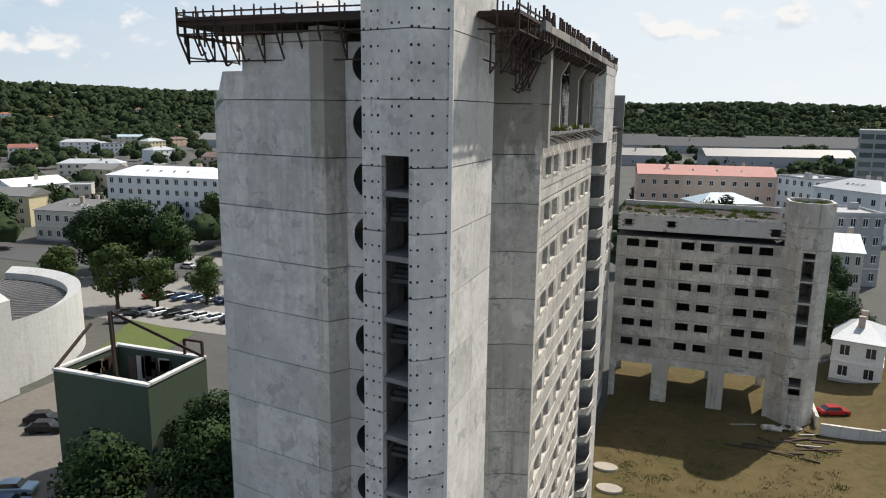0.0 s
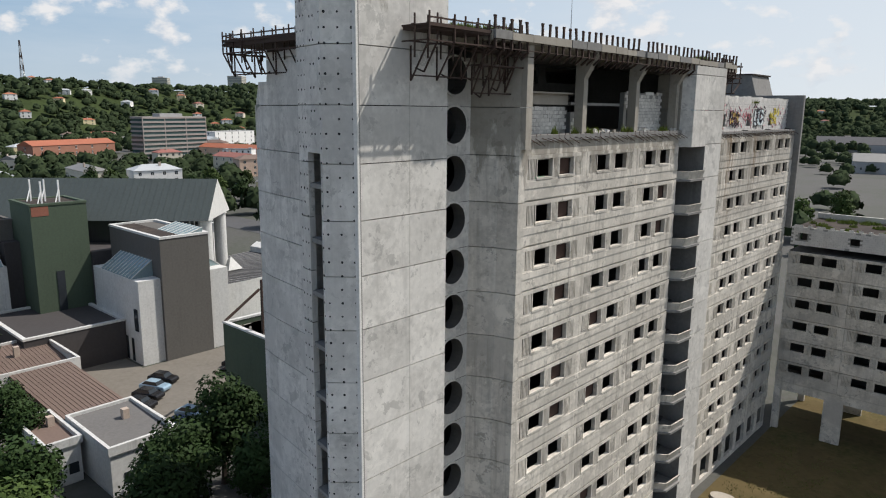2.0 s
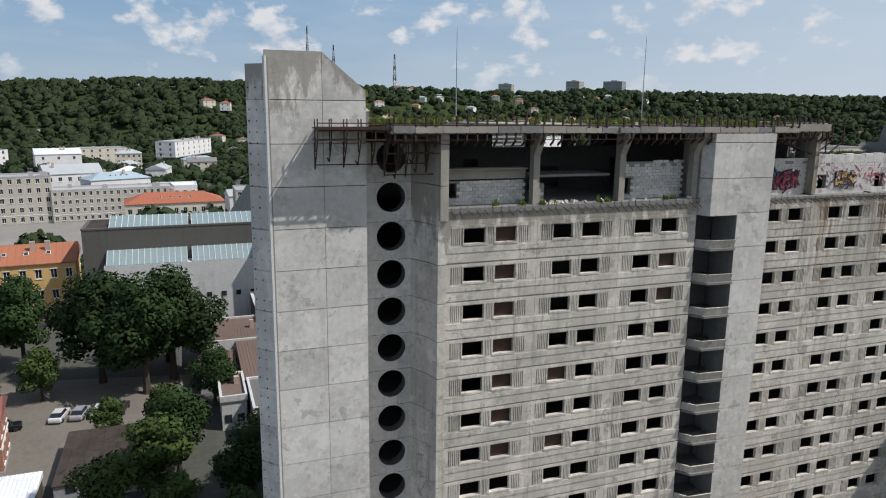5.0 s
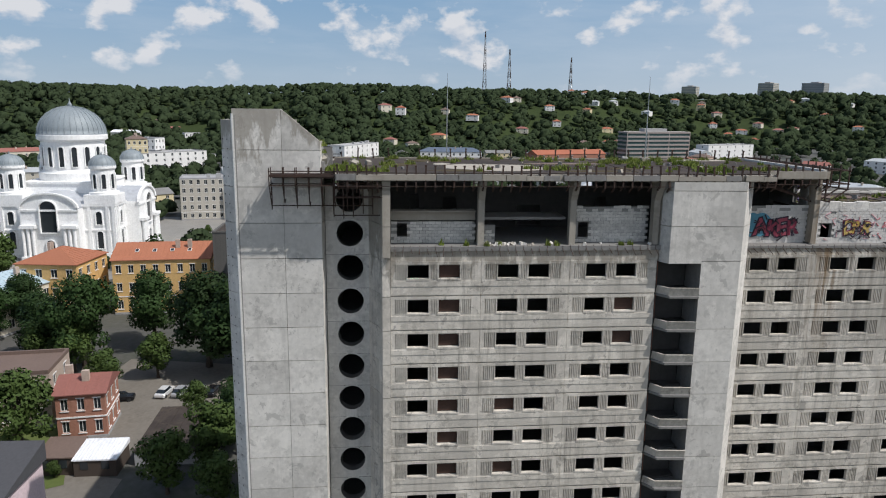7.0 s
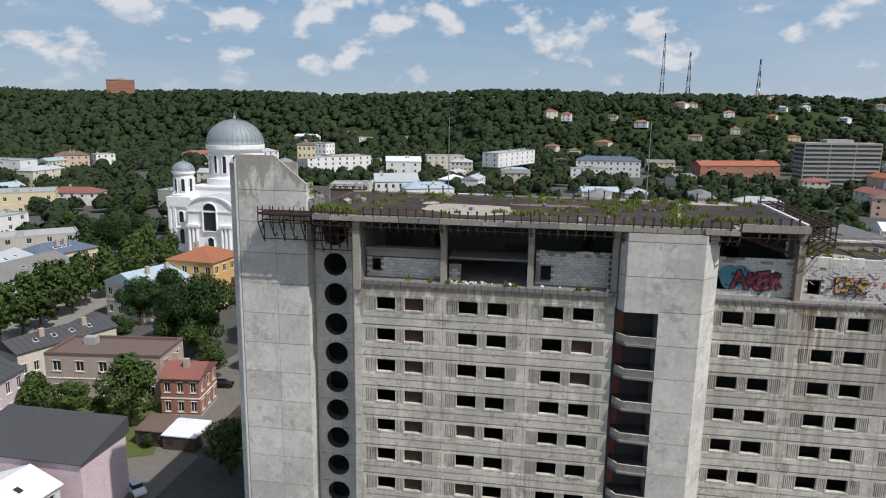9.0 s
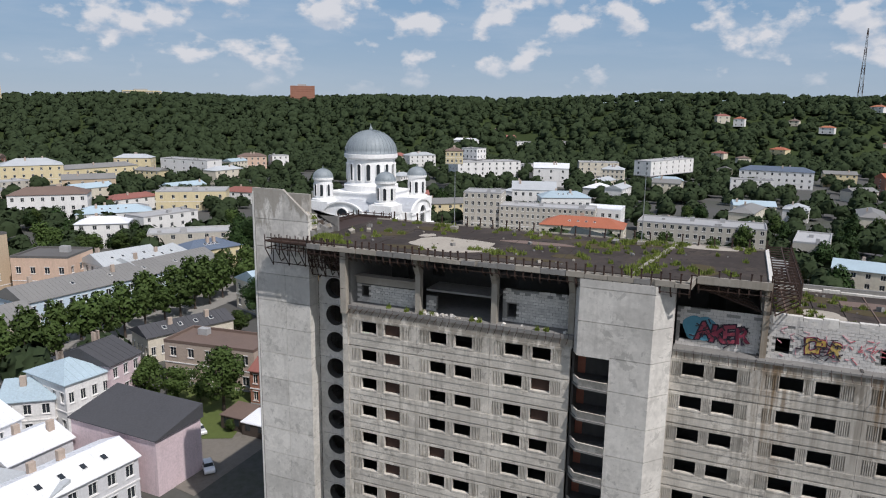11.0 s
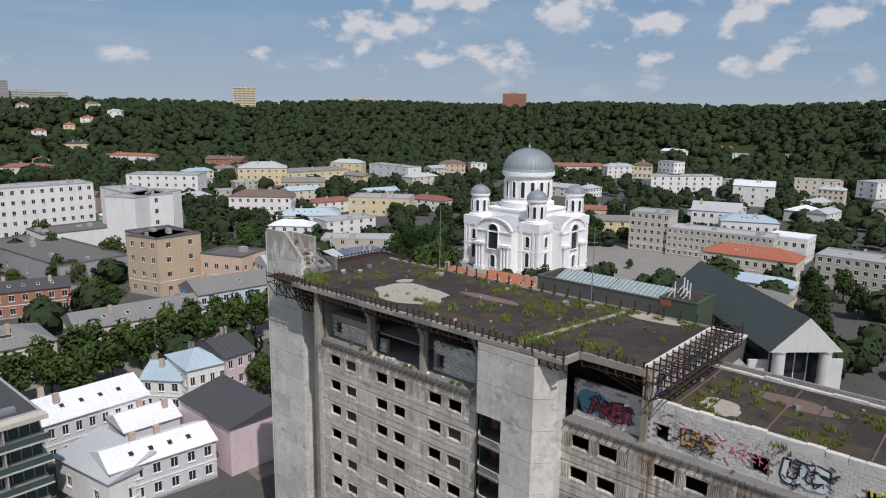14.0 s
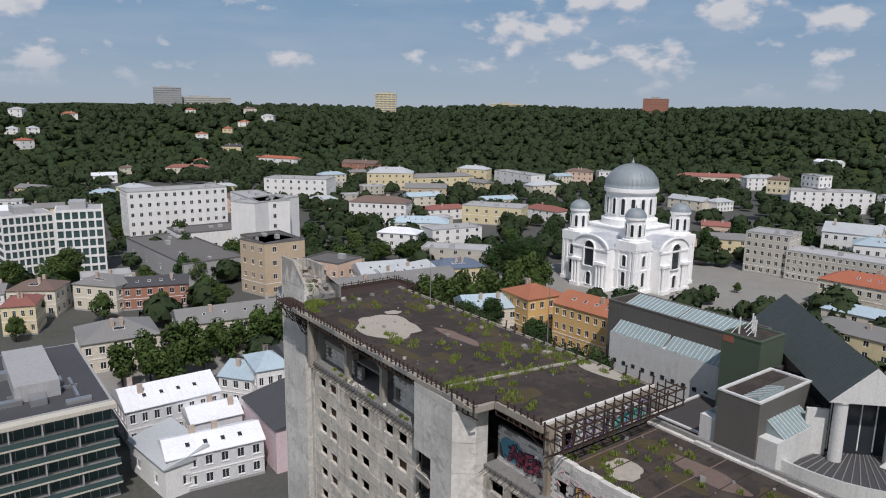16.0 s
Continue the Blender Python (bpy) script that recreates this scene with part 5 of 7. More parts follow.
T_STREET = [tree_kind("street_tree", "small green lime tree in a street row", 7.5, 3.0, 900, 0.34, LEAF, s, 10) for s in (41, 42)]


def plant(kinds, x, y, size=1.0, z=None):
    k = kinds[int(abs(x * 3.7 + y * 1.3)) % len(kinds)]
    ob = copy_thing(k, pose(x, y, (land(x, y) if z is None else z) - 0.15, 0, 0, (x * 37 + y * 91) % 360))
    ob.scale = (size, size, size * (0.9 + ((x * 7 + y * 3) % 1) * 0.25))
    return ob


for x, y, s in ((-74, 17, 1.5), (-79, 21, 1.5), (-81, 10, 1.45), (-88, 20, 1.3), (-93, -3.5, 1.1), (-81.6, -13, 1.15), (-86, -22, 1.05), (-98, -38, 0.95), (-66, 27, 0.75), (-46, 22, 0.9), (-45, 41, 0.95), (-39, 47, 0.9), (-41, 34, 0.85), (-36, 40, 0.75), (-42, 53, 0.9), (-37, 30, 0.8),
                (-126, 119, 1.3), (-121, 127, 1.4), (-112, 128, 1.2), (-131, 131, 1.3), (-172, -84, 1.1), (-165, -92, 1.1), (-178, -97, 1.0), (26, 134, 0.95), (24, 145, 0.9), (28, 158, 0.9), (-105, -34, 1.0)):
    plant(T_BIG, x, y, s)
for x, y, s in ((-63, -14, 1.0), (-68, -19, 0.9), (-80, -14, 1.1), (-82, -21, 1.1), (-57, 20, 0.9), (-52, 21, 1.0), (-59, 13, 0.7), (-70, -16, 0.6), (-47.5, -8, 1.3), (-45.5, -17.5, 0.95), (-43.5, -22.5, 1.15), (-49, -15, 0.5), (-41, -1, 0.3), (-43, -3, 0.28), (-90, 112, 1.0), (-86, 119, 0.9), (-100, 125, 0.8), (-96, 132, 0.8), (-60, -12, 0.5),
                (-104, 103, 1.5), (-97, 106, 1.2), (-41, 20, 1.2), (-36, 15, 1.0), (-70, -5, 0.9), (-76, 2, 1.0), (-124, 108, 1.2), (-134, 118, 0.9), (-84, -34, 0.8), (-150, -62, 1.0), (-28, 28, 0.8), (-33, 22, 0.8), (-22, 24, 0.6), (-220, -22, 0.5), (-205, -24, 0.45)):
    plant(T_MID, x, y, s)
for i in range(24):
    t = i / 23
    for off in (0, 9):
        plant(T_STREET, -6 - 152 * t + random.uniform(-1.5, 1.5), -55 - 9 * t - off + random.uniform(-1, 1), random.uniform(1.35, 1.75))

# ---- forest on the slopes ----
def forest(more):
    rng = np.random.default_rng(5)
    spots = []
    tries = 0
    while len(spots) < 12000 and tries < 90000:
        tries += 1
        az = rng.uniform(-22, 190)
        s = hill_start(az)
        far = az < 60
        r = s - 70 + (560 if far else 470) * rng.random() ** 0.8
        if r < s + 10 and rng.random() < 0.5:
            continue
        x, y = -10 - r * math.sin(radians(az)), 60 + r * math.cos(radians(az))
        if any((x - a) ** 2 + (y - b) ** 2 < c * c for a, b, c in CLEAR):
            continue
        if 58 < az < 84 and rng.random() < 0.3:
            continue
        spots.append((x, y, land(x, y), (7.5 if far else 5.2) * rng.uniform(0.55, 1.4)))
    vert_sets, face_sets, normal_sets, base = [], [], [], 0
    seg, lift = 8, np.radians([-22, 8, 38, 64, 86])
    ang = np.arange(seg) * 2 * np.pi / seg
    shell = np.array([[math.cos(e) * math.cos(a), math.cos(e) * math.sin(a), math.sin(e)] for e in lift for a in ang])
    quads = np.array([[r * seg + i, r * seg + (i + 1) % seg, (r + 1) * seg + (i + 1) % seg, (r + 1) * seg + i] for r in range(len(lift) - 1) for i in range(seg)])
    for group, k, leaf in ((np.array(spots), 14, 0.3), (np.array(more), 48, 0.24)):
        n = len(group)
        R = group[:, 3][:, None, None]
        at = group[:, None, :3] + np.array([0, 0, 1]) * R * 0.8
        # the lumpy body of each crown
        body = shell[None] * R * (0.7 + 0.45 * rng.random((n, len(shell), 1)))
        vert_sets.append((at + body).reshape(-1, 3))
        normal_sets.append((shell[None] + rng.normal(size=(n, len(shell), 3)) * 0.45).reshape(-1, 3))
        face_sets.append((quads[None] + base + np.arange(n)[:, None, None] * len(shell)).reshape(-1, 4))
        base += n * len(shell)
        # sprays that stand out of it
        d = rng.normal(size=(n, k, 3))
        d[:, :, 2] = np.abs(d[:, :, 2]) * 0.9 - 0.15
        d /= np.linalg.norm(d, axis=2)[:, :, None]
        c = at + d * R * (0.85 + 0.25 * rng.random((n, k, 1)))
        nrm = d + rng.normal(size=(n, k, 3)) * 0.35
        nrm /= np.linalg.norm(nrm, axis=2)[:, :, None]
        u = np.cross(nrm, rng.normal(size=(n, k, 3)))
        u /= np.linalg.norm(u, axis=2)[:, :, None]
        v = np.cross(nrm, u)
        s = R * leaf * (0.6 + 0.8 * rng.random((n, k, 1)))
        vert_sets.append(np.stack([c - u * s, c - v * s * 0.75, c + u * s, c + v * s * 0.75], 2).reshape(-1, 3))
        normal_sets.append(np.repeat((d + nrm * 0.3).reshape(-1, 3), 4, 0))
        face_sets.append(np.arange(base, base + n * k * 4).reshape(-1, 4))
        base += n * k * 4
    pts, faces = np.concatenate(vert_sets), np.concatenate(face_sets)
    me = bpy.data.meshes.new("forest")
    me.vertices.add(len(pts))
    me.vertices.foreach_set("co", pts.astype(np.float32).ravel())
    me.loops.add(faces.size)
    me.loops.foreach_set("vertex_index", faces.astype(np.int32).ravel())
    me.polygons.add(len(faces))
    me.polygons.foreach_set("loop_start", np.arange(0, faces.size, 4, dtype=np.int32))
    me.update(calc_edges=True)
    rounded(me, np.concatenate(normal_sets))
    me.materials.append(FOREST)
    tagged(new("forest", me), "dense dark green woodland covering the hills round the town", "forest", kind="stuff")


FOREST = material("forest_leaf", (0.034, 0.048, 0.024), 0.9, gloss=0.03, grain=0.05, stain=0.75, stain_col=(0.022, 0.034, 0.017), bump=0, scale=0.09)
TAKEN = []
CLEAR = []
house("apartment_building", "white plastered flat-roofed building with grey flat roofing", -71.7, -241.7, 4.2, 47.9, 16, 179.5, 27, "flat", "white", "gravel", 6, 12)
house("apartment_building", "white plastered flat-roofed building with grey flat roofing", -96.2, -192.2, 4.2, 42.0, 14, 86.9, 27, "flat", "white", "gravel", 6, 4)
house("apartment_building", "white plastered flat-roofed building with grey flat roofing", -94.7, -180.4, 4.2, 29.5, 14, -154.1, 27, "flat", "white", "gravel", 0, 0)
house("town_house", "grey flat-roofed building with black tar roofing", -56.8, -180.8, 4.2, 67.9, 25, 94.5, 9, "flat", "grey", "tar", 1, 4)
house("town_house", "white plastered flat-roofed building with black tar roofing", -81.0, -209.4, 4.2, 40.1, 20, 178.9, 11, "flat", "white", "tar", 1, 6)
house("apartment_building", "ochre flat-roofed building with black tar roofing", -74.6, -126.5, 4.2, 21.9, 16, 91.3, 20, "flat", "ochre", "tar", 4, 3)
house("apartment_building", "ochre flat-roofed building with black tar roofing", -72.9, -124.4, 4.2, 16.6, 14, -163.7, 20, "flat", "ochre", "tar", 4, 4)
house("apartment_building", "peach-coloured flat-roofed building with black tar roofing", -89.3, -105.9, 4.2, 16.6, 14, 112.0, 14, "flat", "peach", "tar", 2, 4)
house("town_house", "cream gabled building with weathered grey roof", -40.5, -76.5, 4.2, 32.0, 14, 172.4, 8.5, "gable", "cream", "zincold", 2, 10)
house("town_house", "long pale blue gabled building with weathered brown-grey roof", -93.0, -84.0, 4.2, 62.0, 15, 173.0, 8.5, "gable", "blue", "zincold", 2, 18)
house("town_house", "cream hip-roofed building with weathered grey roof", -9.0, -77.5, 4.2, 19.0, 17, 175.8, 8.5, "hip", "cream", "zincold", 2, 6)
house("town_house", "red brick gabled building with dark roof", -32.2, -128.1, 4.2, 21.0, 11, 162.8, 8, "gable", "brick", "slate", 2, 6)
house("apartment_building", "pale yellow hip-roofed building with grey sheet-metal roof", -288.3, -380.3, 4.2, 38.0, 22, 143.8, 14, "hip", "yellow", "zinc", 3, 7)
house("apartment_building", "pale yellow hip-roofed building with grey sheet-metal roof", -374.3, -374.5, 4.2, 28.5, 14, 119.1, 14, "hip", "yellow", "zinc", 3, 4)
house("town_house", "pale yellow hip-roofed building with weathered grey roof", -328.6, -364.7, 4.2, 58.2, 14, 169.1, 10, "hip", "yellow", "zincold", 2, 8)
house("town_house", "ochre gabled building with weathered grey roof", -275.5, -310.7, 4.2, 31.1, 14, 142.0, 9, "gable", "ochre", "zincold", 2, 4)
house("apartment_building", "white plastered flat-roofed building with grey flat roofing", -386.3, -327.5, 4.2, 52.5, 15, 84.8, 14, "flat", "white", "gravel", 3, 5)
house("town_house", "pale yellow flat-roofed building with grey flat roofing", -248.8, -199.0, 4.2, 36.3, 20, 124.5, 11, "flat", "yellow", "gravel", 2, 6)
house("apartment_building", "white plastered hip-roofed building with brown tiled roof", -189.5, -235.3, 4.2, 34.7, 16, 132.6, 13, "hip", "white", "brown", 3, 8)
house("town_house", "white plastered hip-roofed building with blue-grey metal roof", -184.8, -187.8, 4.2, 31.8, 14, 139.7, 8, "hip", "white", "bluezinc", 2, 7)
house("apartment_building", "white plastered flat-roofed building with grey flat roofing", -186.6, -340.6, 4.2, 46.2, 20, 133.4, 18, "flat", "white", "gravel", 4, 8)
house("apartment_building", "red brick gabled building with brown tiled roof", -326.3, -495.5, 4.2, 37.5, 14, 123.2, 12, "gable", "brick", "brown", 3, 5)
house("town_house", "pale yellow hip-roofed building with dark roof", -258.9, -669.1, 14.1, 25.6, 14, 148.5, 11, "hip", "yellow", "slate", 2, 4)
house("town_house", "white plastered hip-roofed building with orange-red roof", -270.1, -573.2, 9.8, 52.1, 12, 119.5, 8, "hip", "white", "orange", 2, 5)
house("town_house", "cream hip-roofed building with dark red roof", -172.9, -556.6, 4.2, 38.0, 14, 144.1, 9, "hip", "cream", "redbrown", 2, 6)
house("apartment_building", "beige concrete flat-roofed building with grey flat roofing", -266.0, -34.0, 4.2, 18.0, 16, 100.1, 18, "flat", "concrete", "gravel", 5, 6)
house("apartment_building", "beige concrete flat-roofed building with grey flat roofing", -268.0, -3.0, 4.2, 44.0, 14, 97.2, 12.5, "flat", "concrete", "gravel", 4, 18)
house("town_house", "cream hip-roofed building with orange-red roof", -238.0, 20.0, 4.2, 34.0, 16, 94.0, 10, "hip", "cream", "orange", 2, 11)
house("apartment_building", "beige concrete flat-roofed building with grey flat roofing", -247.0, 66.0, 4.2, 48.0, 18, 90.0, 13, "flat", "concrete", "gravel", 4, 16)
house("town_house", "white plastered flat-roofed building with white metal roof", -287.2, 20.3, 4.2, 16.6, 15, 91.0, 11, "flat", "white", "whitetin", 2, 5)
house("apartment_building", "white plastered gabled building with grey sheet-metal roof", -322.5, -25.6, 4.2, 23.6, 18, 107.3, 14, "gable", "white", "zinc", 3, 6)
house("apartment_building", "white plastered hip-roofed building with blue-grey metal roof", -310.8, -5.9, 4.2, 26.0, 14, 114.6, 12, "hip", "white", "bluezinc", 2, 7)
house("apartment_building", "white plastered flat-roofed building with grey flat roofing", -483.0, -112.2, 4.2, 54.8, 20, 134.0, 15, "flat", "white", "gravel", 4, 9)
house("apartment_building", "white plastered gabled building with white metal roof", -462.2, -51.8, 4.2, 25.8, 16, 103.7, 14, "gable", "white", "whitetin", 3, 3)
house("apartment_building", "cream flat-roofed building with grey flat roofing", -565.9, -36.7, 4.2, 33.6, 16, 107.1, 12, "flat", "cream", "gravel", 3, 6)
house("town_house", "cream hip-roofed building with grey sheet-metal roof", -508.9, -13.7, 4.2, 17.0, 14, 94.7, 11, "hip", "cream", "zinc", 3, 5)
house("apartment_building", "peach-coloured hip-roofed building with brown tiled roof", -459.5, -324.7, 4.2, 24.7, 14, 129.7, 12, "hip", "peach", "brown", 3, 5)
house("apartment_building", "white plastered flat-roofed building with grey flat roofing", -481.2, -312.1, 4.2, 15.4, 12, 144.4, 12, "flat", "white", "gravel", 3, 3)
house("town_house", "cream hip-roofed building with dark red roof", -550.1, -246.2, 4.2, 58.9, 14, 132.0, 10, "hip", "cream", "redbrown", 2, 10)
house("town_house", "white plastered hip-roofed building with grey sheet-metal roof", -569.5, -210.9, 4.2, 28.6, 14, 143.8, 11, "hip", "white", "zinc", 3, 5)
house("town_house", "pale yellow hip-roofed building with brown tiled roof", -400.2, -105.1, 23.0, 11.9, 12, 112.7, 9, "hip", "yellow", "brown", 2, 4)
house("town_house", "white plastered flat-roofed building with grey flat roofing", -491.6, -125.0, 19.6, 16.0, 12, 72.0, 9, "flat", "white", "gravel", 2, 4)
house("town_house", "white plastered gabled building with white metal roof", -698.1, -212.2, 14.4, 26.3, 12, 76.8, 10, "gable", "white", "whitetin", 2, 3)
house("town_house", "pale yellow hip-roofed building with brown tiled roof", -800.0, -218.3, 24.2, 22.9, 12, 87.2, 9, "hip", "yellow", "brown", 2, 4)
house("town_house", "peach-coloured gabled building with dark red roof", -780.7, -192.2, 16.7, 22.7, 12, 123.2, 9, "gable", "peach", "redbrown", 2, 4)
house("town_house", "white plastered flat-roofed building with grey flat roofing", -756.4, -162.3, 13.2, 16.6, 12, 116.7, 9, "flat", "white", "gravel", 2, 4)
house("town_house", "cream hip-roofed building with weathered grey roof", -747.6, -111.5, 14.1, 23.9, 12, 127.6, 8, "hip", "cream", "zincold", 2, 4)
house("town_house", "peach-coloured gabled building with dark red roof", -327.1, -100.0, 4.2, 15.0, 10, 123.0, 6, "gable", "peach", "redbrown", 1, 4)
house("town_house", "cream hip-roofed building with brown tiled roof", 2.0, -139.0, 4.2, 15.0, 12, 150, 9, "hip", "cream", "brown", 2, 4)
house("town_house", "white plastered gabled building with weathered grey roof", 19.0, -150.0, 4.2, 18.0, 11, 165, 7, "gable", "white", "zincold", 2, 5)
house("town_house", "white plastered flat-roofed building with grey flat roofing", -22.0, -158.0, 4.2, 17.0, 10, 172, 6.5, "flat", "white", "gravel", 2, 5)
for x, y, k in ((6, -124, 1.2), (-13, -117, 1.1), (12, -110, 0.9), (-30, -112, 1.0), (-48, -108, 1.1), (22, -122, 1.3), (-6, -163, 1.6), (-12, -172, 1.7), (8, -168, 1.5), (-34, -150, 1.1), (-52, -148, 1.2)):
    plant(T_MID, x, y, k)

house("town_house", "pale yellow hip-roofed building with dark red roof", 8.4, -121.5, 4.2, 9.2, 12, 161.4, 9, "hip", "yellow", "redbrown", 2, 4)
house("town_house", "cream hip-roofed building with weathered grey roof", -17.9, -134.3, 4.2, 16.6, 13, 131.1, 9, "hip", "cream", "zincold", 2, 4)
house("town_house", "pale grey gabled building with white metal roof", -8.6, -29.5, 4.2, 19.0, 13, -179.4, 8, "gable", "paleg", "whitetin", 2, 8)
house("town_house", "pale grey gabled building with white metal roof", -9.9, -3.7, 4.2, 17.3, 9, 173.6, 7, "gable", "paleg", "whitetin", 2, 6)
house("town_house", "pale pink single-pitch building with dark roof", -24.5, -5.4, 4.2, 18.0, 9, 88.4, 9, "mono", "pink", "slate", 1, 0)
house("town_house", "white plastered gabled building with blue-grey metal roof", -28.7, -33.9, 4.2, 8.7, 11, 128.1, 7, "gable", "white", "bluezinc", 2, 3)
house("town_house", "white plastered hip-roofed building with blue-grey metal roof", -32.1, -29.5, 4.2, 8.5, 12, 172.2, 10, "hip", "white", "bluezinc", 2, 4)
house("town_house", "pale pink gabled building with dark roof", -38.1, -29.1, 4.2, 7.6, 13, -174.8, 11, "gable", "pink", "slate", 3, 3)
house("town_house", "pale grey gabled building with white metal roof", -14.8, -18.4, 4.2, 10.1, 9, 176.1, 6, "gable", "paleg", "whitetin", 1, 3)
house("town_house", "white plastered single-pitch building with grey sheet-metal roof", -2.8, -7.3, 4.2, 15.4, 8, 98.8, 6, "mono", "white", "zinc", 1, 2)

house("town_house", "white plastered gabled building with grey sheet-metal roof", -101.4, -91.8, 4.2, 18.7, 14, 167.9, 11, "gable", "white", "zinc", 3, 7)
house("town_house", "pale yellow hip-roofed building with dark blue roof", -131.2, -86.1, 4.2, 19.9, 13, 162.4, 10, "hip", "yellow", "bluedark", 2, 6)
house("town_house", "white plastered gabled building with grey sheet-metal roof", -108.2, -88.1, 4.2, 24.2, 13, -171.1, 10, "gable", "white", "zinc", 2, 6)
house("town_house", "cream gabled building with dark roof", -71.3, -39.8, 4.2, 20.9, 9, 158.6, 6, "gable", "cream", "slate", 1, 9)
house("town_house", "worn plaster and brick flat-roofed building with brown flat roofing", -60.4, -18.9, 4.2, 21.2, 10, 96.5, 9, "flat", "plasterbrick", "brown", 2, 5)
house("town_house", "red brick gabled building with dark red roof", -56.3, -2.2, 4.2, 6.8, 8, 96.7, 7, "gable", "brick", "redbrown", 2, 3)
house("apartment_building", "orange-yellow gabled building with red tiled roof", -124.6, -9.3, 4.2, 22.1, 14, 94.4, 13, "gable", "orangeW", "redtile", 3, 8)
house("apartment_building", "orange-yellow hip-roofed building with red tiled roof", -120.1, -32.0, 4.2, 14.0, 14, 173.4, 13, "hip", "orangeW", "redtile", 3, 4)
house("town_house", "cream gabled building with blue-grey metal roof", -110.5, -41.0, 4.2, 19.5, 14, 158.7, 9, "gable", "cream", "bluezinc", 2, 6)
house("apartment_building", "white plastered hip-roofed building with white metal roof", -175.6, 205.2, 4.2, 45.4, 16, 5.3, 15, "hip", "white", "whitetin", 4, 12)
house("town_house", "cream hip-roofed building with weathered grey roof", -169.8, 159.2, 4.2, 24.0, 14, 7.8, 9, "hip", "cream", "zincold", 2, 8)
house("town_house", "cream hip-roofed building with grey sheet-metal roof", -328.2, 314.9, 4.2, 34.8, 12, 29.3, 7, "hip", "cream", "zinc", 2, 8)
house("apartment_building", "white plastered flat-roofed building with grey flat roofing", -631.5, 392.0, 4.2, 64.1, 16, 112.1, 16, "flat", "white", "gravel", 4, 6)
house("town_house", "peach-coloured gabled building with orange-red roof", -463.0, 299.3, 4.2, 70, 14, 13.5, 9, "gable", "peach", "orange", 2, 5)
house("apartment_building", "white plastered hip-roofed building with dark blue roof", -538.7, 103.8, 4.2, 51.2, 16, 86.0, 13, "hip", "white", "bluedark", 3, 10)


house("town_house", "white plastered flat-roofed building with grey flat roofing", -511.4, 24.5, 13.2, 63.0, 14, 156.0, 11, "flat", "white", "gravel", 3, 7)
house("apartment_building", "red brick gabled building with orange-red roof", -533.0, 202.0, 4.2, 67.7, 16, 108.2, 12, "gable", "brick", "orange", 3, 5)
house("apartment_building", "peach-coloured gabled building with faded red metal roof", 4.3, 292.5, 4.2, 50.2, 16, 8.2, 16, "gable", "peach", "redpink", 3, 12)
house("apartment_building", "white plastered flat-roofed building with grey flat roofing", 42.0, 286.3, 4.2, 17.8, 16, -54.5, 17, "flat", "white", "gravel", 4, 5)
house("town_house", "cream hip-roofed building with blue-grey metal roof", 10.9, 271.1, 4.2, 22.9, 16, 25.0, 8, "hip", "cream", "bluezinc", 0, 0)
house("town_house", "white plastered hip-roofed building with grey sheet-metal roof", 28.7, 128.6, 0.5, 7.3, 12, -13.2, 7, "hip", "white", "zinc", 2, 2)
house("apartment_building", "grey flat-roofed building with grey flat roofing", 35.4, 187.7, 4.2, 10.9, 14, 15.1, 17, "flat", "grey", "gravel", 4, 4)
house("apartment_building", "white plastered hip-roofed building with grey sheet-metal roof", 52.5, 254.4, 4.2, 24.6, 16, -50.8, 16, "hip", "white", "zinc", 3, 5)
house("town_house", "cream gabled building with grey sheet-metal roof", 30.9, 169.1, 4.2, 7.8, 14, 1.0, 11, "gable", "cream", "zinc", 3, 4)
# ---- landmarks ----
def storey_block(name, label, x, y, z, L, W, turn, rows, fh, wall, band, cols=0, sp=0.42, top=None, pw=0.3, rec=0.02):
    """A tower or slab with continuous bands of glass between spandrels."""
    th = thing(name, label, "building", "", (x, y, z, 0, 0, turn))
    bm = bmesh.new()
    box(bm, -L / 2 + 0.4, L / 2 - 0.4, -W / 2 + 0.4, W / 2 - 0.4, 0, rows * fh)
    part("glazing", bm, band, th)
    for r in range(rows + 1):
        bm = bmesh.new()
        box(bm, -L / 2, L / 2, -W / 2, W / 2, r * fh - 0.1, r * fh + fh * sp)
        part("spandrel", bm, wall, th)
    for i in range(cols + 1):
        bm = bmesh.new()
        px = -L / 2 + 0.3 + (L - 0.6) * i / max(cols, 1)
        box(bm, px - pw, px + pw, -W / 2 + rec, -W / 2 + 0.5, 0, rows * fh)
        part("pier", bm, wall, th)
    bm = bmesh.new()
    box(bm, -L * 0.2, L * 0.15, -W * 0.3, W * 0.3, rows * fh + fh * sp, rows * fh + 3.6)
    part("roof_plant_room", bm, WALLM["grey"], th)
    if top:
        bm = bmesh.new()
        box(bm, -L / 2 + 0.5, L / 2 - 0.5, -W / 2 + 0.5, W / 2 - 0.5, rows * fh + fh * sp, rows * fh + fh * sp + 0.06)
        part("flat_roof", bm, top, th)
    return th


GLASSG = material("green_glass", (0.05, 0.085, 0.085), 0.1, stain=0.3, bump=0, scale=0.3)
storey_block("slab_hotel", "brown banded nine-storey hotel slab on the town's edge", -500, 264, round(land(-500, 264), 1) - 1, 58, 14, 102, 10, 3.2, WALLM["brownslab"], GLASSG, 3, 0.4)
storey_block("office_slab", "white office slab with vertical piers and dark glazing", -1.8, -206.8, 4.2, 18.9, 16, -173.4, 7, 3.4, WALLM["white"], GLASSG, 8, 0.22, ROOFM["gravel"], 0.32)
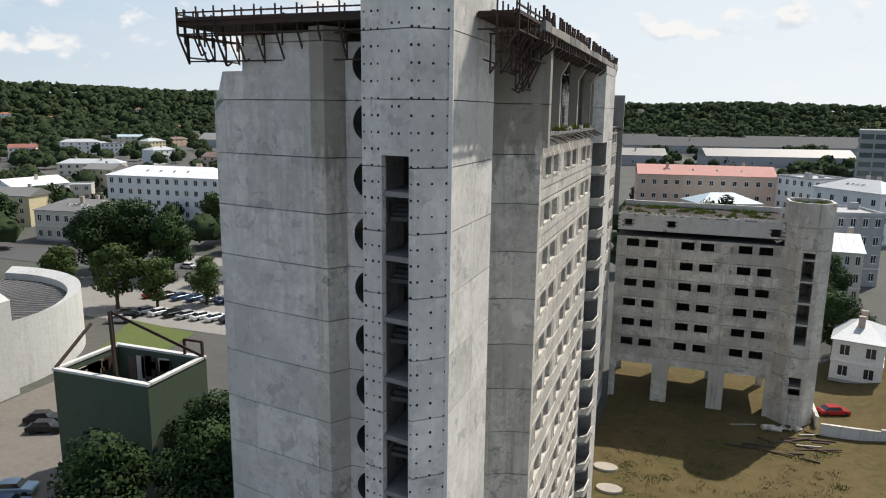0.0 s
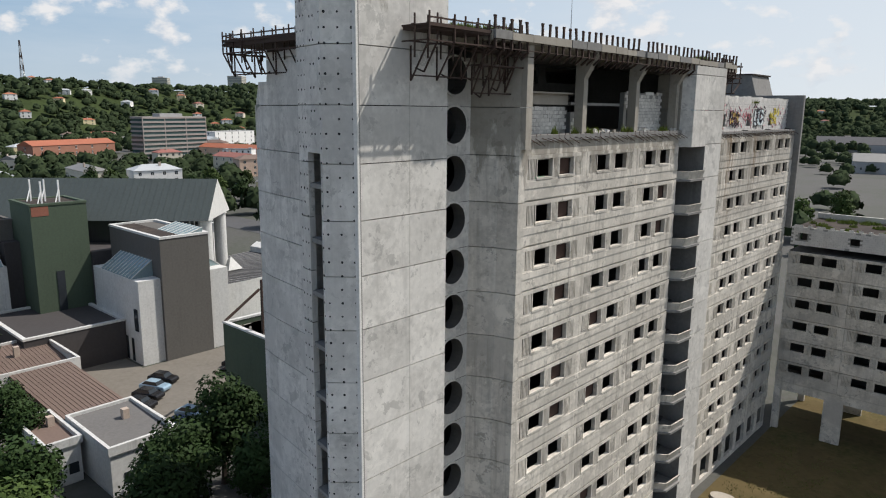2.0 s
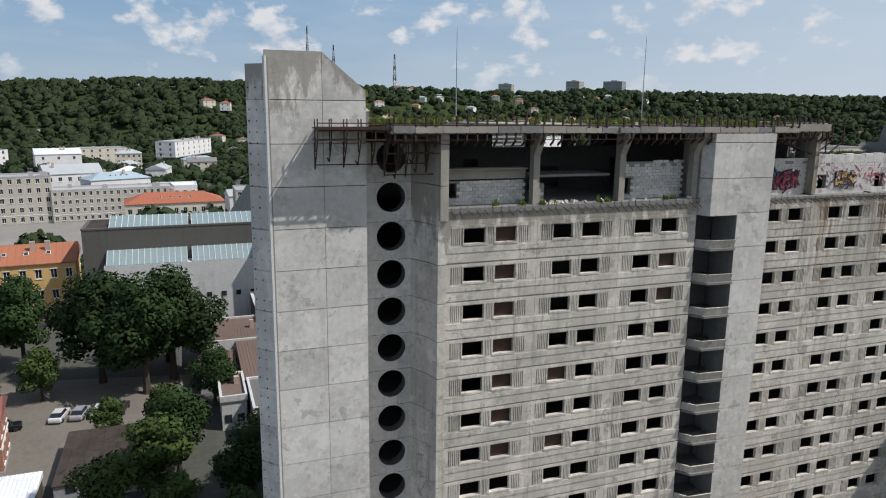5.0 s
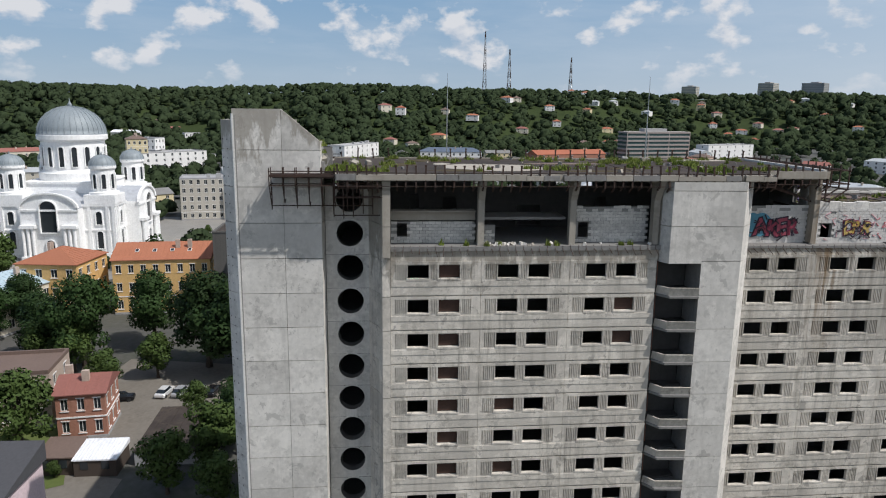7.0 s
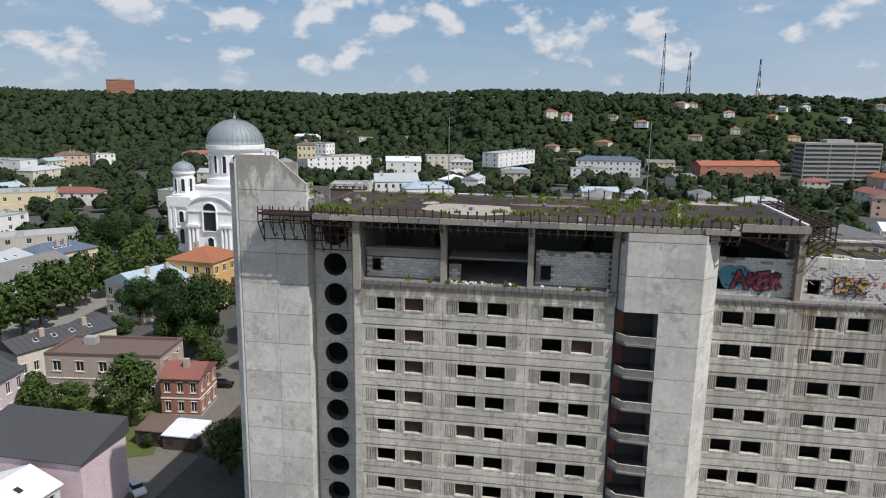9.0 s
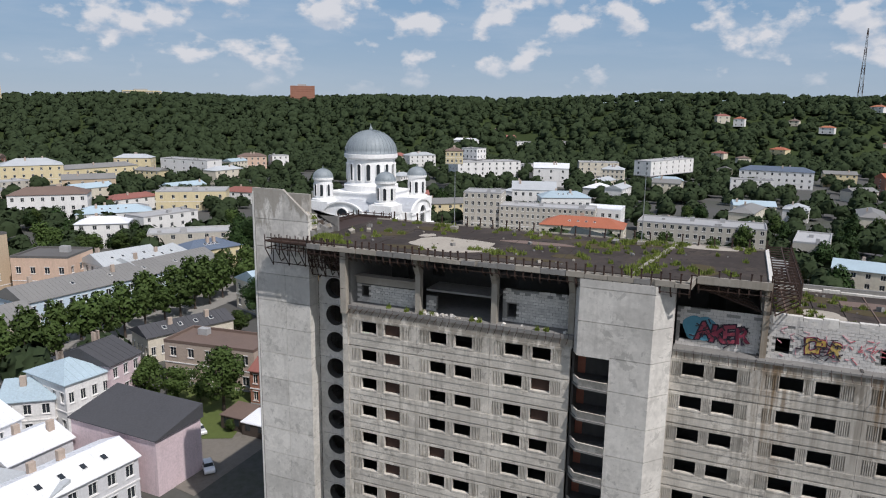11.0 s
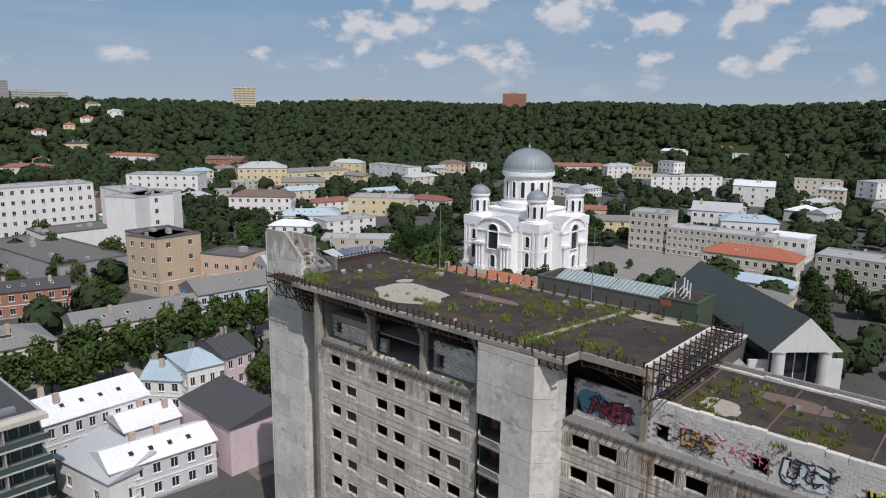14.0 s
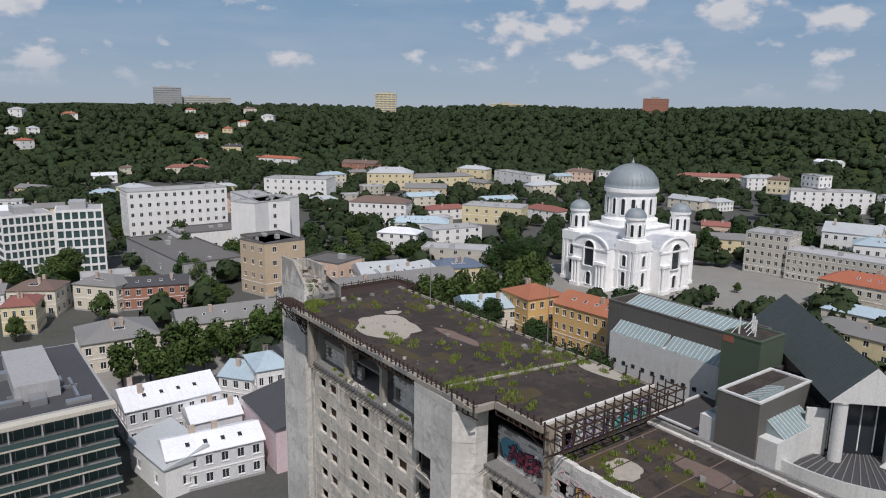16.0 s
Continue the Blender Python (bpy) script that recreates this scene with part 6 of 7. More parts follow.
storey_block("office_slab", "white office slab with vertical piers and dark glazing", -20.8, -195.3, 4.2, 17.4, 16, 169.4, 7, 3.7, WALLM["white"], GLASSG, 6, 0.22, ROOFM["gravel"], 0.35)
storey_block("apartment_tower", "tall grey apartment tower block far off", -800, 1150, 4, 46, 18, 35, 15, 3.0, WALLM["concrete"], WALLM["grey"], 6)
storey_block("office_building", "modern office building with green glass bands", 16.0, -24.0, 4.1, 20, 36, 180, 5, 3.55, WALLM["grey"], GLASSG, 13, 0.17, ROOFM["slate"], 0.05, 0.36)
office = [o for o in scene.collection.objects if o.parent is None and o.name.startswith("office_building")][0]
CREAM = material("balcony_cream", (0.5, 0.47, 0.4), 0.85, stain=0.35, streak=0.4)
for r in range(1, 6):
    z = r * 3.55
    bm = bmesh.new()
    box(bm, -10.4, 10.2, -19.9, -18.01, z - 0.22, z + (0.06 if r < 5 else 0.5))
    part("balcony_slab", bm, CREAM, office)
    if r < 5:
        bm = bmesh.new()
        box(bm, -10.3, 10.1, -19.85, -19.8, z + 0.1, z + 1.05)
        part("balcony_glass", bm, GLASSG, office)
        bm = bmesh.new()
        box(bm, -10.35, 10.15, -19.9, -19.76, z + 1.05, z + 1.12)
        part("rail", bm, FRAME_G, office)
    for px in (-6.0, -1.2, 4.1) if r < 5 else ():
        bm = bmesh.new()
        box(bm, px - 0.1, px + 0.1, -19.7, -18.02, z + 0.07, z + 3.3)
        part("divider", bm, WALLM["grey"], office)
for x0, x1, y0, y1, hh in ((-7, -3, -12, -10.6, 0.9), (-2, 0.5, -14, -11, 1.2), (3, 7, -16.5, -15.3, 0.7), (-8, -4, 2, 4, 1.4), (2, 4, -6, -3.5, 1.0), (-5, 6, -8.4, -8.0, 0.5), (5, 5.5, -14, -4, 0.5), (-9, -7.8, -16, -14, 0.8)):
    bm = bmesh.new()
    box(bm, x0, x1, y0, y1, 18.42, 18.42 + hh)
    part("roof_unit", bm, FRAME_G, office)
storey_block("office_building", "slanting dark glass office block", 84, 330, 4, 40, 30, -10, 9, 3.6, WALLM["glass"], GLASSG, 8)
for x, y, w, d, h, k, r in ((-810, -508, 34, 16, 28, "brick", -57), (-520, -760, 30, 20, 34, "yellow", -35), (-700, -700, 50, 20, 14, "yellow", -40), (-330, -1000, 90, 20, 22, "concrete", -15), (-280, -1000, 40, 20, 36, "grey", -15), (-130, -1000, 80, 16, 12, "brick", -5), (-1250, 880, 40, 30, 40, "grey", 40), (-1310, 820, 30, 30, 36, "concrete", 40), (-1400, 700, 30, 25, 30, "concrete", 50)):
    storey_block("hilltop_building", "distant flat-roofed building on the wooded plateau", x, y, round(land(x, y), 1) - 1, w, d, r + 180, max(3, int(h / 3.2)), 3.2, WALLM[k], WALLM["glass" if k != "brick" else "brick"], 5)
for (x, y, h) in ((-1333, 252, 120), (-1245, 284, 80), (-1307, 416, 80)):
    ms = thing("lattice_mast", "tall lattice radio mast on the hill", "mast", "radio masts", (x, y, land(x, y)))
    for s in range(8):
        bm = bmesh.new()
        w0, w1 = 3.6 * (1 - s / 9.5), 3.6 * (1 - (s + 1) / 9.5)
        z0, z1 = h * s / 8, h * (s + 1) / 8
        for a in range(4):
            c0, c1 = ((1, 1), (-1, 1), (-1, -1), (1, -1))[a], ((1, 1), (-1, 1), (-1, -1), (1, -1))[(a + 1) % 4]
            bar(bm, (c0[0] * w0, c0[1] * w0, z0), (c0[0] * w1, c0[1] * w1, z1), 0.35)
            bar(bm, (c0[0] * w0, c0[1] * w0, z0), (c1[0] * w1, c1[1] * w1, z1), 0.22)
            bar(bm, (c0[0] * w1, c0[1] * w1, z1), (c1[0] * w1, c1[1] * w1, z1), 0.22)
        part("mast_section", bm, RUST if s % 2 else FRAME_G, ms)
# railway sheds on the valley floor
for x, y, l, w in ((40, 780, 230, 40), (-120, 860, 160, 36), (150, 880, 200, 40), (-330, 700, 150, 34), (-420, 620, 120, 30), (-250, 560, 90, 26), (-480, 800, 140, 30), (60, 600, 110, 26), (-60, 560, 80, 24)):
    house("industrial_shed", "long low industrial shed with a grey roof", x, y, 4.1, l, w, 14, 8, "gable", "grey", "slate" if l > 130 else "zincold", 1, 8, far=True)
# remaining houses of the town and trees between them
rnd = random.Random(7)
for ob in list(scene.collection.objects):
    if ob.parent is None and ob.get("category") == "building" and ob is not hotel:
        q = ob.matrix_basis.translation
        TAKEN.append((q.x, q.y, 19.0 if q.length < 420 else 26.0))
        CLEAR.append((q.x, q.y, 14.0))
TAKEN += [(-200, -60, 48), (-110, 60, 40), (-110, 25, 30), (-230, -25, 42), (0, 85, 45), (-15, 50, 35), (0, 0, 30), (-60, 15, 38), (-50, 50, 25), (-100, 115, 42), (-130, 110, 40), (15, 30, 45), (-255, -5, 25), (-160, 130, 25)]


def free(x, y, r):
    return all((x - a) ** 2 + (y - b) ** 2 > (r + c) ** 2 * 0.8 for a, b, c in TAKEN)


STYLE = [("white", "zinc"), ("cream", "zinc"), ("cream", "redbrown"), ("yellow", "zincold"), ("white", "whitetin"), ("peach", "brown"), ("white", "gravel"), ("cream", "zincold"), ("concrete", "gravel"), ("white", "redbrown"), ("cream", "bluezinc"), ("yellow", "zinc")]
made = 0
for _ in range(6000):
    if made >= 118:
        break
    az = rnd.uniform(22, 182)
    lim = hill_start(az) - 30
    r = rnd.uniform(110, min(lim, 800))
    x, y = -10 - r * math.sin(radians(az)), 60 + r * math.cos(radians(az))
    if not free(x, y, 9) or (y < -48 and y > -92 and x > -170 and x < 20):
        continue
    w, c = STYLE[rnd.randrange(len(STYLE))]
    roof = "flat" if c == "gravel" else rnd.choice(("gable", "hip", "hip"))
    rows = rnd.choice((2, 2, 3, 3))
    turn = rnd.choice((172, 172, 130, 95)) + rnd.uniform(-4, 4)
    if az < 75:
        turn -= 90
    house("town_house", COLOUR[w] + " " + dict(flat="flat-roofed", gable="gabled", hip="hip-roofed")[roof] + " town house with plain windows", round(x, 1), round(y, 1), round(land(x, y), 1), rnd.uniform(16, 30), rnd.uniform(10, 13), turn, rows * 3.3, roof, w, c, rows, rnd.choice((4, 5)), far=True)
    TAKEN.append((x, y, 12))
    made += 1
# houses on the wooded slopes
for _ in range(900):
    if made >= 190:
        break
    az = rnd.choice((rnd.uniform(50, 80), rnd.uniform(50, 80), rnd.uniform(55, 92), rnd.uniform(158, 182), rnd.uniform(0, 50)))
    r = hill_start(az) + rnd.uniform(-20, 300)
    x, y = -10 - r * math.sin(radians(az)), 60 + r * math.cos(radians(az))
    if not free(x, y, 14):
        continue
    w, c = rnd.choice((("white", "orange"), ("cream", "redbrown"), ("yellow", "orange"), ("white", "redtile"), ("white", "zinc"), ("cream", "brown")))
    house("hillside_house", COLOUR[w] + " house among trees on the slope", round(x, 1), round(y, 1), round(land(x, y), 1), rnd.uniform(11, 17), rnd.uniform(9, 12), az + rnd.uniform(-30, 30), rnd.choice((6, 7, 9)), "hip", w, c, 2, 2, far=True)
    TAKEN.append((x, y, 8))
    CLEAR.append((x, y, 16.0))
    CLEAR.append((x + 14 * math.sin(radians(az)), y - 14 * math.cos(radians(az)), 9.0))
    made += 1
n = 0
belt = []
for _ in range(30000):
    if len(belt) >= 3100:
        break
    az = rnd.uniform(-20, 184)
    lim = hill_start(az) + 30
    r = 105 + (min(lim, 1500) - 105) * rnd.random() ** 0.7
    x, y = -10 - r * math.sin(radians(az)), 60 + r * math.cos(radians(az))
    clump = noise.noise((x * 0.012, y * 0.012, 4.2))
    if clump < -0.26 or not free(x, y, -4) or (-92 < y < -50 and -170 < x < 20):
        continue
    if r < 330 and n < 115:
        if free(x, y, 1):
            plant(T_FAR, x, y, rnd.uniform(0.9, 1.35))
            n += 1
    else:
        belt.append((x, y, land(x, y), rnd.uniform(3.6, 5.6) * (1.3 if r > 700 else 1)))
forest(belt)

# ---- the domed church ----
CHW = material("white_church_plaster", (0.8, 0.8, 0.79), 0.8, grain=2.0, stain=0.2, streak=0.25, bump=0.1)
LEAD = material("lead_dome", (0.24, 0.275, 0.295), 0.6, 0.1, grain=2.0, stain=0.35, streak=0.3, bump=0.15)
CHROOF = material("church_roof", (0.5, 0.52, 0.55), 0.5, 0.3, grain=1.0, stain=0.3, bump=0.1)
church = thing("domed_church", "white neo-Byzantine church with grey lead domes", "church", at=(-200, -60, 4.0))
church.scale = (1.08, 1.08, 1.0)


def arch_pts(w, h, n=8):
    """Outline of an arch of width w and full height h, in (x, z), counter-clockwise."""
    r = w / 2
    return [(-r, 0), (r, 0)] + [(r * math.cos(math.pi * i / n), h - r + r * math.sin(math.pi * i / n)) for i in range(n + 1)]


def arch_window(w, h, m, parent, name="window", depth=0.3):
    """A dark arched pane in a moulded surround, facing -y before m."""
    pts = arch_pts(w, h)
    bm = bmesh.new()
    bm.faces.new([bm.verts.new((x, -0.03, z)) for x, z in pts])
    out = [(x * (1 + 0.5 / w), z + 0.25 if z > 0 else z - 0.2) for x, z in pts]
    for i in range(len(pts)):
        j = (i + 1) % len(pts)
        a, b, c, d = pts[i], pts[j], out[j], out[i]
        quad(bm, (a[0], -depth, a[1]), (d[0], -depth, d[1]), (c[0], -depth, c[1]), (b[0], -depth, b[1]), mi=1)
        quad(bm, (a[0], -depth, a[1]), (b[0], -depth, b[1]), (b[0], 0, b[1]), (a[0], 0, a[1]), mi=1)
        quad(bm, (d[0], 0, d[1]), (c[0], 0, c[1]), (c[0], -depth, c[1]), (d[0], -depth, d[1]), mi=1)
    bmesh.ops.recalc_face_normals(bm, faces=[f for f in bm.faces if f.material_index == 1])
    ob = part(name, bm, (PANE, CHW), parent)
    ob.matrix_basis = m
    return ob


def turned(bm, profile, n=32, mi=0):
    """A body of revolution from (r, z) pairs."""
    rings = [[bm.verts.new((r * math.cos(6.28319 * i / n), r * math.sin(6.28319 * i / n), z)) for i in range(n)] for r, z in profile]
    for p, q in zip(rings, rings[1:]):
        for i in range(n):
            f = bm.faces.new((p[i], p[(i + 1) % n], q[(i + 1) % n], q[i]))
            f.material_index = mi
    bm.faces.new(rings[-1])


def dome(r, z, parent, name, ribs=24):
    bm = bmesh.new()
    turned(bm, [(r * 1.02, z - 0.3), (r * 1.02, z)] + [(max(0.15, r * math.cos(a)), z + r * 0.92 * math.sin(a)) for a in np.linspace(0, 1.5, 12)], 48)
    for f in bm.faces:
        f.smooth = True
    d = part(name, bm, LEAD, parent)
    bm = bmesh.new()
    for i in range(ribs):
        a = 6.28319 * i / ribs
        last = None
        for e in np.linspace(0, 1.45, 8):
            p = Vector((r * 1.01 * math.cos(e) * math.cos(a), r * 1.01 * math.cos(e) * math.sin(a), z + r * 0.93 * math.sin(e)))
            if last:
                bar(bm, last, p, 0.05)
            last = p
    part("seam", bm, LEAD, d)
    bm = bmesh.new()
    turned(bm, [(0.5 * r / 9, z + r * 0.9), (0.6 * r / 9, z + r * 0.98), (0.15, z + r * 1.08), (0.06, z + r * 1.2)], 10)
    part("finial", bm, LEAD, d)
    return d


bm = bmesh.new()
box(bm, -17, 17, -17, 17, 0, 17.5)
box(bm, -17.4, 17.4, -17.4, 17.4, 16.9, 17.6)
box(bm, -17.25, 17.25, -17.25, 17.25, 9.0, 9.5)
box(bm, -17.5, 17.5, -17.5, 17.5, 0, 1.6)
part("nave", bm, CHW, church)
bm = bmesh.new()
box(bm, -11, 11, -11, 11, 17.4, 23.4)
box(bm, -11.4, 11.4, -11.4, 11.4, 23.4, 24.0)
part("crossing", bm, CHW, church)
bm = bmesh.new()
lo_ = [bm.verts.new(p) for p in ((-17.3, -17.3, 17.62), (17.3, -17.3, 17.62), (17.3, 17.3, 17.62), (-17.3, 17.3, 17.62))]
hi_ = [bm.verts.new(p) for p in ((-11.02, -11.02, 20.4), (11.02, -11.02, 20.4), (11.02, 11.02, 20.4), (-11.02, 11.02, 20.4))]
for i in range(4):
    bm.faces.new((lo_[i], lo_[(i + 1) % 4], hi_[(i + 1) % 4], hi_[i]))
part("nave_roof", bm, CHROOF, church, "pale grey sheet-metal roof")
for k in range(4):
    for px in (-16.6, -14.9, -9.7, 9.7, 14.9, 16.6):
        bm = bmesh.new()
        box(bm, px - 0.45, px + 0.45, -17.35, -16.99, 1.6, 16.9)
        part("pilaster", bm, CHW, church).matrix_basis = pose(0, 0, 0, 0, 0, 90 * k)
for k in range(4):
    m = pose(0, 0, 0, 0, 0, 90 * k)
    bm = bmesh.new()
    w, hh = 16.0, 21.5
    prof = [(-w / 2, 0), (w / 2, 0), (w / 2, 16.5)] + [(w / 2 * math.cos(a), 16.5 + 5.0 * math.sin(a)) for a in np.linspace(0.15, math.pi - 0.15, 11)] + [(-w / 2, 16.5)]
    lo = [bm.verts.new((x, -21, z)) for x, z in prof]
    hi = [bm.verts.new((x, -9, z)) for x, z in prof]
    bm.faces.new(lo)
    for i in range(len(prof)):
        j = (i + 1) % len(prof)
        f = bm.faces.new((lo[j], lo[i], hi[i], hi[j]))
        f.material_index = 1 if 2 <= i < len(prof) - 2 else 0
    box(bm, -8.3, 8.3, -21.3, -20.9, 15.9, 16.5)
    box(bm, -8.3, 8.3, -21.3, -20.9, 0, 1.7)
    arm = part("arm", bm, (CHW, CHROOF), church)
    arm.matrix_basis = m
    # arched moulding over the gable
    bm = bmesh.new()
    for q in range(12):
        a0, a1 = 0.1 + (math.pi - 0.2) * q / 12, 0.1 + (math.pi - 0.2) * (q + 1) / 12
        P = lambda a, r, y: (r * math.cos(a), y, 16.5 + r * 0.62 * math.sin(a))
        for r0, r1, y0 in ((7.7, 8.5, -21.5),):
            quad(bm, P(a0, r0, y0), P(a0, r1, y0), P(a1, r1, y0), P(a1, r0, y0))
            quad(bm, P(a0, r1, y0), P(a0, r1, -20.6), P(a1, r1, -20.6), P(a1, r1, y0))
            quad(bm, P(a1, r0, y0), P(a1, r0, -21), P(a0, r0, -21), P(a0, r0, y0))
    bmesh.ops.recalc_face_normals(bm, faces=bm.faces)
    part("moulding", bm, CHW, arm)
    arch_window(4.6, 10.0, pose(0, -21, 9.2), arm, depth=0.7)
    arch_window(2.2, 5.0, pose(0, -21, 1.8), arm, "portal", depth=0.5)
    for sx in (-1, 1):
        bm = bmesh.new()
        for i in range(3):
            turned_at = (sx * (4.4 + i * 1.35), -21.9)
            n = 10
            rr = [[bm.verts.new((turned_at[0] + 0.5 * math.cos(6.283 * j / n), turned_at[1] + 0.5 * math.sin(6.283 * j / n), z)) for j in range(n)] for z in (1.7, 10.6)]
            for j in range(n):
                bm.faces.new((rr[0][j], rr[0][(j + 1) % n], rr[1][(j + 1) % n], rr[1][j]))
        x0, x1 = sorted((sx * 3.6, sx * 7.9))
        box(bm, x0, x1, -22.6, -21.0, 10.6, 11.6)
        box(bm, x0, x1, -22.6, -21.0, 0, 1.7)
        part("colonnade", bm, CHW, arm)
        arch_window(1.7, 5.6, m @ pose(sx * 12.4, -17, 3.2), church)
        arch_window(1.7, 4.2, m @ pose(sx * 12.4, -17, 11.0), church)
bm = bmesh.new()
turned(bm, [(10.2, 23.9), (10.2, 26.5), (9.4, 26.6), (9.0, 27.5), (9.0, 36.6), (10.0, 37.4), (10.0, 38.8), (9.6, 39.2)], 48)
drum = part("main_drum", bm, CHW, church)
for i in range(16):
    a = 360 / 16 * i
    arch_window(1.4, 6.4, pose(0, 0, 0, 0, 0, a) @ pose(0, -9.0, 28.6), drum, depth=0.35)
dome(9.7, 39.2, church, "main_dome", 36)
for sx in (-1, 1):
    for sy in (-1, 1):
        m = pose(sx * 13.0, sy * 13.0, 0)
        bm = bmesh.new()
        box(bm, -4.4, 4.4, -4.4, 4.4, 17.5, 20.5)
        turned(bm, [(4.2, 20.4), (4.2, 21.2), (3.3, 21.4), (3.3, 28.2), (3.8, 28.8), (3.8, 29.6)], 24)
        t = part("turret", bm, CHW, church)
        t.matrix_basis = m
        for i in range(8):
            arch_window(1.1, 4.6, pose(0, 0, 0, 0, 0, 45 * i + 22) @ pose(0, -3.3, 22.4), t, depth=0.2)
        dome(3.7, 29.6, t, "turret_dome", 16)

# ---- the art gallery ----
GREY = material("grey_render", (0.105, 0.099, 0.09), 0.9, grain=3.0, stain=0.25, streak=0.3, bump=0.1)
GREENW = material("green_render", (0.06, 0.085, 0.055), 0.85, grain=3.0, stain=0.25, streak=0.35, bump=0.1)
WHITEW = material("white_render", (0.55, 0.55, 0.53), 0.85, grain=3.0, stain=0.3, streak=0.5, bump=0.1)
DARKROOF = material("dark_green_roof", (0.055, 0.068, 0.066), 0.6, grain=2.0, stain=0.3, bump=0.1)
SKYL = material("skylight_glass", (0.22, 0.29, 0.3), 0.15, grain=3.0, bump=0)
DARKW = material("dark_render", (0.05, 0.045, 0.045), 0.85, grain=2.0, bump=0.1)
gallery = thing("art_gallery", "modern gallery of grey, green and white blocks with dark pitched roof", "building", at=(0, 0, 0))
gp = lambda name, bm, mat, label="", par=None: part(name, bm, mat, par or gallery, label)


def coping(x0, x1, y0, y1, z, mat=None, t=0.5):
    bm = bmesh.new()
    for q in ((x0 - 0.1, x1 + 0.1, y0 - 0.1, y0 + t), (x0 - 0.1, x1 + 0.1, y1 - t, y1 + 0.1), (x0 - 0.1, x0 + t, y0 + t, y1 - t), (x1 - t, x1 + 0.1, y0 + t, y1 - t)):
        box(bm, *q, z, z + 0.35)
    gp("coping", bm, mat or WHITEW)


def skylight(x0, x1, y0, y1, za, zb, along="y"):
    """A sloping strip of glass with bars; rises from za at the low side to zb."""
    bm = bmesh.new()
    prism(bm, [(x0, y0), (x1, y0), (x1, y1), (x0, y1)], min(za, zb) - 0.4, [zb, za, za, zb] if along == "y" else [za, za, zb, zb])
    s = gp("skylight", bm, SKYL, "sloping glass skylight")
    bm = bmesh.new()
    n = int(((y1 - y0) if along == "y" else (x1 - x0)) / 1.1)
    for i in range(n + 1):
        if along == "y":
            y = y0 + (y1 - y0) * i / n
            bar(bm, (x0, y, zb + 0.03), (x1, y, za + 0.03), 0.06)
        else:
            x = x0 + (x1 - x0) * i / n
            bar(bm, (x, y0, za + 0.03), (x, y1, zb + 0.03), 0.06)
    part("glazing_bars", bm, WHITEW, s)


# tall grey box
bm = bmesh.new(); box(bm, -102, -84, 54, 62, 3.8, 23.6)
gp("grey_block", bm, GREY)
coping(-102, -84, 54, 62, 23.6)
bm = bmesh.new(); box(bm, -101.4, -84.6, 54.6, 58.0, 23.6, 23.7)
gp("flat_roof", bm, TAR)
skylight(-93, -84.6, 58.0, 61.4, 23.6, 24.6, "x")
bm = bmesh.new(); box(bm, -101, -84.6, 50.5, 54, 3.8, 17.5)
gp("white_block", bm, WHITEW)
skylight(-98, -87, 50.6, 54.0, 17.6, 20.0, "x")
skylight(-98, -87, 62.0, 65.4, 20.0, 17.6, "x")
bm = bmesh.new(); box(bm, -101, -84.6, 62, 65.5, 3.8, 17.5)
gp("white_block", bm, WHITEW)
for i in range(7):
    bm = bmesh.new(); box(bm, -100.2 + i * 2.0, -99.4 + i * 2.0, 50.44, 50.6, 4.3, 8.0)
    gp("window", bm, PANE)
bm = bmesh.new(); box(bm, -86.6, -85.4, 50.4, 50.6, 9.5, 13.0)
gp("window", bm, PANE)
# green stair tower
bm = bmesh.new(); box(bm, -112.5, -103, 42.5, 51, 3.8, 27.8)
gp("green_tower", bm, GREENW)
coping(-112.5, -103, 42.5, 51, 27.8, GREENW)
bm = bmesh.new(); box(bm, -112, -103.5, 43, 50.5, 27.8, 27.9)
gp("flat_roof", bm, TAR)
bm = bmesh.new(); box(bm, -103.02, -102.9, 45.5, 46.7, 8, 17)
gp("window", bm, PANE)
bm = bmesh.new(); box(bm, -103.02, -102.95, 42.7, 45.2, 26.2, 27.7)
gp("bare_brick_patch", bm, GROUND_RED, "patch of bare orange brick")
for i, (x, y) in enumerate(((-110, 45), (-108, 46.5), (-106, 48), (-105, 45))):
    bm = bmesh.new()
    bar(bm, (x, y, 27.9), (x, y, 31.5), 0.12)
    bar(bm, (x, y, 30.0), (x + 1.2, y - 1.0, 28.0), 0.07)
    gp("antenna_mast", bm, FRAME_W)
# long block with skylights
bm = bmesh.new(); box(bm, -124, -112, 4.6, 42.4, 3.8, 24.6)
gp("grey_block", bm, GREY)
coping(-124, -112, 4.6, 42.4, 24.6, GREY)
bm = bmesh.new(); box(bm, -123.4, -112.6, 5.2, 41.8, 24.6, 24.7)
gp("flat_roof", bm, TAR)
skylight(-118.5, -113.0, 9.5, 24.5, 24.7, 26.4)
skylight(-118.5, -113.0, 25.2, 40, 24.7, 26.4)
bm = bmesh.new(); box(bm, -112, -108.5, 8.5, 40, 3.8, 17.8)
gp("white_block", bm, WHITEW)
skylight(-112, -108.6, 9, 24, 17.9, 20.4)
skylight(-112, -108.6, 25, 39.5, 17.9, 20.4)
for i in range(10):
    bm = bmesh.new(); box(bm, -108.55, -108.4, 10 + i * 2.9, 11 + i * 2.9, 10.2, 11.2)
    gp("window", bm, PANE)
# dark connecting blocks
bm = bmesh.new(); box(bm, -108, -90, 36, 50.4, 3.8, 10.4)
gp("dark_block", bm, DARKW)
coping(-108, -90, 36, 50.4, 10.4)
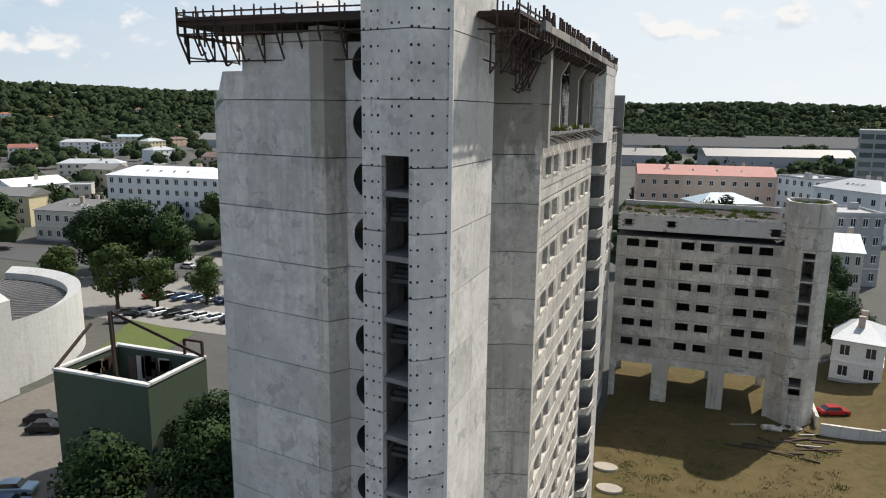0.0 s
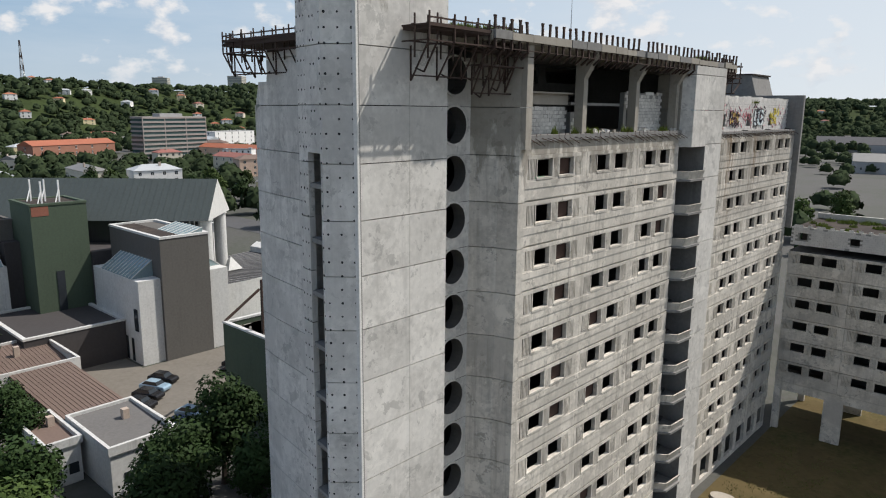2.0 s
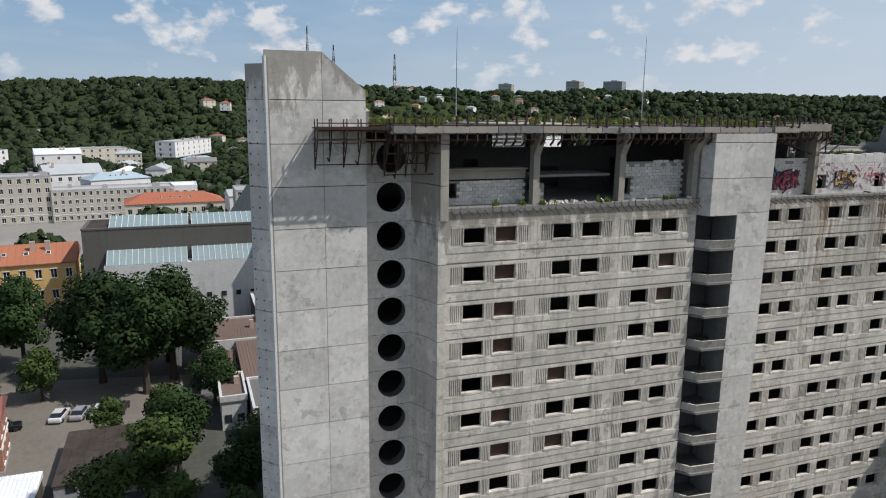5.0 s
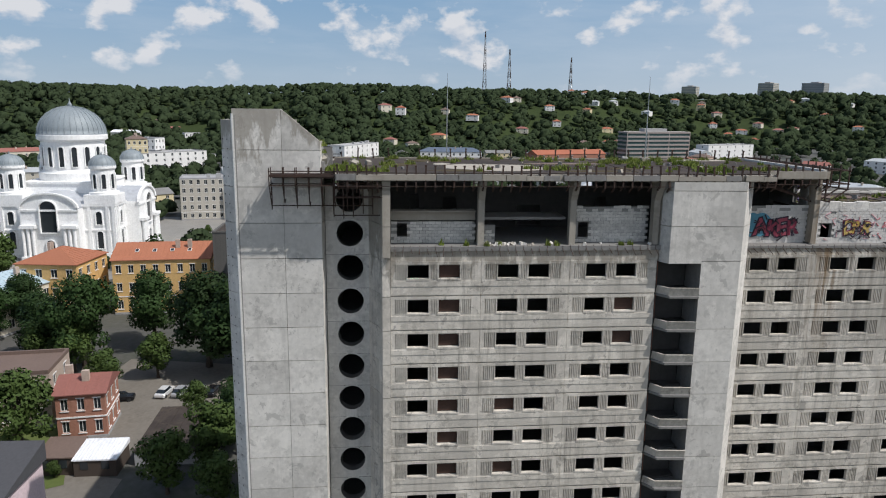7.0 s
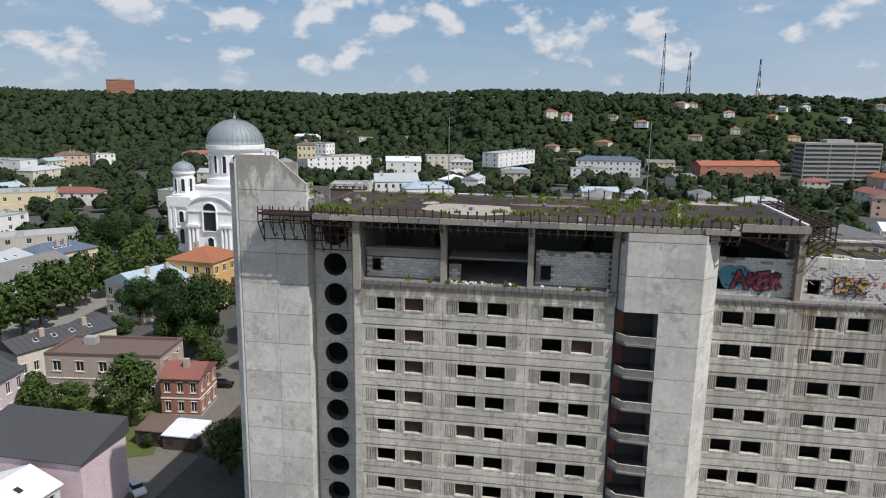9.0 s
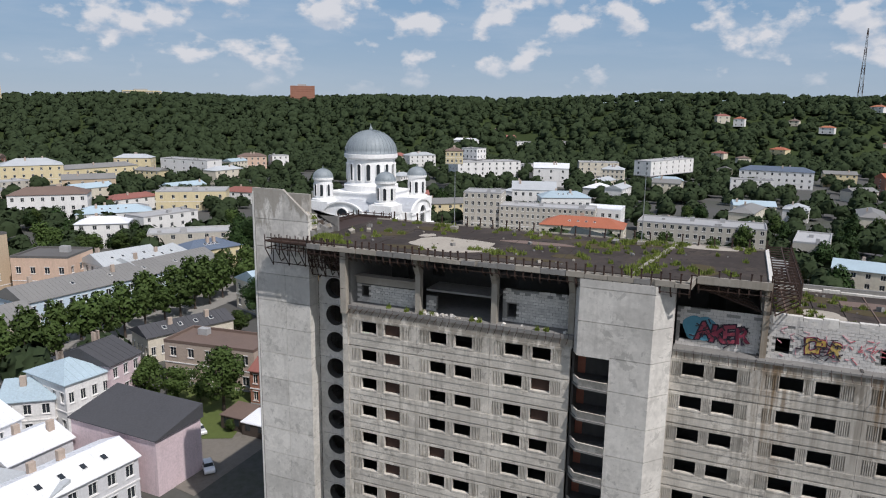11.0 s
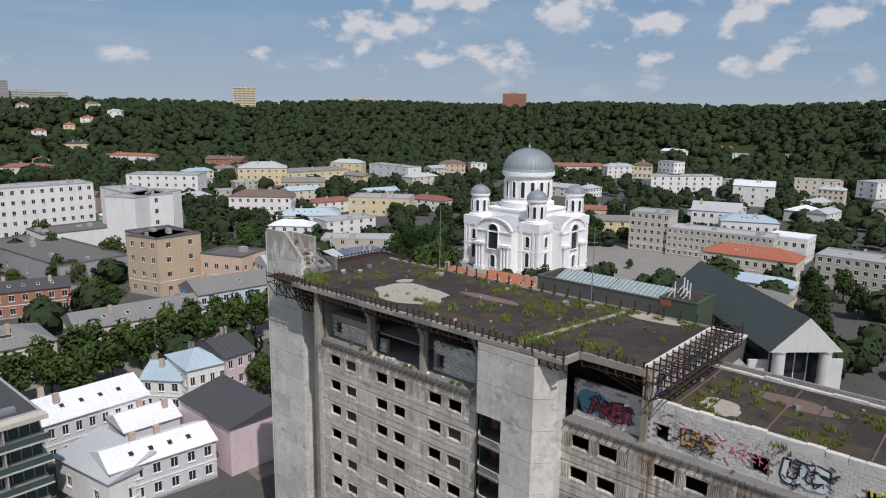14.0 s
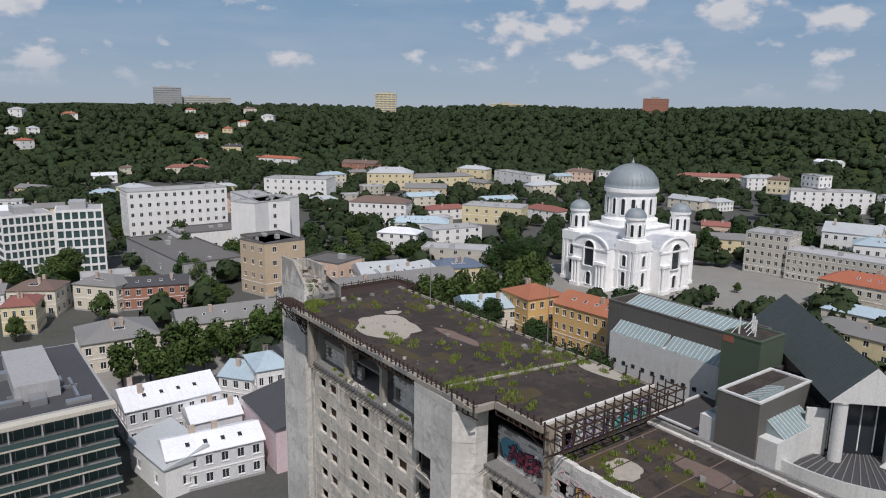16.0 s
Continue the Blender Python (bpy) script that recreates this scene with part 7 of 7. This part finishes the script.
bm = bmesh.new(); box(bm, -130, -102.2, 51, 66, 3.8, 19.5)
gp("dark_block", bm, DARKW)
bm = bmesh.new(); box(bm, -112, -109.5, 40.2, 52, 3.8, 21.5)
gp("dark_block", bm, DARKW)
# pitched roof along the diagonal with white pediment and two columns
rot = math.degrees(math.atan2(-0.70, -0.71))
M = pose(-100.3, 73.5, 0, 0, 0, rot)
bm = bmesh.new()
for z0, z1, w, mi in ((23.6, 30.4, 7.2, 0),):
    a = [bm.verts.new(p) for p in ((0, -w, z0), (0, w, z0), (0, 0, z1))]
    b = [bm.verts.new(p) for p in ((50, -w, z0), (50, w, z0), (50, 0, z1))]
    bm.faces.new(a).material_index = 1
    bm.faces.new(b[::-1])
    for i in range(3):
        bm.faces.new((a[(i + 1) % 3], a[i], b[i], b[(i + 1) % 3]))
bmesh.ops.recalc_face_normals(bm, faces=bm.faces)
gp("pitched_roof", bm, (DARKROOF, WHITEW)).matrix_basis = M
bm = bmesh.new()
for i in range(44):
    x = 0.4 + i * 1.13
    for s in (-1, 1):
        bar(bm, (x, s * 7.2, 23.62), (x, 0, 30.43), 0.04)
part("standing_seams", bm, DARKROOF, gallery, kind="stuff").matrix_basis = M
bm = bmesh.new(); box(bm, 4, 50, -5.6, 5.6, 3.8, 23.6)
gp("glazed_hall", bm, material("hall_glass", (0.025, 0.03, 0.035), 0.15, bump=0)).matrix_basis = M
for s in (-1, 1):
    bm = bmesh.new()
    turned(bm, [(1.15, 3.8), (1.15, 23.3), (1.35, 23.35), (1.35, 23.6)], 24)
    ob = gp("column", bm, WHITEW, "white round column")
    ob.matrix_basis = M @ pose(1.3, s * 4.6, 0)
    bm = bmesh.new(); box(bm, 3.0, 3.6, 5.7 if s > 0 else -9.5, 9.5 if s > 0 else -5.7, 3.8, 21)
    gp("white_block", bm, WHITEW).matrix_basis = M
for i in range(5):
    bm = bmesh.new(); box(bm, 3.85, 4.0, -5.4 + i * 2.6, -5.2 + i * 2.6, 13, 23.5)
    gp("mullion", bm, FRAME_W).matrix_basis = M
# curved white wall round the terrace
bm = bmesh.new()
n = 28
C, R0, R1 = (-111, 68), 22.5, 24.5
ring = []
for i in range(n + 1):
    a = radians(-8 + 112 * i / n)
    c, s = math.cos(a), math.sin(a)
    ring.append([bm.verts.new((C[0] + r * c, C[1] + r * s, z)) for r, z in ((R1, 3.8), (R1, 14.0), (R0, 13.2), (R0, 11.5))])
for p, q in zip(ring, ring[1:]):
    for j in range(3):
        bm.faces.new((p[j], q[j], q[j + 1], p[j + 1]))
bmesh.ops.recalc_face_normals(bm, faces=bm.faces)
gp("curved_wall", bm, WHITEW)
bm = bmesh.new()
ctr = bm.verts.new((C[0], C[1], 12.4))
prev = None
for i in range(n + 1):
    a = radians(-8 + 112 * i / n)
    v = bm.verts.new((C[0] + R0 * math.cos(a), C[1] + R0 * math.sin(a), 12.0))
    if prev:
        bm.faces.new((ctr, prev, v))
    prev = v
terrace = gp("terrace_roof", bm, ROOFM["slate"], "dark segmented terrace roofing")
for i in range(n + 1):
    a = radians(-8 + 112 * i / n)
    bm = bmesh.new()
    bar(bm, (C[0], C[1], 12.42), (C[0] + R0 * math.cos(a), C[1] + R0 * math.sin(a), 12.03), 0.08)
    part("seam", bm, ROOFM["zincold"], terrace)
bm = bmesh.new()
for a, b in (((-1.6, -1.6), (1.6, -1.6)), ((1.6, -1.6), (1.6, 1.6)), ((1.6, 1.6), (-1.6, 1.6)), ((-1.6, 1.6), (-1.6, -1.6))):
    bm.faces.new([bm.verts.new((-103 + a[0], 77 + a[1], 12.4)), bm.verts.new((-103 + b[0], 77 + b[1], 12.4)), bm.verts.new((-103, 77, 14.8))])
gp("roof_pyramid", bm, WHITEW, "small white skylight pyramid")

# ---- roofless green box with debris ----
gbox = thing("roofless_green_building", "roofless green rendered building with charred boards and debris inside", "building", at=(0, 0, 0))
X0, X1, Y0, Y1 = -59.6, -47.6, 50, 58.6
for q in ((X0, X1, Y0, Y0 + 0.4), (X0, X1, Y1 - 0.4, Y1), (X0, X0 + 0.4, Y0 + 0.4, Y1 - 0.4), (X1 - 0.4, X1, Y0 + 0.4, Y1 - 0.4)):
    bm = bmesh.new(); box(bm, *q, 3.6, 16.7)
    part("wall", bm, GREENW, gbox)
    bm = bmesh.new(); box(bm, q[0] - 0.08, q[1] + 0.08, q[2] - 0.08, q[3] + 0.08, 16.7, 16.95)
    part("coping", bm, WHITEW, gbox)
bm = bmesh.new(); box(bm, X0 + 0.4, X1 - 0.4, Y0 + 0.4, Y1 - 0.4, 12.0, 12.3)
part("floor", bm, DARKW, gbox)
rnd = random.Random(3)
for i in range(60):
    bm = bmesh.new()
    x, y, a = rnd.uniform(X0 + 1.5, X1 - 1.5), rnd.uniform(Y0 + 1, Y1 - 1), rnd.uniform(0, 3.14)
    s = rnd.uniform(0.5, 1.4)
    if i < 35:
        bar(bm, (x, y, 12.4), (x + s * math.cos(a), y + s * math.sin(a), 12.5 + rnd.uniform(0, 1.5)), rnd.uniform(0.06, 0.16))
    else:
        side = rnd.choice((0, 1))
        x, y = (x, Y1 - 0.5) if side else (X0 + 0.5, y)
        box(bm, x - 0.05 - s * 0.6 * side, x + 0.05 + s * 0.6 * side, y - 0.05 - s * 0.6 * (1 - side), y + 0.05 + s * 0.6 * (1 - side), 12.6 + rnd.uniform(0, 3), 13.0 + rnd.uniform(2.5, 3.2))
    part("board", bm, rnd.choice((RUST, DARKW, BARK, ROOFM["brown"], BLOCK)), gbox)
bm = bmesh.new()
turned(bm, [(0.5, 12.4), (1.3, 13.0), (1.7, 14.2), (1.6, 14.2), (1.2, 13.1)], 20)
ob = part("rusty_bowl", bm, material("orange_rust", (0.4, 0.13, 0.05), 0.85), gbox)
ob.matrix_basis = pose(-50.5, 52.3, 0)
for a, b, r in (((-52.5, 51.2, 12.3), (-53.6, 52.0, 23.0), 0.16), ((-53.6, 52.0, 23.0), (-47.8, 58.4, 16.9), 0.13), ((X0 + 0.1, Y0 + 0.2, 16.9), (-60.5, 56.0, 19.8), 0.13), ((X1 - 2.5, Y1 - 0.3, 18.6), (X1 - 0.2, Y1 - 0.3, 18.6), 0.12), ((X1 - 2.5, Y1 - 0.3, 16.9), (X1 - 2.5, Y1 - 0.3, 18.6), 0.12), ((X1 - 0.2, Y1 - 0.3, 16.9), (X1 - 0.2, Y1 - 0.3, 18.6), 0.12)):
    bm = bmesh.new(); bar(bm, a, b, r)
    part("steel_pole", bm, RUST, gbox)

# ---- sheds, yards, cars ----
def shed(name, label, x0, x1, y0, y1, h, wall, roof, tilt=0.3, kerb=False, ribs=0):
    z = 4.1
    th = thing(name, label, "shed", at=((x0 + x1) / 2, (y0 + y1) / 2, z))
    w, d = (x1 - x0) / 2, (y1 - y0) / 2
    bm = bmesh.new()
    prism(bm, [(-w, -d), (w, -d), (w, d), (-w, d)], 0, [h, h - tilt, h - tilt, h])
    part("wall", bm, wall, th)
    bm = bmesh.new()
    prism(bm, [(-w - 0.15, -d - 0.15), (w + 0.15, -d - 0.15), (w + 0.15, d + 0.15), (-w - 0.15, d + 0.15)], h - tilt - 0.05, [h + 0.12, h - tilt + 0.12, h - tilt + 0.12, h + 0.12])
    part("roof", bm, roof, th)
    if kerb:
        bm = bmesh.new()
        for a, b, c, e in ((-w - 0.2, w + 0.2, -d - 0.2, -d + 0.15), (-w - 0.2, w + 0.2, d - 0.15, d + 0.2), (-w - 0.2, -w + 0.15, -d + 0.15, d - 0.15), (w - 0.15, w + 0.2, -d + 0.15, d - 0.15)):
            box(bm, a, b, c, e, h - tilt - 0.2, h + 0.45)
        part("coping", bm, WHITEW, th)
        bm = bmesh.new()
        box(bm, -w * 0.3, -w * 0.3 + 0.7, d * 0.2, d * 0.2 + 0.7, h - tilt, h + 1.1)
        part("chimney", bm, WALLM["plasterbrick"], th)
    if ribs:
        bm = bmesh.new()
        for i in range(ribs):
            y = -d + 2 * d * (i + 0.5) / ribs
            bar(bm, (-w - 0.15, y, h + 0.13), (w + 0.15, y, h - tilt + 0.13), 0.05)
        part("roof_corrugation", bm, roof, th, kind="stuff")
    n = max(2, int((y1 - y0) / 3))
    for i in range(n):
        bm = bmesh.new()
        y = -d + (i + 0.5) * 2 * d / n
        box(bm, w, w + 0.06, y - 0.5, y + 0.5, 1.2, 2.4)
        part("window", bm, PANE, th)
    return th


shed("outbuilding", "low white outbuilding with a flat tarred roof", -61.5, -50.5, 31.6, 38.6, 5.2, WHITEW, ROOFM["tar"], 0.3, True)
shed("outbuilding", "low brick outbuilding with a dark weathered roof", -79.3, -62.0, 31.2, 38.2, 5.4, WALLM["plasterbrick"], ROOFM["brown"], 0.4, False, 14)
shed("outbuilding", "low wooden outbuilding under corrugated brown roofing", -93, -79.6, 26, 39.5, 5.4, WALLM["plasterbrick"], ROOFM["brown"], 1.2, True, 26)
shed("outbuilding", "small outbuilding with a ragged shingle roof", -78, -71, 25, 30.6, 4.4, WALLM["grey"], ROOFM["brown"], 0.8, False, 12)
shed("outbuilding", "tiny white lean-to with a mossy roof", -65.5, -56.5, 27.6, 31.0, 4.8, WHITEW, ROOFM["brown"], 0.2, True)
shed("garage_row", "long black tar-roofed garage row", -57, -43.5, 8.5, 19, 2.6, WALLM["grey"], TAR, 0.4, False, 6)
shed("shed", "open shed with a corrugated white sheet roof", -46, -41, 1.5, 7, 3.0, BARK, ROOFM["whitetin"], 0.5, False, 12)
shed("shed", "shed with a brown sheet roof", -46.5, -41.5, -3.5, 1.2, 3.2, BARK, ROOFM["brown"], 0.5)

CARPAINT = {}
RUBBER = material("tyre_rubber", (0.02, 0.02, 0.02), 0.9, bump=0)
CARGLASS = material("car_glass", (0.02, 0.025, 0.03), 0.08, bump=0)


def car_kind(name, label, col):
    paint = material("car_paint_" + name, col, 0.25, 0.3, stain=0.05, bump=0)
    th = thing("car", label, "car", "parked cars", (0, 0, -60))
    side = [(-2.1, 0.3), (2.1, 0.3), (2.15, 0.7), (1.95, 0.92), (1.0, 1.0), (0.35, 1.0), (-1.5, 1.02), (-2.05, 0.95), (-2.15, 0.65)]
    bm = bmesh.new()
    a = [bm.verts.new((x, -0.85, z)) for x, z in side]
    b = [bm.verts.new((x, 0.85, z)) for x, z in side]
    bm.faces.new(a), bm.faces.new(b[::-1])
    for i in range(len(side)):
        j = (i + 1) % len(side)
        bm.faces.new((a[j], a[i], b[i], b[j]))
    bmesh.ops.recalc_face_normals(bm, faces=bm.faces)
    bmesh.ops.bevel(bm, geom=list(bm.edges), offset=0.07, segments=1, affect="EDGES")
    part("body", bm, paint, th)
    bm = bmesh.new()
    prism(bm, [(-1.75, -0.78), (1.0, -0.78), (1.0, 0.78), (-1.75, 0.78)], 0.98, 1.42)
    for v in bm.verts:
        if v.co.z > 1.2:
            v.co.x *= 0.62
            v.co.y *= 0.82
    part("cabin_glass", bm, CARGLASS, th)
    bm = bmesh.new()
    prism(bm, [(-1.12, -0.62), (0.6, -0.62), (0.6, 0.62), (-1.12, 0.62)], 1.41, 1.47)
    part("roof", bm, paint, th)
    for x in (-1.3, 1.35):
        for y in (-0.8, 0.8):
            bm = bmesh.new()
            n = 14
            r0 = [bm.verts.new((x + 0.32 * math.cos(6.283 * i / n), y - 0.1, 0.32 + 0.32 * math.sin(6.283 * i / n))) for i in range(n)]
            r1 = [bm.verts.new((v.co.x, y + 0.1, v.co.z)) for v in r0]
            bm.faces.new(r0), bm.faces.new(r1[::-1])
            for i in range(n):
                bm.faces.new((r0[i], r1[i], r1[(i + 1) % n], r0[(i + 1) % n]))
            part("wheel", bm, RUBBER, th)
    return th


CARS = dict(white=car_kind("white", "white hatchback car parked on asphalt", (0.75, 0.75, 0.75)), black=car_kind("black", "black car parked on asphalt", (0.015, 0.015, 0.017)), silver=car_kind("silver", "silver-grey car parked on asphalt", (0.4, 0.41, 0.42)),
            blue=car_kind("blue", "dark blue car parked on asphalt", (0.05, 0.09, 0.17)), red=car_kind("red", "red car parked on asphalt", (0.4, 0.03, 0.03)), paleblue=car_kind("paleblue", "light blue car parked on asphalt", (0.3, 0.42, 0.52)))


def park(kind, x, y, turn):
    copy_thing(CARS[kind], pose(x, y, land(x, y) + 0.01, 0, 0, turn))


for i, k in enumerate(("silver", "white", "black", "silver", "white", "white", "black", "silver", "black")):
    park(k, -96.5 + i * 3.0, 102.5 + i * 0.25, 70)
for i, k in enumerate(("red", "black", "blue", "blue", "silver", "blue", "silver")):
    park(k, -104 + i * 3.3, 112.5 + i * 0.4, 75)
for x, y, k in ((-97, 96, "silver"), (-98, 99, "black"), (-74, 60, "black"), (-71.5, 58.2, "black"), (-76.5, 49.6, "black"), (-74.4, 47.4, "paleblue"), (-72.3, 45.4, "black"), (-70.2, 43.4, "black"), (-62.5, 46.6, "paleblue"), (-60.5, 44.2, "blue"), (-58.5, 41.8, "paleblue")):
    park(k, x, y, 25)
for i, k in enumerate(("white", "silver", "white", "black")):
    park(k, -68, 5.5 + i * 2.7, 170)
for x, y, k, a in ((-41.5, -15, "black", 60), (-40.5, -12.5, "white", 60), (-38.5, -6, "white", 60), (-29, 4.5, "white", 50), (-115, 137, "white", 5), (-126, 135, "silver", 5), (22.3, 109.5, "red", 20), (-66, -1, "black", 100)):
    park(k, x, y, a)

# ---- paved areas and streets ----
ASPH = material("asphalt", (0.075, 0.075, 0.077), 0.9, grain=2.0, stain=0.4, bump=0.15, scale=0.2)
PAVE = material("pale_paving", (0.23, 0.22, 0.2), 0.9, grain=2.0, stain=0.45, bump=0.15, scale=0.15)
YARD = material("dusty_yard", (0.155, 0.14, 0.118), 0.95, grain=1.5, stain=0.55, stain_col=(0.095, 0.085, 0.07), bump=0.2, scale=0.18)
LAWN = material("lawn", (0.08, 0.105, 0.024), 0.95, grain=1.5, stain=0.5, stain_col=(0.06, 0.09, 0.02), bump=0.3, scale=0.25)


def sheet(name, label, pts, dz, mat, category, step=6.0):
    """A flat-laid sheet that follows the ground."""
    bm = bmesh.new()
    bm.faces.new([bm.verts.new((x, y, 0)) for x, y in pts])
    for _ in range(4):
        long = [e for e in bm.edges if e.calc_length() > step]
        if not long:
            break
        bmesh.ops.subdivide_edges(bm, edges=long, cuts=1, use_grid_fill=True)
    bmesh.ops.triangulate(bm, faces=bm.faces)
    for v in bm.verts:
        v.co.z = land(v.co.x, v.co.y) + dz
    tagged(new(name, mesh_of(name, bm, mat)), label, category, kind="structure")


sheet("road", "grey asphalt car park and street", [(-130, 97), (-62, 97), (-62, 150), (-130, 150)], 0.05, PAVE, "car park")
sheet("road", "grey asphalt street with cars", [(-330, 128), (-40, 128), (-40, 142), (-330, 142)], 0.1, ASPH, "road")
sheet("pavement", "dusty paved yard between outbuildings", [(-100, 40), (-55, 40), (-55, 72), (-84, 72), (-84, 50), (-100, 50)], 0.05, YARD, "yard")
sheet("pavement", "dusty car yard beside sheds", [(-86, -6), (-66, -9), (-48, -1), (-48, 9), (-57, 20), (-80, 24)], 0.06, YARD, "yard")
sheet("pavement", "small paved yard behind houses", [(-48, -20), (-26, -20), (-22, 8), (-40, 8)], 0.06, YARD, "yard")
sheet("pavement", "wide pale paved church square", [(-270, -80), (-235, -95), (-160, -100), (-150, -35), (-185, 5), (-260, -5)], 0.06, PAVE, "square")
sheet("pavement", "pale tree-lined pedestrian avenue", [(0, -70), (0, -51), (-165, -60), (-165, -79)], 0.05, PAVE, "street")
sheet("lawn", "green lawn beside the gallery", [(-90, 86), (-84, 72), (-76, 76), (-80, 96), (-96, 98)], 0.09, LAWN, "lawn")
sheet("lawn", "grass and weeds in the back gardens", [(-72, -22), (-41, -22), (-36.5, -4), (-39, 1), (-50, -3), (-72, -6)], 0.11, LAWN, "lawn")

# the patterns from which trees and cars were copied are taken away again
for th in (*T_BIG, *T_MID, *T_FAR, *T_STREET, *CARS.values()):
    for ob in (*th.children_recursive, th):
        bpy.data.objects.remove(ob)
